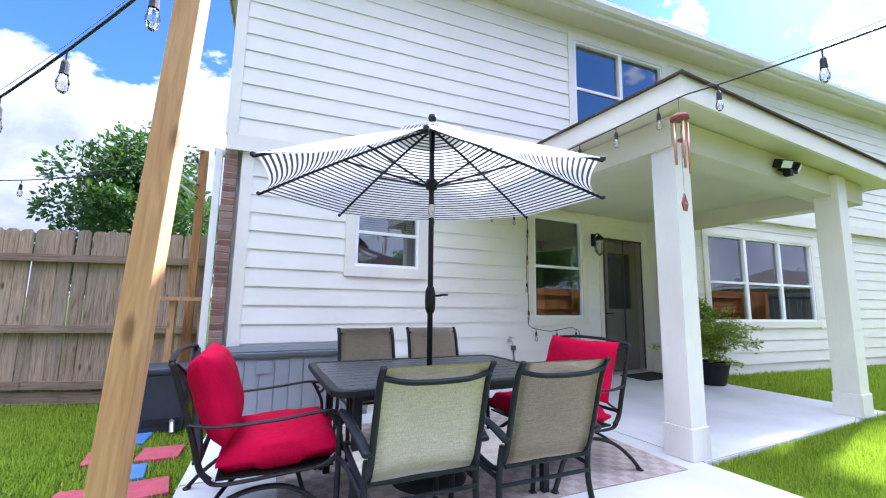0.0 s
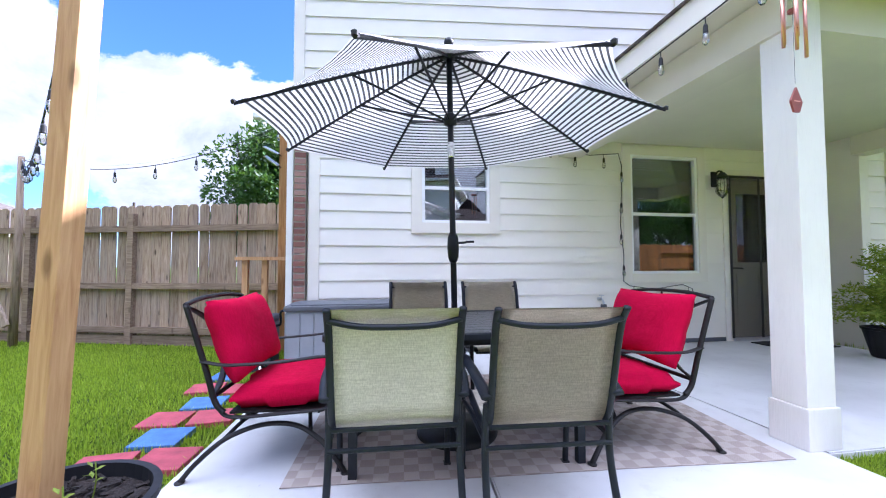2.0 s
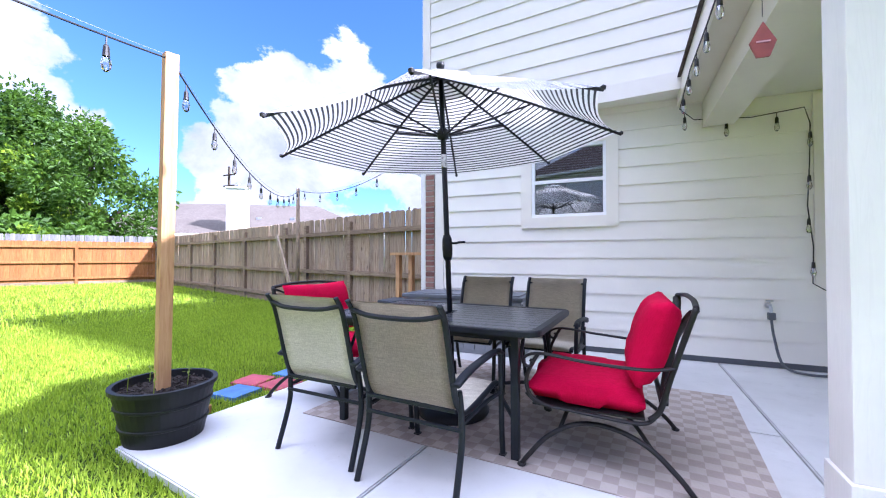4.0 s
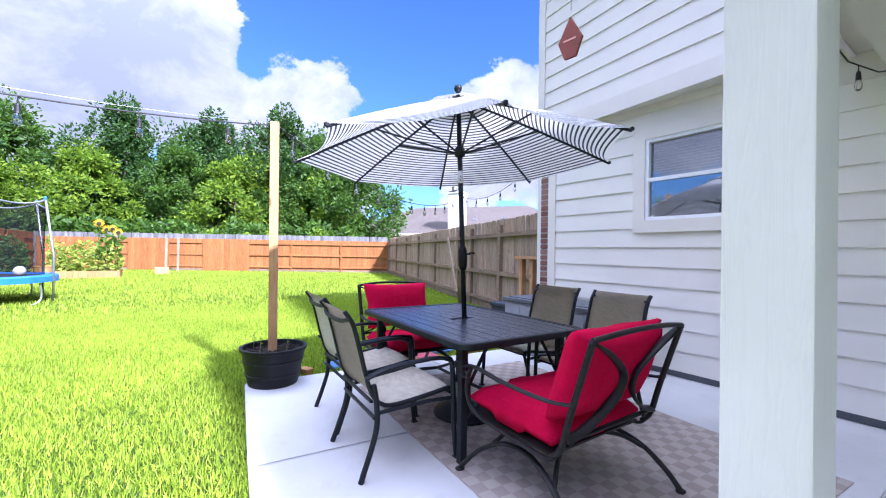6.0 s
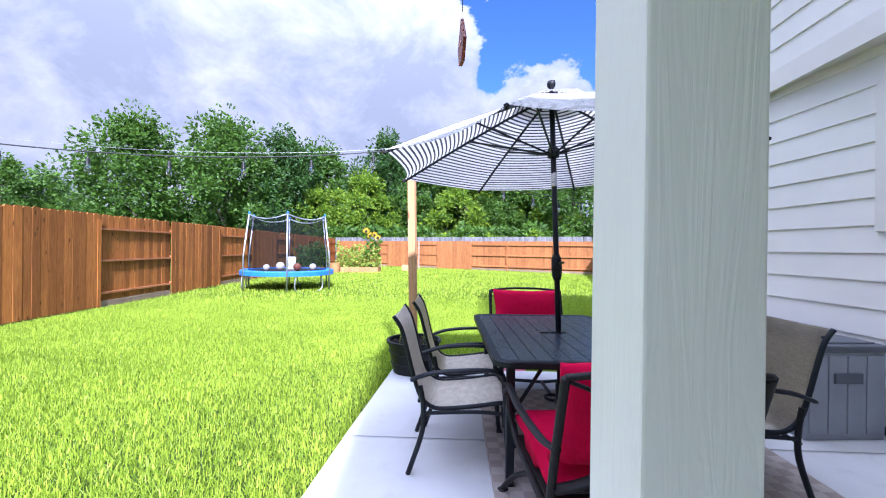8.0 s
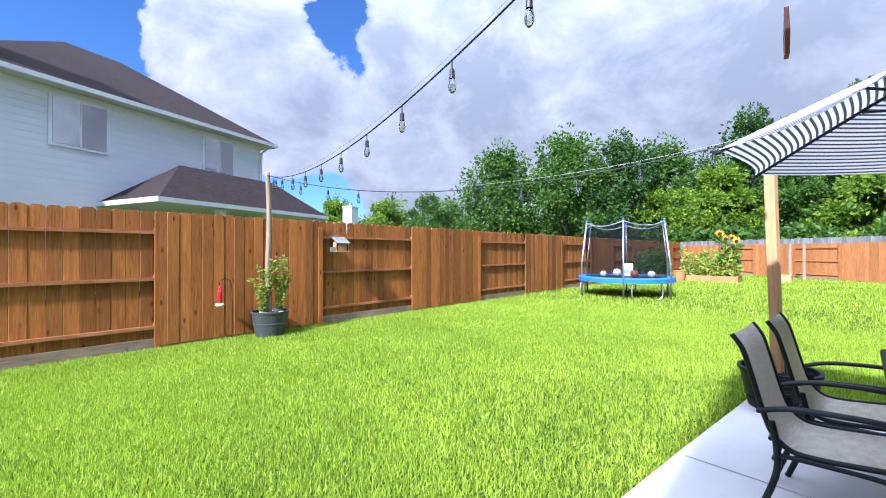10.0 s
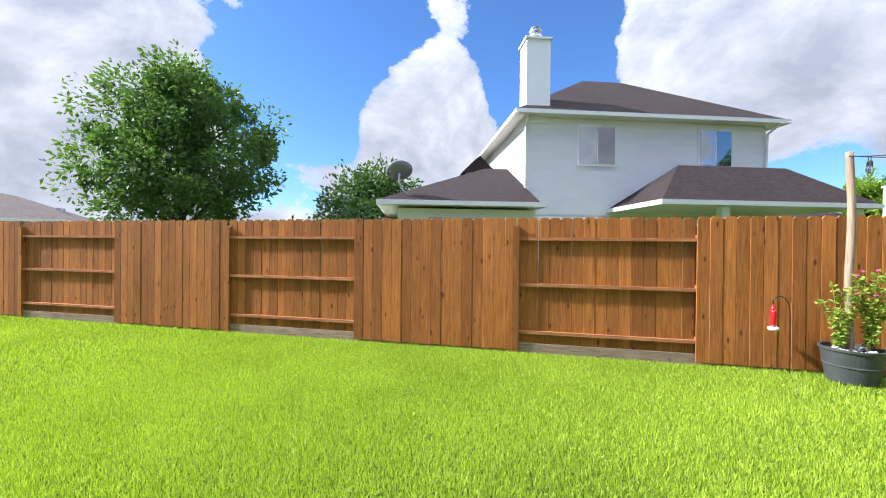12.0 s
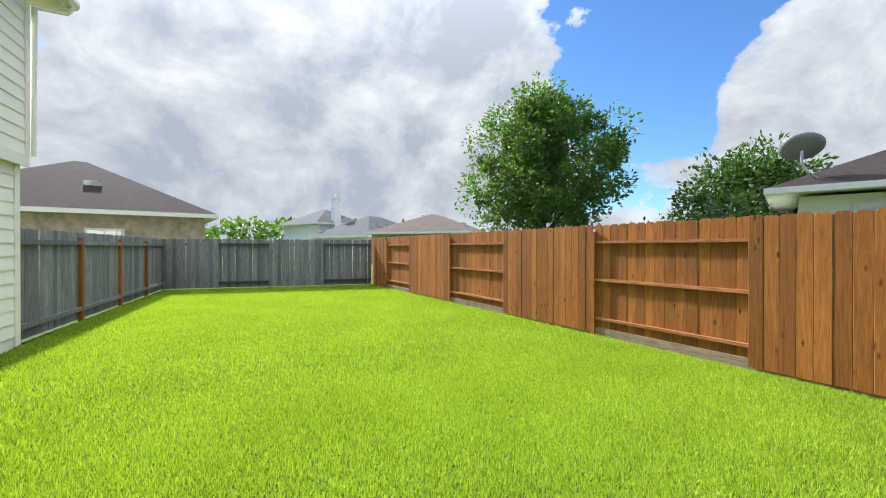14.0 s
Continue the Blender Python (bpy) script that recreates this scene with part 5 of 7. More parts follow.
def hose_cart():
    c = thing("hose_reel", "blue-black plastic hose reel box on the grass", "hose reel", pose(-0.42, 4.75, -0.03))
    part("body", B(-0.17, 0.17, -0.2, 0.2, 0.0, 0.5, None, 0.02), "cart", c)
    part("lid", B(-0.185, 0.185, -0.215, 0.215, 0.50, 0.56, None, 0.02), "cart", c)
    part("crank", T(smooth_line([(0.17, 0, 0.45), (0.22, 0, 0.47), (0.24, -0.1, 0.6), (0.3, -0.1, 0.62)]), 0.014), "black", c)
    part("slot", B(-0.14, 0.14, -0.206, -0.198, 0.06, 0.13), "rubber", c)
    part("outlet", T(smooth_line([(0.08, -0.2, 0.10), (0.09, -0.27, 0.09), (0.10, -0.33, 0.03)]), 0.02), "galv", c, "grey hose coupling")


hose_cart()


def faucet(x, z):
    f = thing("faucet", "brass garden tap with a hose timer on the house wall", "tap", Matrix.Translation((x, WY - 0.022, z)))
    part("flange", L([(0, 0), (0.03, 0), (0.03, 0.01), (0, 0.012)], 14, Matrix.Rotation(radians(90), 4, "X")), "galv", f)
    part("spout", T(smooth_line([(0, 0, 0), (0, -0.06, 0), (0, -0.09, -0.02), (0, -0.1, -0.06)]), 0.014), "galv", f)
    part("wheel", T(arc((0, -0.055, 0.05), 0.028, 0, 360, 14, "xy")[:-1], 0.006, 6, closed=True), "galv", f)
    part("valve_stem", T([(0, -0.055, 0), (0, -0.055, 0.05)], 0.006, 6), "galv", f)
    part("timer", B(-0.03, 0.03, -0.13, -0.075, -0.13, -0.06, None, 0.008), "boxlid", f)


faucet(3.72, 0.62)
hose = tagged(part("garden_hose", T(smooth_line([(3.72, WY - 0.12, 0.49), (3.74, WY - 0.13, 0.3), (3.8, WY - 0.16, 0.06), (3.95, WY - 0.25, 0.02), (4.2, WY - 0.22, 0.02), (4.6, WY - 0.12, 0.02)]), 0.012), "boxlid", smooth=True), "dark hose hanging from the tap to the porch floor", "hose")


def wall_lantern():
    f = thing("wall_lantern", "black caged wall lantern beside the back door", "wall lamp", Matrix.Translation((5.52, WY - 0.022, 2.18)))
    part("back_plate", B(-0.05, 0.05, -0.02, 0.0, -0.02, 0.2, None, 0.006), "black", f)
    part("arm", T(smooth_line([(0, -0.01, 0.14), (0, -0.08, 0.19), (0, -0.14, 0.17)]), 0.012), "black", f)
    part("cap", L([(0, 0.17), (0.03, 0.16), (0.075, 0.10), (0.08, 0.08), (0, 0.08)], 20, Matrix.Translation((0, -0.14, 0))), "black", f, smooth=True)
    gl = part("globe", L([(0.068, 0.08), (0.078, 0.0), (0.070, -0.10), (0.04, -0.17), (0, -0.19)], 20, Matrix.Translation((0, -0.14, 0))), "bulbglass", f, "clear glass globe", True)
    gl.visible_shadow = False
    for k in range(6):
        a = k * math.pi / 3
        part("cage_wire", T(smooth_line([(0.08 * math.cos(a), -0.14 + 0.08 * math.sin(a), 0.08), (0.086 * math.cos(a), -0.14 + 0.086 * math.sin(a), 0.0), (0.075 * math.cos(a), -0.14 + 0.075 * math.sin(a), -0.11), (0.0, -0.14, -0.20)]), 0.0035, 5), "black", f)
    for z, r in ((-0.0, 0.087), (-0.1, 0.078)):
        part("cage_ring", T(arc((0, -0.14, z), r, 0, 360, 20, "xy")[:-1], 0.0035, 5, closed=True), "black", f)


wall_lantern()

ob = thing("power_outlet", "weatherproof clear outlet cover low on the house wall", "outlet", Matrix.Translation((5.05, WY - 0.022, 0.47)))
part("plate", B(-0.07, 0.07, -0.012, 0, -0.05, 0.05, None, 0.003), "vinyl", ob)
part("cover", B(-0.055, 0.055, -0.05, -0.012, -0.04, 0.04, None, 0.01), "trim", ob)

mat = tagged(part("doormat", B(-0.42, 0.42, -0.25, 0.25, 0.001, 0.014, None, 0.004), "mat"), "black rubber doormat at the back door", "doormat")
mat.matrix_world = pose(6.3, 4.6, 0, 0, 0, 2)


def wind_chime():
    x, y = 2.885, 1.80
    w = thing("wind_chime", "copper wind chime hanging from the porch eave", "wind chime", Matrix.Translation((x, y, 0)))
    part("hook", T(arc((0, 0, 2.71), 0.018, -90, 200, 12), 0.003, 5), "chrome", w)
    part("cord", T([(0, 0, 2.69), (0, 0, 2.58)], 0.0015, 4), "rubber", w)
    part("top_plate", L([(0, 2.53), (0.062, 2.53), (0.066, 2.545), (0.05, 2.565), (0, 2.575)], 20), "redwood", w, "red wood top disc")
    part("striker", L([(0, 2.36), (0.022, 2.362), (0.022, 2.378), (0, 2.38)], 14), "redwood", w)
    part("cord", T([(0, 0, 2.53), (0, 0, 1.99)], 0.0012, 4), "rubber", w)
    for k in range(5):
        a = k * 2 * math.pi / 5 + 0.3
        c, s = 0.047 * math.cos(a), 0.047 * math.sin(a)
        ln = 0.25 + 0.035 * k
        part("chime_tube", T([(c, s, 2.50), (c, s, 2.50 - ln)], 0.0085, 10), "copper", w, smooth=True)
        part("cord", T([(c, s, 2.50), (c * 0.9, s * 0.9, 2.53)], 0.001, 4), "rubber", w)
    sail = bmesh.new()
    o = ((0, 1.97), (0.042, 1.895), (0.020, 1.84), (-0.020, 1.84), (-0.042, 1.895))
    f0 = [sail.verts.new((u, -0.005, z)) for u, z in o]
    f1 = [sail.verts.new((u, 0.005, z)) for u, z in o]
    sail.faces.new(f0)
    sail.faces.new(f1[::-1])
    for i in range(5):
        sail.faces.new((f0[i], f1[i], f1[(i + 1) % 5], f0[(i + 1) % 5]))
    bmesh.ops.rotate(sail, verts=sail.verts, cent=(0, 0, 0), matrix=Matrix.Rotation(radians(6), 3, "Z"))
    s = part("wind_sail", sail, "redwood", w, "red wood kite-shaped wind sail")
    part("lettering_bar", B(-0.022, 0.022, -0.0065, -0.0055, 1.893, 1.899, Matrix.Rotation(radians(6), 4, "Z")), "copper", s)


wind_chime()


def flood_lamp():
    f = thing("floodlight", "black twin-head floodlight on the porch beam", "floodlight", Matrix.Translation((5.0, 2.06, 2.62)))
    part("mount", B(-0.05, 0.05, -0.03, 0, -0.05, 0.05), "black", f)
    for s in (-1, 1):
        part("lamp_head", B(-0.07, 0.07, -0.13, -0.04, -0.04, 0.05, pose(s * 0.09, 0, 0.02, 25, 0, s * 20), 0.01), "black", f)
        part("lens", B(-0.055, 0.055, -0.138, -0.131, -0.03, 0.04, pose(s * 0.09, 0, 0.02, 25, 0, s * 20)), "vinyl", f, "white lamp lens")
    part("sensor", B(-0.035, 0.035, -0.10, -0.03, -0.12, -0.05, None, 0.012), "black", f)


flood_lamp()


# ---- string lights ----
def bulb_mesh_set():
    cap = mesh_of("socket", L([(0.0, 0.0), (0.008, 0.0), (0.014, -0.012), (0.016, -0.05), (0.0175, -0.062), (0, -0.062)], 10), "rubber")
    gl = mesh_of("bulb", L([(0.012, -0.06), (0.018, -0.075), (0.0235, -0.10), (0.021, -0.125), (0.01, -0.142), (0, -0.145)], 12), "bulbglass")
    return cap, gl


CAP, GLOBE = bulb_mesh_set()


def string_lights(label, runs, step=0.6, clear=True):
    s = thing("string_lights", label, "string lights", group="string lights")
    for pts in runs:
        pts = [Vector(p) for p in pts]
        part("cable", T(pts, 0.0055, 6), "rubber", s)
        if clear:
            part("guide_wire", T([p + Vector((0, 0, 0.02 + 0.03 * math.sin(math.pi * i / (len(pts) - 1)))) for i, p in enumerate(pts)], 0.0014, 4), "galv", s)
        at, nxt = 0.0, 0.25
        for a, b in zip(pts, pts[1:]):
            d = (b - a).length
            while nxt <= at + d:
                p = a.lerp(b, (nxt - at) / d)
                sock = piece("socket", CAP, s, Matrix.Translation(p + Vector((0, 0, -0.045))))
                piece("bulb", GLOBE, sock, Matrix()).visible_shadow = False
                part("drop_cord", T([p, p + Vector((0, 0, -0.047))], 0.004, 5), "rubber", s)
                nxt += step
            at += d
    return s


PORCH_TIP, POLE2, POST1, GATE, CORNER_TOP = (2.885, 1.735, 2.70), (1.42, -4.86, 2.62), (-0.125, 1.54, 2.33), (-4.05, 6.66, 2.55), (-0.37, 5.57, 2.9)
string_lights("black string lights from the porch eave to the fence pole", [sag(PORCH_TIP, POLE2, 0.40)])
string_lights("black string lights from the fence pole to the pine post", [sag(POLE2, POST1, 0.38)])
string_lights("black string lights from the pine post to the gate pole", [sag(POST1, GATE, 0.42)])
string_lights("black string lights from the gate pole to the house corner", [sag(GATE, CORNER_TOP, 0.32)])
string_lights("black string lights along the porch eave and round the window", [
    [PORCH_TIP, (2.90, 1.80, 2.71), (2.945, 2.3, 2.72), (2.945, 3.2, 2.70), (2.945, 4.0, 2.72), (2.96, 4.85, 2.66), (3.1, 4.95, 2.56), (3.6, 4.97, 2.52), (4.02, 4.97, 2.56), (4.06, 4.965, 2.4), (4.05, 4.965, 2.0), (4.03, 4.965, 1.6), (4.07, 4.965, 1.2), (4.06, 4.965, 0.85), (4.15, 4.965, 0.79), (4.5, 4.965, 0.74), (4.95, 4.965, 0.80), (5.1, 4.965, 0.74), (5.13, 4.965, 0.5)]], 0.42, False)

gp = thing("gate_pole", "weathered thin pole above the gate for string lights", "pole", Matrix.Translation((-4.05, 6.62, -0.05)))
part("pole", T([(0, 0, 0), (0.02, 0, 1.4), (0.0, 0.02, 2.64)], [0.05, 0.045, 0.035], 10), "log", gp, smooth=True)
gate = thing("gate_brace", "weathered diagonal brace on the garden gate", "gate brace", Matrix.Translation((-4.45, 6.66, 0)))
part("board", B(-0.045, 0.045, -0.02, 0.02, -0.75, 0.75, pose(0.05, -0.05, 0.92, 0, -28, -15)), "fence_old", gate)


# ---- plants ----
def leaf_cloud(count, shape, size, rng, aspect=0.55):
    """Many small folded leaves; shape() gives a place and an outward way."""
    vs, fs = np.empty((count * 4, 3)), np.arange(count * 4).reshape(count, 4)
    for i in range(count):
        p, out = shape()
        d = (Vector(out).normalized() + Vector((rng.gauss(0, 0.6), rng.gauss(0, 0.6), rng.gauss(-0.1, 0.5)))).normalized()
        side = d.cross(Vector((rng.gauss(0, 1), rng.gauss(0, 1), rng.gauss(0, 1)))).normalized()
        s = size * rng.uniform(0.6, 1.3)
        p = Vector(p)
        nrm = d.cross(side)
        vs[i * 4:i * 4 + 4] = (p, p + d * s * 0.5 + side * s * aspect * 0.5 + nrm * s * 0.12, p + d * s, p + d * s * 0.5 - side * s * aspect * 0.5 + nrm * s * 0.12)
    return vs, fs


def leaf_part(name, vs, fs, mat, parent, label=""):
    me = bpy.data.meshes.new(name)
    me.from_pydata(vs.tolist(), [], fs.tolist())
    me.materials.append(M[mat])
    ob = new(name, me)
    ob.parent = parent
    return tagged(ob, label) if label else ob


def tree(name, label, h, crown_r, crown_z, leaves, size, mat, seed, limbs=9, trunk=0.16, clumps=26, squash=1.0, m=None, category="tree", group="", taper=0.5):
    rng = random.Random(seed)
    t = thing(name, label, category, m, group)
    bm = bmesh.new()
    tube(bm, smooth_line([(0, 0, -0.2), (0.03 * h * rng.uniform(-1, 1) * 0.3, 0, crown_z * 0.6), (0, 0.02 * h * rng.uniform(-1, 1) * 0.3, h * 0.62), (0, 0, h * 0.85)]), [trunk * (1 - 0.9 * i / 18) for i in range(19)], 8)
    part("trunk", bm, "bark", t, smooth=True)
    centres = []
    lb = bmesh.new()
    zc = (h + crown_z) / 2
    for k in range(clumps):
        a = k * 2.39996 + rng.uniform(-0.3, 0.3)
        f = (k + 0.5) / clumps
        z = crown_z + (h - crown_z) * f
        prof = math.sin(math.pi * min(1, 0.12 + f * 0.88) ** taper) ** 0.7 if taper != 1 else math.sin(math.pi * f) ** 0.7
        r = crown_r * prof * rng.uniform(0.30, 1.02)
        c = Vector((r * math.cos(a), r * math.sin(a) * squash, z + h * rng.uniform(-0.07, 0.07)))
        centres.append((c, crown_r * rng.choice((0.12, 0.16, 0.2, 0.24, 0.3, 0.38))))
        if k % max(1, clumps // (limbs * 2)) == 0:
            s = Vector((0, 0, max(crown_z * 0.75, z - r * 0.8 - 0.4)))
            tube(lb, [s, s.lerp(c, 0.5) + Vector((0, 0, 0.12 * r)), c], [trunk * 0.38, trunk * 0.22, trunk * 0.06], 5)
    part("branchwork", lb, "bark", t)

    def shape():
        c, r = centres[rng.randrange(len(centres))]
        d = Vector((rng.gauss(0, 1), rng.gauss(0, 1), rng.gauss(0, 0.7))).normalized()
        return c + d * r * (0.35 + 0.65 * rng.random() ** 0.6), d

    vs, fs = leaf_cloud(leaves, shape, size, rng)
    leaf_part("crown", vs, fs, mat, t)
    return t


pear = tree("pear_tree", "broad round-crowned tree in full leaf beyond the stained fence", 9.2, 3.9, 2.9, 32000, 0.23, "leaf_pear", 3, 14, 0.24, 130, m=pose(21.2, -14.5, 0), taper=0.95)
tree("oak_tree", "low dark-green tree beyond the stained fence", 5.2, 4.4, 1.0, 13000, 0.24, "leaf_dark", 5, 8, 0.2, 60, m=pose(13.6, -19.5, 0))
tree("oak_tree", "round dark-green tree beside the weathered fence", 6.5, 2.9, 1.6, 26000, 0.21, "leaf_dark", 6, 8, 0.2, 80, m=pose(-3.1, 18.5, 0), taper=0.8)

KINDS = [tree("woodland_tree", "tall leafy tree in the wood behind the fence", 12.2, 4.3, 2.0, 16000, 0.34, "leaf_dark", 11, 9, 0.22, 64, m=pose(-38.0, 4.0, 0), group="woodland trees", taper=0.95),
         tree("woodland_tree", "tall leafy tree in the wood behind the fence", 10.6, 4.8, 1.5, 16000, 0.35, "leaf_mid", 12, 9, 0.22, 64, m=pose(-33.0, 12.0, 0), group="woodland trees", taper=0.85),
         tree("woodland_tree", "bright green leafy tree at the edge of the wood", 7.6, 3.8, 0.8, 12000, 0.31, "leaf_bright", 13, 9, 0.18, 50, m=pose(-30.5, 5.0, 0), group="woodland trees", taper=0.8),
         tree("woodland_tree", "dense rounded tree at the edge of the wood", 8.4, 4.0, 1.0, 14000, 0.30, "leaf_mid", 14, 8, 0.2, 52, m=pose(-26.5, 13.0, 0), group="woodland trees", taper=0.85)]
SPOTS = ((1, -27, -20, 0.95), (2, -26, -36, 0.95), (3, -27.3, -30, 0.85), (2, -21.5, -40, 0.95), (1, -29, -14.5, 1.0), (0, -31, -10.5, 0.85), (0, -36, -2, 0.95), (0, -33, 9, 1.0), (1, -38, -9, 1.0), (1, -40, 10, 1.0), (2, -33, -4, 1.0), (3, -33.5, 1.5, 1.0), (0, -44, -14, 0.9), (1, -46, -3, 1.05), (2, -36, -13, 0.9),
         (3, -43, -20, 0.9), (1, -52, -22, 0.85), (2, -50, -28, 0.75), (3, -40, -26, 0.72), (2, -32, -24, 0.6), (0, -37, 14.5, 1.0), (2, -28.5, 11, 0.85),
         (1, -30, -29, 0.6), (0, -48, 6, 1.1), (3, -29.8, 8.2, 0.8), (2, -31.5, -8, 0.8))
for k, (kind, x, y, s) in enumerate(SPOTS):
    copy_thing(KINDS[kind], pose(x, y, 0, 0, 0, 47 * k) @ Matrix.Scale(s, 4))


def hedge(name, label, a, b, h, d, count, size, mat, seed):
    rng = random.Random(seed)
    a, b = Vector((*a, 0)), Vector((*b, 0))
    t = thing(name, label, "undergrowth", kind="stuff")
    side = (b - a).normalized().cross(Vector((0, 0, 1)))

    def shape():
        f = rng.random()
        p = a.lerp(b, f) + side * rng.uniform(-d, d)
        top = h * (0.75 + 0.35 * noise.noise((f * 14, seed, 0)) + 0.15 * noise.noise((f * 45, seed, 2)))
        return p + Vector((0, 0, top * rng.random() ** 0.6)), Vector((rng.gauss(0, 1), rng.gauss(0, 1), 0.6))

    vs, fs = leaf_cloud(count, shape, size, rng)
    leaf_part("foliage", vs, fs, mat, t)


hedge("undergrowth", "tangled bright and dark undergrowth along the edge of the wood", (-32, -16), (-23.8, 12.2), 3.6, 1.4, 11000, 0.40, "leaf_mid", 1)
hedge("undergrowth", "sunlit vines and shrubs behind the far fence", (-29.5, -6), (-21.8, 10.8), 2.7, 0.6, 7000, 0.30, "leaf_bright", 2)
hedge("undergrowth", "distant line of trees behind the houses", (60, 30), (75, -45), 7.0, 4, 5000, 0.9, "leaf_mid", 3)
hedge("undergrowth", "distant line of trees beyond the neighbour's house", (-60, -34), (-14, -42), 6.5, 3, 6000, 0.8, "leaf_bright", 4)


def flowering_pot():
    p = thing("planter", "grey plastic pot with a weathered pole at the stained fence", "planter", pose(1.38, -4.80, -0.03))
    bucket((0.225, 0.285), 0.40, 0.03, "greypot", p, bands=(0.20,))
    mound(0.27, 0.35, p, seed=3)
    st = bmesh.new()
    rng = random.Random(8)
    for _ in range(30):
        a, r = rng.uniform(0, 6.28), 0.2 * math.sqrt(rng.random())
        lathe(st, [(0, -0.015), (0.02, -0.008), (0.024, 0.004), (0.012, 0.017), (0, 0.02)], 6, Matrix.Translation((r * math.cos(a), r * math.sin(a), 0.37)))
    tagged(part("pebbles", st, "gravel", p), kind="stuff")
    pole = thing("light_pole", "weathered round pole for string lights in the grey pot", "pole", pose(1.38, -4.80, 0.3))
    part("pole", T(smooth_line([(0.02, 0, 0), (0.04, 0, 0.8), (0.02, 0.0, 1.6), (0.035, -0.03, 2.36)]), [0.045 - 0.0004 * i for i in range(19)], 12), "log", pole, smooth=True)
    for k, (x, y, h, n) in enumerate(((0.15, 0.05, 0.72, 10), (-0.14, 0.06, 0.88, 15))):
        b = thing("flowering_plant", "leggy yellow-green plant with small pink flowers" if k else "leggy yellow-green plant with one pink bud", "plant", pose(1.38 + x, -4.80 + y, 0.33), group="pot flowers")
        for i in range(n):
            a = rng.uniform(0, 6.28)
            top = Vector((math.cos(a) * rng.uniform(0.03, 0.22), math.sin(a) * rng.uniform(0.03, 0.14), h * rng.uniform(0.6, 1.08)))
            pts = smooth_line([(0, 0, 0), (top.x * 0.4, top.y * 0.4, top.z * 0.55), tuple(top)])
            part("stem", T(pts, 0.003, 4), "leaf_pale", b)

            def shape():
                q = pts[rng.randrange(2, len(pts))]
                return q, Vector((rng.gauss(0, 1), rng.gauss(0, 1), 0.2))

            vs, fs = leaf_cloud(44, shape, 0.065, rng, 0.5)
            leaf_part("leaves", vs, fs, "leaf_pale", b)
            if k and i % 2 == 0 or (not k and i == 0):
                part("flower", L([(0, -0.008), (0.02, 0.0), (0.024, 0.01), (0.012, 0.018), (0, 0.016)], 9, Matrix.Translation(top)), "pink", b, "small pink flower head")


flowering_pot()


def feeder_hook():
    f = thing("hummingbird_feeder", "red hummingbird feeder on a thin iron hook by the fence", "bird feeder", pose(2.10, -4.95, -0.04))
    part("hook", T(smooth_line([(-0.18, 0, 0), (-0.18, 0, 0.6), (-0.16, 0, 0.88), (-0.08, 0, 0.96), (0.0, 0, 0.92), (0.0, 0, 0.86)]), 0.006, 6), "iron", f)
    part("bottle", L([(0, 0.79), (0.028, 0.79), (0.032, 0.76), (0.03, 0.62), (0.022, 0.58), (0, 0.58)], 16), "redglass", f, "red bottle", True)
    part("tray", L([(0, 0.53), (0.05, 0.535), (0.062, 0.56), (0.05, 0.58), (0, 0.58)], 18), "vinyl", f, "white base tray", True)
    part("cap", L([(0, 0.86), (0.012, 0.85), (0.03, 0.80), (0, 0.79)], 14), "redglass", f)


feeder_hook()


def bird_house():
    b = thing("bird_feeder", "little wooden house-shaped bird feeder on a black bracket", "bird feeder", pose(-0.03, -4.90, 1.34))
    part("floor", B(-0.15, 0.15, -0.09, 0.09, 0.0, 0.02), "post_new", b)
    part("hopper", B(-0.09, 0.09, -0.055, 0.055, 0.02, 0.17), "post_new", b)
    for s in (-1, 1):
        part("roof", B(-0.15, 0.15, -0.01, 0.12, -0.006, 0.006, pose(0, 0, 0.225, -s * 32, 0, 0 if s > 0 else 180)), "dish", b, "dark grey roof board")
        part("end_board", B(s * 0.13 - 0.006, s * 0.13 + 0.006, -0.06, 0.06, 0.02, 0.19), "post_new", b)
    part("suet_cage", B(0.15, 0.21, -0.05, 0.05, 0.0, 0.09), "galv", b, "wire suet cage")
    part("bracket", T(smooth_line([(0.26, -0.19, 0.18), (0.24, -0.12, 0.20), (0.05, 0.0, 0.42), (0.0, 0.0, 0.44), (0, 0, 0.40)]), 0.008, 6), "black", b)
    part("hanger", T([(-0.12, 0, 0.2), (0, 0, 0.40), (0.12, 0, 0.2)], 0.0025, 4), "black", b)


bird_house()


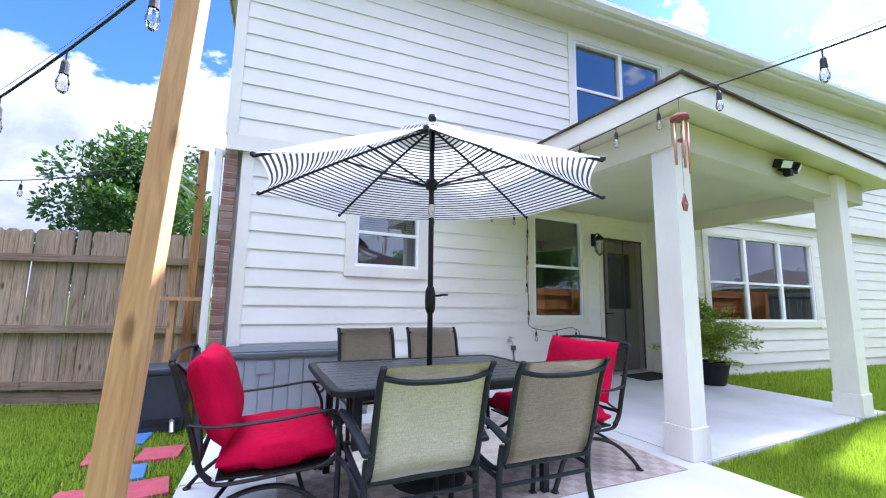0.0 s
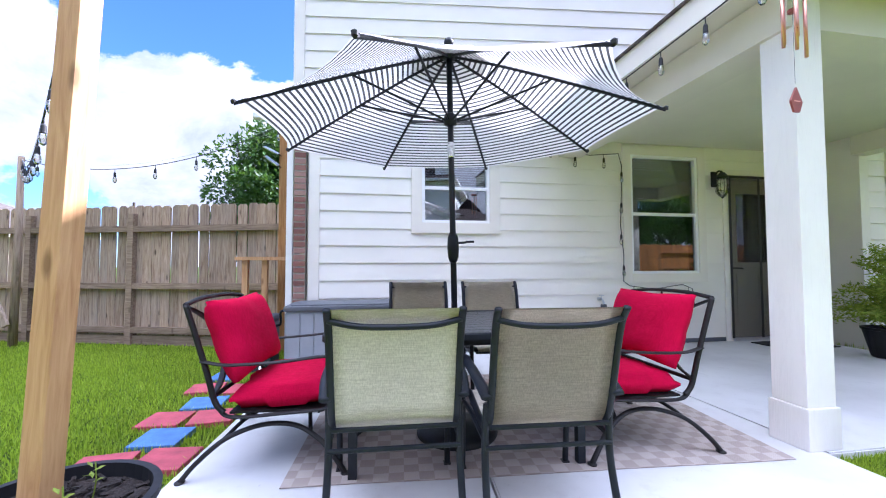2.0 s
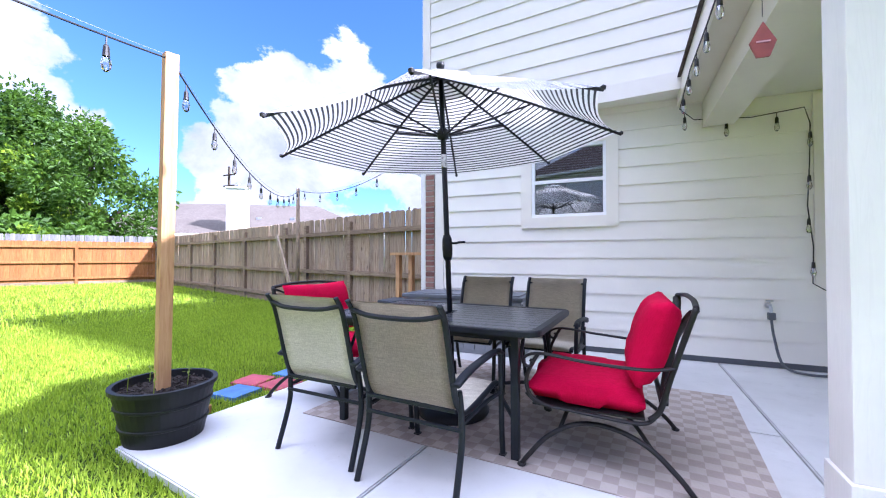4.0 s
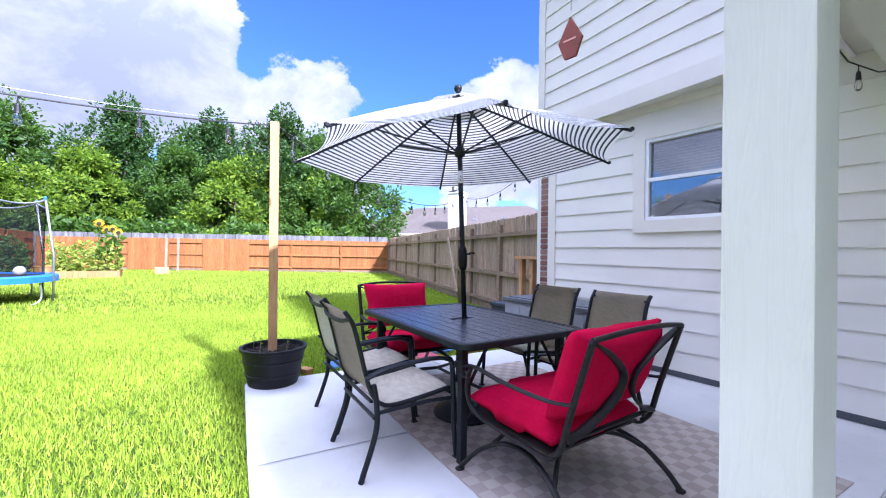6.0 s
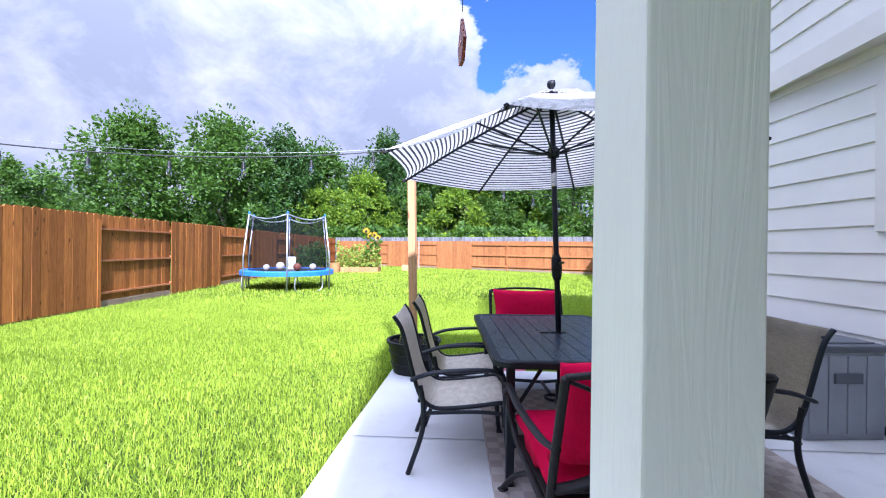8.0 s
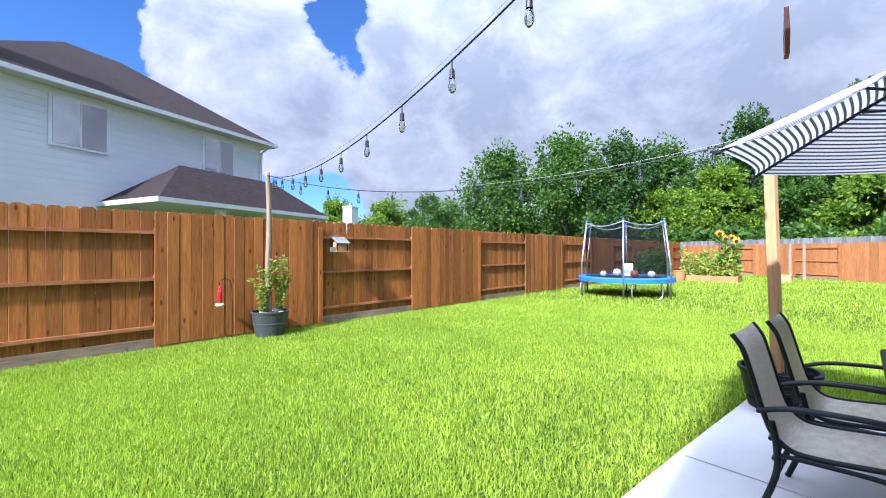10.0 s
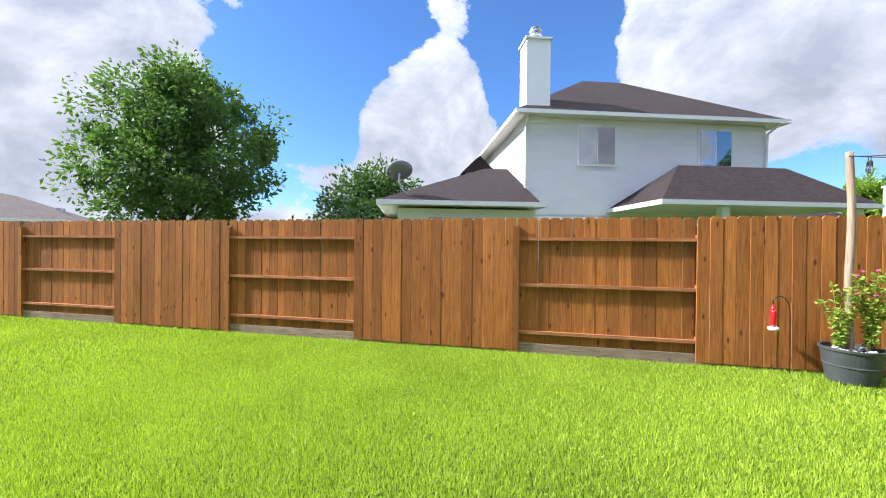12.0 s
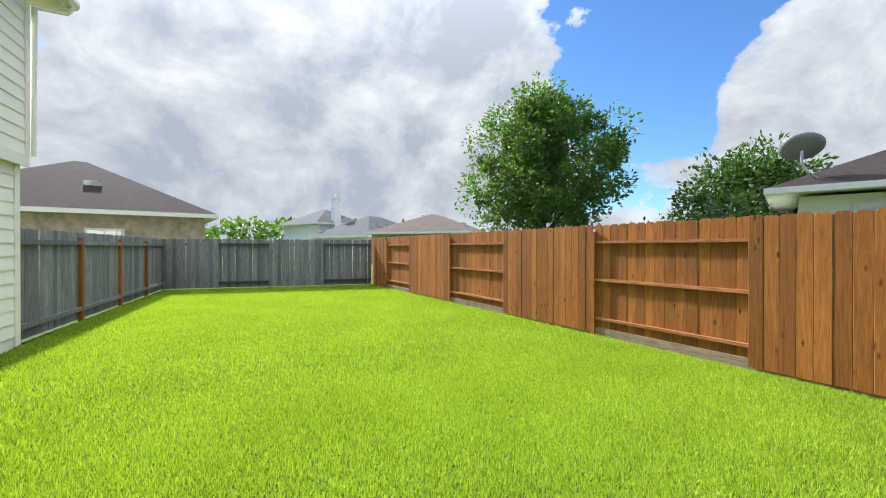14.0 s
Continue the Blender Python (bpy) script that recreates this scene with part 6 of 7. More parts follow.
def porch_plant():
    p = thing("potted_plant", "feathery light-green bush in a black pot by the porch", "potted plant", pose(6.62, 3.78, 0.001))
    bucket((0.17, 0.24), 0.34, 0.03, "pot", p)
    mound(0.22, 0.29, p, seed=7)
    rng = random.Random(21)
    stems = bmesh.new()
    ends = []
    for _ in range(46):
        a = rng.uniform(0, 6.28)
        r = rng.uniform(0.15, 0.95)
        top = Vector((math.cos(a) * r, math.sin(a) * r * 0.7, 0.30 + rng.uniform(0.15, 1.0) * (1.15 - r * 0.7)))
        pts = smooth_line([(0, 0, 0.3), (top.x * 0.35, top.y * 0.35, top.z * 0.8 + 0.1), tuple(top)])
        tube(stems, pts, 0.004, 4)
        ends.append(pts)
    part("stems", stems, "leaf_pale", p)

    def shape():
        pts = ends[rng.randrange(len(ends))]
        q = pts[rng.randrange(4, len(pts))]
        return q + Vector((rng.gauss(0, 0.03), rng.gauss(0, 0.03), rng.gauss(0, 0.03))), Vector((rng.gauss(0, 1), rng.gauss(0, 1), 0.4))

    vs, fs = leaf_cloud(5500, shape, 0.06, rng, 0.3)
    leaf_part("foliage", vs, fs, "leaf_pale", p)


porch_plant()


# ---- trampoline and garden ----
def trampoline():
    cx, cy, R, H = -9.0, -2.70, 1.36, 0.56
    t = thing("trampoline", "round trampoline with a blue pad and black safety net", "trampoline", pose(cx, cy, -0.03))
    ring = lambda r, z, n=48: [(r * math.cos(2 * math.pi * k / n), r * math.sin(2 * math.pi * k / n), z) for k in range(n)]
    part("frame_ring", T(ring(R, H), 0.022, 8, closed=True), "galv", t)
    part("pad", L([(R - 0.20, H + 0.012), (R - 0.19, H + 0.035), (R + 0.02, H + 0.035), (R + 0.045, H + 0.01), (R + 0.045, H - 0.11), (R + 0.035, H - 0.11), (R + 0.03, H + 0.0)], 48), "bluepad", t, "blue vinyl edge pad")
    part("jumping_mat", L([(0, H - 0.01), (R - 0.19, H + 0.005), (R - 0.19, H - 0.003), (0, H - 0.018)], 48), "rubber", t, "black jumping mat")
    rim = []
    for k in range(48):
        a = 2 * math.pi * k / 48
        s = abs(((k / 8) % 1) - 0.5) * 2
        rim.append(((R - 0.12) * math.cos(a + 0.30) * (0.93 + 0.07 * s), (R - 0.12) * math.sin(a + 0.30) * (0.93 + 0.07 * s), 2.13 + 0.14 * s ** 2))
    part("net_binding", T(rim, 0.018, 6, closed=True), "galv", t, "pale net binding")
    net = bmesh.new()
    lo = [net.verts.new(p) for p in ring(R - 0.2, H + 0.03)]
    hi = [net.verts.new(p) for p in rim]
    for k in range(48):
        net.faces.new((lo[k], lo[(k + 1) % 48], hi[(k + 1) % 48], hi[k]))
    nt = part("safety_net", net, "net", t, "see-through black net")
    for k in range(6):
        a = math.pi / 3 * k + 0.30
        c, s = math.cos(a), math.sin(a)
        part("net_pole", T([((R + 0.05) * c, (R + 0.05) * s, 0), ((R + 0.05) * c, (R + 0.05) * s, 1.0), ((R - 0.12) * c, (R - 0.12) * s, 2.30)], 0.024, 10), "galv", t, smooth=True)
        part("pole_cap", L([(0, -0.02), (0.03, -0.02), (0.032, 0.02), (0.016, 0.05), (0, 0.055)], 12, Matrix.Translation(((R - 0.12) * c, (R - 0.12) * s, 2.30))), "bluepad", t)
        if k % 2 == 0:
            part("leg", T(smooth_line([((R - 0.02) * math.cos(a + 0.2), (R - 0.02) * math.sin(a + 0.2), H), ((R - 0.02) * math.cos(a + 0.2), (R - 0.02) * math.sin(a + 0.2), 0.02), ((R - 0.02) * math.cos(a + 0.8), (R - 0.02) * math.sin(a + 0.8), 0.02), ((R - 0.02) * math.cos(a + 0.8), (R - 0.02) * math.sin(a + 0.8), H)], 8), 0.02, 8), "galv", t)
    for x, y, r, m, lb in ((-0.1, 0.75, 0.11, "whiteball", "white ball"), (0.2, 0.35, 0.12, "brownball", "brown leather ball"), (0.0, -0.25, 0.13, "whiteball", "large white ball"), (0.35, -0.55, 0.10, "whiteball", "white ball")):
        b = tagged(part("ball", L([(r * math.sin(math.pi * i / 12), -r * math.cos(math.pi * i / 12)) for i in range(13)], 20), m, smooth=True), lb + " lying on the trampoline mat", "ball", "balls on the trampoline")
        b.matrix_world = Matrix.Translation((cx + x, cy + y, H - 0.03 + r))
    s = thing("white_board", "small white plastic board propped on the trampoline", "board", pose(cx - 0.6, cy - 0.1, H - 0.03, 0, 0, 30))
    part("board", B(-0.015, 0.015, -0.14, 0.14, 0.0, 0.42, None, 0.006), "vinyl", s)


trampoline()


def garden():
    rng = random.Random(31)
    for k, (x, y, w, d) in enumerate(((-17.6, -1.9, 1.3, 2.2), (-17.2, -4.2, 1.3, 1.4), (-19.6, 0.6, 1.4, 0.5))):
        bed = thing("raised_bed", "wooden raised garden bed full of green plants" if k < 2 else "low pine-edged bed by the far fence", "planter bed", pose(x, y, -0.04), group="raised beds")
        for s in (-1, 1):
            part("side_board", B(-w / 2, w / 2, s * d / 2 - 0.02, s * d / 2 + 0.02, 0, 0.3), "post_dark" if k < 2 else "post_new", bed)
            part("end_board", B(s * w / 2 - 0.02, s * w / 2 + 0.02, -d / 2 + 0.02, d / 2 - 0.02, 0, 0.3), "post_dark" if k < 2 else "post_new", bed)
        part("soil", B(-w / 2 + 0.02, w / 2 - 0.02, -d / 2 + 0.02, d / 2 - 0.02, 0, 0.25), "soil", bed)
        if k < 2:
            pl = thing("vegetable_plants", "tangle of tall green vegetable plants in the raised bed", "plants", pose(x, y, 0.2), kind="stuff")

            def shape():
                px, py = rng.uniform(-w / 2, w / 2), rng.uniform(-d / 2, d / 2)
                top = 1.0 + 0.6 * noise.noise((px * 2 + k * 5, py * 1.6, 0))
                return (px, py, top * rng.random()), (rng.gauss(0, 1), rng.gauss(0, 1), 0.5)

            vs, fs = leaf_cloud(1300, shape, 0.17, rng, 0.6)
            leaf_part("foliage", vs, fs, "leaf_pale" if k == 0 else "leaf_mid", pl)
    for i, (x, y, h) in enumerate(((-17.9, -1.1, 1.75), (-17.5, -1.5, 1.95), (-17.6, -0.9, 1.6), (-17.2, -1.25, 1.7))):
        s = thing("sunflower", "tall yellow sunflower in the raised bed", "sunflower", pose(x, y, 0.2), group="sunflowers")
        part("stem", T([(0, 0, 0), (0.03, 0, h * 0.6), (0.0, 0.02, h)], 0.018, 6), "leaf_mid", s)
        hd = bmesh.new()
        for q in range(16):
            a = q * math.pi / 8
            v = [hd.verts.new(p) for p in ((0.06 * math.cos(a - 0.2), 0, 0.06 * math.sin(a - 0.2)), (0.15 * math.cos(a - 0.1), 0.02, 0.15 * math.sin(a - 0.1)), (0.2 * math.cos(a), 0.03, 0.2 * math.sin(a)), (0.15 * math.cos(a + 0.1), 0.02, 0.15 * math.sin(a + 0.1)), (0.06 * math.cos(a + 0.2), 0, 0.06 * math.sin(a + 0.2)))]
            hd.faces.new(v)
        f = part("petals", hd, "yellow", s, "yellow petals")
        f.matrix_basis = pose(0, 0, h, 20, 0, 70 + 25 * i)
        e = part("flower_eye", L([(0, -0.02), (0.08, -0.01), (0.075, 0.02), (0, 0.03)], 14), "bark", s)
        e.matrix_basis = f.matrix_basis @ Matrix.Rotation(radians(90), 4, "X")
        vs, fs = leaf_cloud(14, lambda: ((0, 0, h * (0.3 + 0.6 * rng.random())), (rng.gauss(0, 1), rng.gauss(0, 1), 0)), 0.28, rng, 0.7)
        leaf_part("leaves", vs, fs, "leaf_mid", s)
    bin_ = thing("garden_tub", "rusty brown tub between the raised beds", "tub", pose(-16.7, -2.95, -0.03))
    bucket((0.22, 0.27), 0.5, 0.04, "post_dark", bin_, "tub")
    for y in (0.35, 0.85):
        st = thing("garden_stake", "weathered garden stake standing by the far fence", "stake", pose(-20.9, y + 0.4, -0.04), group="garden stakes")
        part("stake", B(-0.03, 0.03, -0.05, 0.05, 0, 1.75), "log", st)


garden()


# ---- houses around ----
def hip(bm, x0, x1, y0, y1, z0, z1, inset=None):
    w, d = x1 - x0, y1 - y0
    k = min(w, d) / 2 if inset is None else inset
    if w >= d:
        a, b = (x0 + k, (y0 + y1) / 2, z1), (x1 - k, (y0 + y1) / 2, z1)
    else:
        a, b = ((x0 + x1) / 2, y0 + k, z1), ((x0 + x1) / 2, y1 - k, z1)
    e = [bm.verts.new(p) for p in ((x0, y0, z0), (x1, y0, z0), (x1, y1, z0), (x0, y1, z0), a, b)]
    faces = ((0, 1, 5, 4), (1, 2, 5), (2, 3, 4, 5), (3, 0, 4)) if w >= d else ((0, 1, 4), (1, 2, 5, 4), (2, 3, 5), (3, 0, 4, 5))
    for f in faces + ((0, 3, 2, 1),):
        bm.faces.new([e[i] for i in f])
    return bm


def eaves(ob, x0, x1, y0, y1, z, mat="gutter", deep=0.14):
    for b in ((x0, x1, y0 - 0.05, y0, z - deep, z), (x0, x1, y1, y1 + 0.05, z - deep, z), (x0 - 0.05, x0, y0 - 0.05, y1 + 0.05, z - deep, z), (x1, x1 + 0.05, y0 - 0.05, y1 + 0.05, z - deep, z)):
        part("gutter", B(*b), mat, ob)
    part("soffit", B(x0, x1, y0, y1, z - deep + 0.02, z - deep + 0.05), "trim", ob)


def far_window(ob, x0, x1, z0, z1, y, face=-1):
    w = part("window", B(x0 - 0.09, x1 + 0.09, y - 0.05, y + 0.05, z0 - 0.09, z1 + 0.09), "darkfascia", ob)
    mid = (x0 + x1) / 2
    ya, yb = sorted((y + face * 0.056, y + face * 0.066))
    part("pane", B(x0, mid - 0.02, ya, yb, z0, z1), "farpane", w)
    part("pane", B(mid + 0.02, x1, ya, yb, z0, z1), "blindpane" if face > 0 else "farpane", w, "pane with a pale blind behind it" if face > 0 else "")
    part("mullion", B(mid - 0.02, mid + 0.02, *sorted((y + face * 0.05, y + face * 0.075)), z0, z1), "gutter", w)


def far_glass(name, behind):
    """A pane seen from afar: what stands behind it, under a sky mirror."""
    m, N = material(name)
    v = local(N)
    back = N.mix(N.ramp(N.noise(v, 0.9, 4), [(0.35, (0, 0, 0)), (0.65, (1, 1, 1))]), tuple(c * 0.6 for c in behind), behind)
    d = N.add("ShaderNodeBsdfDiffuse", Color=back)
    g = N.add("ShaderNodeBsdfGlossy", Roughness=0.02)
    mx = N.add("ShaderNodeMixShader", i0=0.35, i1=d.outputs[0], i2=g.outputs[0])
    N.add("ShaderNodeOutputMaterial", Surface=mx.outputs[0])
    return m


M["farpane"] = far_glass("far_window_glass", (0.03, 0.04, 0.05))
M["blindpane"] = far_glass("far_window_glass_with_blind", (0.45, 0.48, 0.52))


def white_house():
    # local x runs along the front, away from the chimney corner; local -y faces the lawn
    ang = math.atan2(-0.321, -0.947)
    m = Matrix.Translation((5.45, -14.0, 0)) @ Matrix.Rotation(ang + math.pi, 4, "Z")
    # in this frame the front spans x from -9.35 to 0 and looks towards +y
    h = thing("neighbour_house", "white two-storey lap-sided house with dark brown hip roofs", "house", m)
    part("wall", B(-9.35, 0, -7.5, 0, 0, 6.2), "darkfascia", h)
    z = 2.7
    board = mesh_of("siding_board", B(-9.36, 0.01, 0.0, 0.018, 0, 0.2, Matrix.Rotation(radians(-3), 4, "X")), "darkfascia")
    side = mesh_of("siding_board", B(0.0, 0.018, -7.5, 0.0, 0, 0.2, Matrix.Rotation(radians(3), 4, "Y")), "darkfascia")
    while z < 6.1:
        piece("siding_board", board, h, Matrix.Translation((0, 0.0, z)))
        piece("siding_board", side, h, Matrix.Translation((0.0, 0, z)))
        z += 0.208
    part("corner_board", B(-0.12, 0.02, -0.12, 0.03, 0, 6.2), "darkfascia", h)
    roof = part("roof", hip(bmesh.new(), -9.85, 0.5, -8.0, 0.5, 6.36, 9.25), "shingle_brown", h, "dark brown shingled hip roof")
    eaves(roof, -9.85, 0.5, -8.0, 0.5, 6.36)
    ch = part("chimney", B(-0.82, 0.06, -0.75, 0.10, 6.0, 9.05), "darkfascia", roof, "tall white boxed chimney")
    part("flue", L([(0.16, 9.05), (0.16, 9.3), (0.24, 9.32), (0.24, 9.36), (0.17, 9.38), (0.17, 9.44), (0.24, 9.46), (0.24, 9.5), (0.17, 9.52), (0.2, 9.62), (0, 9.66)], 16, Matrix.Translation((-0.38, -0.32, 0))), "galv", roof, "grey metal flue cap")
    part("chimney_cap", B(-0.88, 0.12, -0.81, 0.16, 9.03, 9.10), "darkfascia", roof)
    for x, y, zz in ((-2.6, -1.0, 6.9), (-3.9, -1.4, 7.15), (-5.5, -0.7, 6.75), (-7.3, -0.9, 6.85)):
        part("roof_vent", B(x - 0.2, x + 0.2, y - 0.12, y + 0.12, zz - 0.08, zz + 0.07), "galv", roof)
    far_window(h, -3.3, -1.95, 4.6, 5.95, 0.03, 1)
    far_window(h, -7.9, -6.65, 4.66, 5.96, 0.03, 1)
    part("downspout", T([(0.1, 0.45, 6.25), (0.06, 0.1, 5.95), (0.05, 0.06, 2.6)], 0.05, 8), "gutter", h)
    part("downspout", T([(-9.6, 0.45, 6.25), (-9.35, 0.1, 5.9), (-9.32, 0.06, 2.6)], 0.05, 8), "gutter", h)
    # low wing and its roof
    def half_hip():
        bm = bmesh.new()
        v = [bm.verts.new(p) for p in ((0.03, -7.0, 2.95), (5.2, -7.0, 2.95), (5.2, 1.7, 2.95), (0.03, 1.7, 2.95), (0.03, -2.65, 4.85), (1.0, -2.65, 4.85))]
        for f in ((0, 1, 5, 4), (1, 2, 5), (2, 3, 4, 5), (3, 0, 4), (0, 3, 2, 1)):
            bm.faces.new([v[i] for i in f])
        return bm

    part("wing_wall", B(0.0, 4.6, -6.0, 1.1, 0, 2.75), "darkfascia", h)
    wr = part("wing_roof", half_hip(), "shingle_brown", h, "dark brown low hip roof")
    eaves(wr, -0.15, 5.2, -7.0, 1.7, 2.95)
    far_window(h, 1.8, 3.6, 1.3, 2.45, 1.12, 1)
    part("gable", B(0.1, 1.3, -7.2, -6.0, 2.9, 5.3), "darkfascia", h)
    g_ = bmesh.new()
    v = [g_.verts.new(p) for p in ((-0.2, -7.4, 5.2), (1.6, -7.4, 5.2), (0.7, -7.4, 6.1), (-0.2, -5.6, 5.2), (1.6, -5.6, 5.2), (0.7, -5.6, 6.1))]
    for f in ((0, 1, 2), (3, 5, 4), (0, 2, 5, 3), (1, 4, 5, 2)):
        g_.faces.new([v[i] for i in f])
    part("gable_roof", g_, "shingle_brown", h)
    # rear porch
    pr = part("porch_roof", hip(bmesh.new(), -10.2, -3.1, 0.02, 3.2, 2.95, 4.3), "shingle_brown", h, "dark brown hip porch roof")
    eaves(pr, -10.2, -3.1, 0.02, 3.2, 2.95)
    for x in (-5.3, -9.8):
        part("porch_post", B(x - 0.12, x + 0.12, 2.7, 2.95, 0, 2.8), "darkfascia", h)
    dish = thing("satellite_dish", "grey satellite dish on a bent mast above the white house's eave", "satellite dish", m @ pose(4.55, 1.45, 3.05))
    part("mast", T(smooth_line([(-0.45, -0.35, -0.05), (-0.15, -0.1, 0.2), (0, 0, 0.45), (0, 0, 0.75)]), 0.03, 8), "galv", dish)
    d = part("reflector", L([(0, 0.0), (0.2, 0.015), (0.42, 0.07), (0.6, 0.15), (0.595, 0.165), (0.41, 0.085), (0, 0.018)], 28), "dish", dish, "grey oval reflector", True)
    d.matrix_basis = pose(0, -0.05, 0.8, 48, 8, 0) @ Matrix.Diagonal((0.72, 0.62, 0.72, 1))
    part("feed_arm", T([(0, -0.1, 0.75), (0, -0.65, 0.9)], 0.02, 6), "galv", dish)


white_house()


def plain_house(label, x, y, heading, w, d, eave, top, wallmat, roofmat, chimney=None, windows=(), name="neighbour_house"):
    """A hip-roofed house: its front runs along local x and looks towards -y."""
    h = thing(name, label, "house", pose(x, y, 0, 0, 0, heading))
    part("wall", B(0, w, 0, d, 0, eave - 0.1), wallmat, h)
    r = part("roof", hip(bmesh.new(), -0.5, w + 0.5, -0.5, d + 0.5, eave, top), roofmat, h)
    eaves(r, -0.5, w + 0.5, -0.5, d + 0.5, eave, "trim", 0.2)
    if chimney:
        cx, cy, cw, ct = chimney
        part("chimney", B(cx, cx + cw, cy, cy + cw * 0.8, 0, ct), "darkfascia", r, "white boxed chimney")
        part("chimney_cap", B(cx - 0.08, cx + cw + 0.08, cy - 0.08, cy + cw * 0.8 + 0.08, ct, ct + 0.12), "darkfascia", r)
        part("flue", L([(0.14, ct), (0.14, ct + 0.4), (0.2, ct + 0.42), (0.2, ct + 0.5), (0, ct + 0.55)], 10, Matrix.Translation((cx + cw / 2, cy + cw * 0.4, 0))), "galv", r)
    for x0, x1, z0, z1 in windows:
        far_window(h, x0, x1, z0, z1, -0.02)
    rng = random.Random(int(x * 7))
    for k in range(3):
        vx = rng.uniform(0.3, 0.7) * w
        part("roof_vent", B(vx - 0.2, vx + 0.2, d * 0.2, d * 0.2 + 0.3, eave + 0.2 * d * (top - eave) / (d / 2 + 0.5), eave + 0.5 + 0.2 * d * (top - eave) / (d / 2 + 0.5)), "galv", r)
    return h


plain_house("single-storey house with a grey-tan shingle roof and white chimney", -38, 16, 35.5, 25, 12, 3.0, 6.2, "tan_brick", "shingle_grey", (12.4, -0.4, 1.5, 6.8))
plain_house("tan brick single-storey house with a dark brown hip roof", 28.0, 11.5, -84, 10.5, 10, 3.2, 6.1, "tan_brick", "shingle_brown", None, ((2, 3, 1.2, 2.3), (6, 7.2, 1.2, 2.3)))
plain_house("white two-storey house with a slate-grey roof far off", 55, -10.5, -70, 7, 8, 4.6, 6.6, "darkfascia", "shingle_slate", (2, -0.6, 0.9, 7.6), ((1.5, 2.8, 3, 4), (4, 5.2, 3, 4)))
plain_house("low house with a slate-grey hip roof far off", 45.5, -13.5, -65, 11, 9, 2.8, 5.3, "darkfascia", "shingle_slate", (8.4, -0.8, 1.0, 5.0))
plain_house("tan house with a brown roof beyond the stained fence", 35.5, -18.5, -50, 12, 9, 3.0, 5.0, "tan_brick", "shingle_house")
plain_house("dark-roofed house with a white chimney near the wood", -13.5, -33.5, 205, 16, 10, 3.1, 6.2, "tan_brick", "shingle_brown", (8.2, -0.8, 1.4, 6.4))


def utility_pole(x, y, h):
    p = thing("utility_pole", "tall wooden utility pole with crossarms beyond the fence", "utility pole", pose(x, y, 0), group="utility poles")
    part("pole", T([(0, 0, 0), (0, 0, h)], [0.17, 0.11], 10), "bark", p)
    for z in (h - 0.9, h - 2.0):
        part("crossarm", B(-0.8, 0.8, -0.06, 0.06, z, z + 0.12), "bark", p)
    part("transformer", L([(0, h - 2.9), (0.2, h - 2.88), (0.2, h - 2.2), (0, h - 2.15)], 12, Matrix.Translation((0.35, 0, 0))), "galv", p, "grey transformer can")


utility_pole(-34, 28, 10.2)
utility_pole(-21, 42, 7.0)


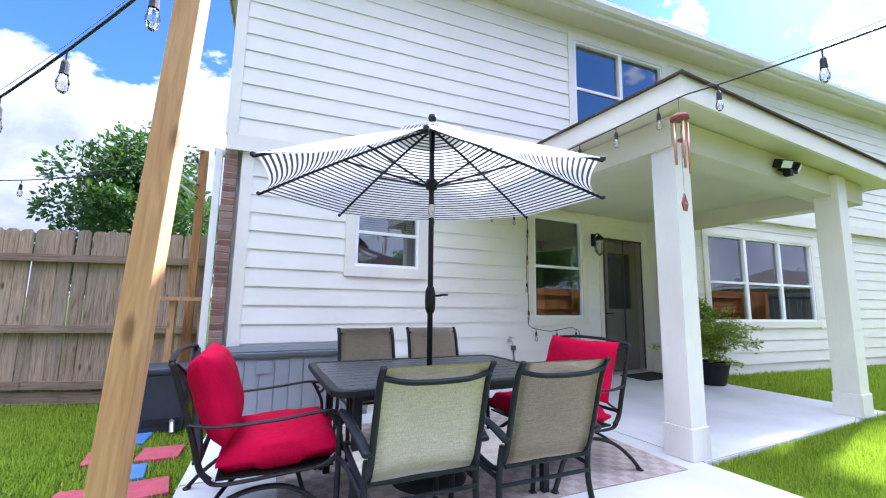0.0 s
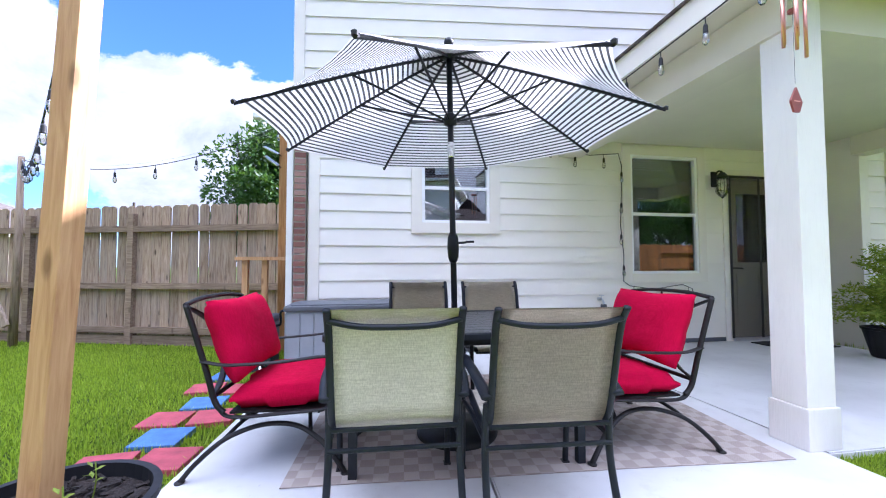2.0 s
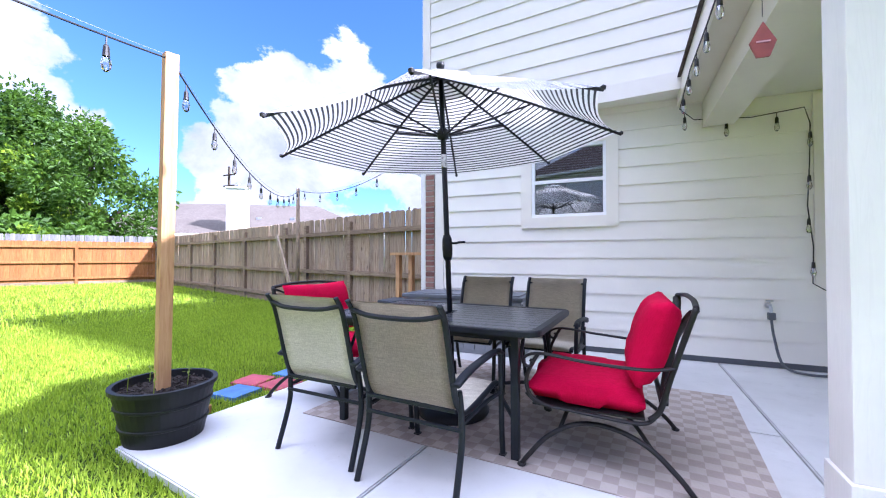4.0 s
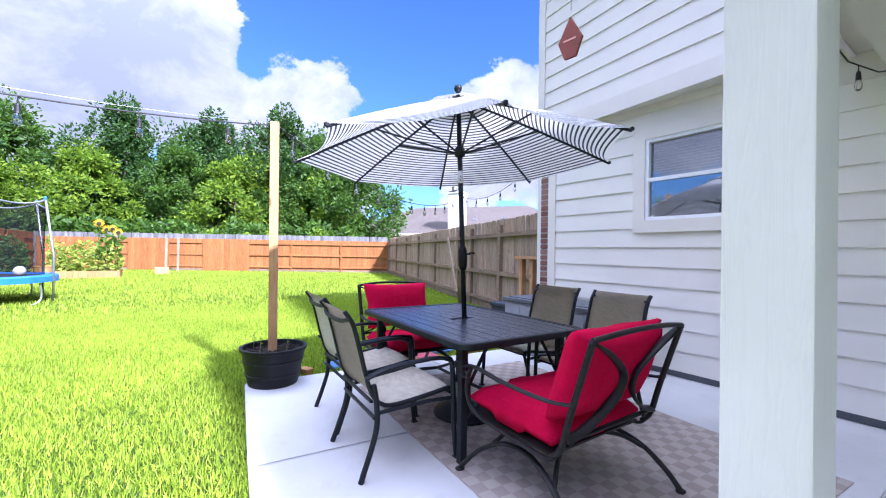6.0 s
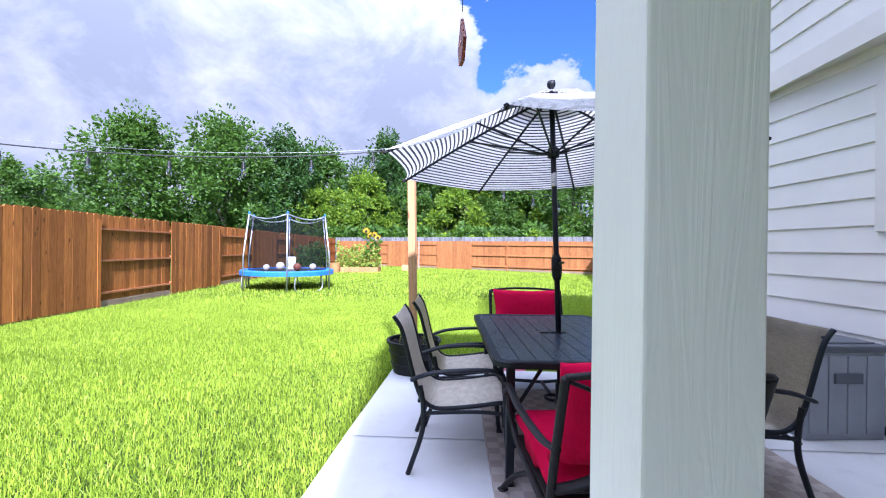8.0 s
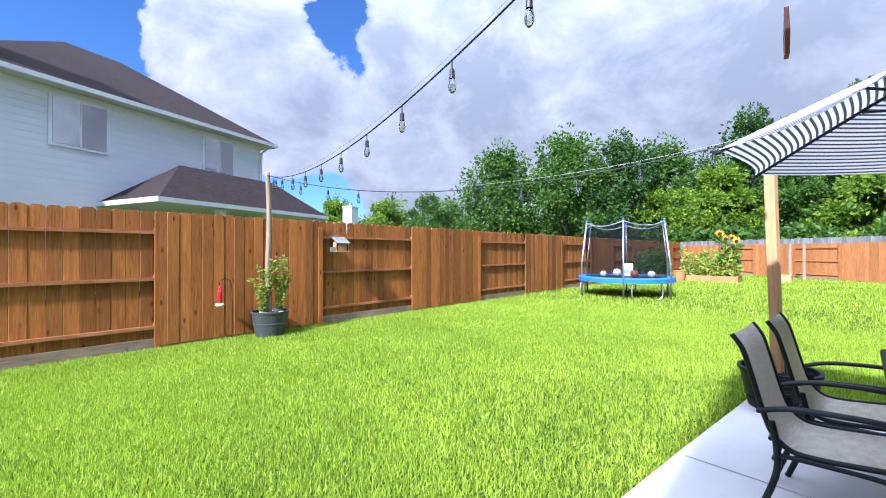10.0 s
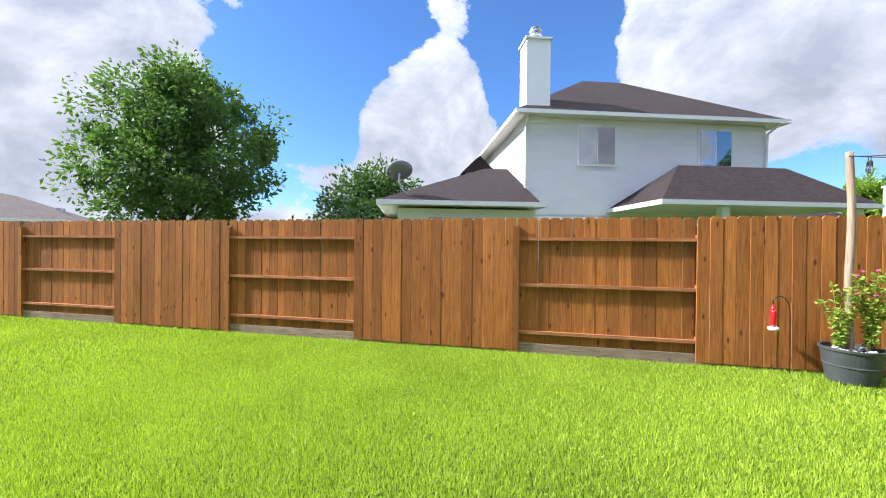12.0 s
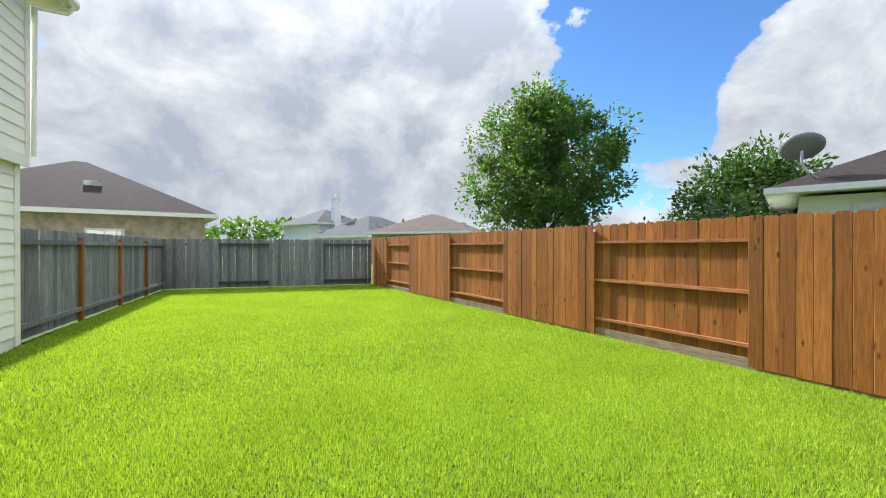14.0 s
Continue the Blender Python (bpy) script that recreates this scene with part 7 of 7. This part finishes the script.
# ---- grass ----
def blades(zones, seed):
    """Single bent blades over the lawn: (x0, x1, y0, y1, how many to the square metre, height, width)."""
    rng = np.random.default_rng(seed)
    P, S = [], []
    for x0, x1, y0, y1, dens, h, w in zones:
        n = int((x1 - x0) * (y1 - y0 + 0.6) * dens)
        x, y = rng.uniform(x0, x1, n) + rng.normal(0, 0.6, n), rng.uniform(y0 - 0.3, y1 + 0.3, n) + rng.normal(0, 0.15, n)
        pad_front = 1.36 - 0.1278 * (x + 0.30)
        left = -0.30 + 0.09 * (y - 1.36)
        on_pad = (x > left + 0.0) & (x < 3.32) & (y > pad_front + 0.0)
        on_porch = (x >= 3.30) & (x < 6.87) & (y > 2.02)
        west = (x < 0) & (y > 11.06 - 0.32 * (x + 16.6) - 0.12)
        house_in = ((x > -0.2) & (y > 4.95)) | ((x > 7.0) & (y > 4.28 - 0.112 * (x - 7)))
        east = (x > 14.2) & (y > 3.58 - 0.138 * (x - 14.3))
        end = x > 21.5 + (y + 5.0) * 0.245 - 0.03
        far = x < -26.5 + (y + 5.0) * 0.616 + 0.1
        keep = (y > -5.06) & ~(on_pad | on_porch | west | house_in | east | end | far)
        for sx, sy in ((-0.67, 4.05), (-0.34, 3.97), (-0.52, 3.63), (-0.66, 3.31), (-0.35, 3.31), (-0.53, 2.98), (-0.68, 2.64), (-0.37, 2.66), (-0.55, 2.36), (-0.62, 4.42)):
            keep &= ~((np.abs(x - sx) < 0.13) & (np.abs(y - sy) < 0.13))
        x, y = x[keep], y[keep]
        n = len(x)
        P.append(np.stack([x, y, np.full(n, -0.048)], 1))
        S.append(np.stack([h * rng.uniform(0.55, 1.25, n), w * rng.uniform(0.7, 1.3, n)], 1))
    P, S = np.concatenate(P), np.concatenate(S)
    n = len(P)
    a, lean, way = rng.uniform(0, 2 * np.pi, n), np.abs(rng.normal(0.35, 0.5, n)), rng.uniform(0, 2 * np.pi, n)
    side = np.stack([np.cos(a), np.sin(a), np.zeros(n)], 1) * (S[:, 1:] / 2)
    tip = np.stack([np.cos(way) * np.sin(lean), np.sin(way) * np.sin(lean), np.cos(lean)], 1) * S[:, :1]
    co = np.empty((n, 3, 3), np.float32)
    co[:, 0], co[:, 1], co[:, 2] = P - side, P + side, P + tip
    me = bpy.data.meshes.new("grass")
    me.vertices.add(n * 3)
    me.vertices.foreach_set("co", co.ravel())
    me.loops.add(n * 3)
    me.loops.foreach_set("vertex_index", np.arange(n * 3, dtype=np.int32))
    me.polygons.add(n)
    me.polygons.foreach_set("loop_start", np.arange(0, n * 3, 3, dtype=np.int32))
    me.update()
    me.materials.append(M["grass"])
    return tagged(new("grass", me), "thick bright green lawn grass", "grass", kind="stuff")


blades(((2.0, 10.0, -5.06, 2.4, 13500, 0.046, 0.0070), (-6.0, 2.0, -5.06, 7.2, 5600, 0.055, 0.010), (10.0, 23.5, -5.06, 3.8, 3600, 0.056, 0.012),
        (6.5, 10.0, 2.4, 4.6, 2500, 0.085, 0.011), (-25.5, -6.0, -5.06, 10.5, 420, 0.10, 0.022)), 5)


# ---- the many pieces ----
lay_bricks()
for job in SIDING_JOBS:
    lay_siding(*job)
for job in PICKET_JOBS:
    lay_pickets(*job)
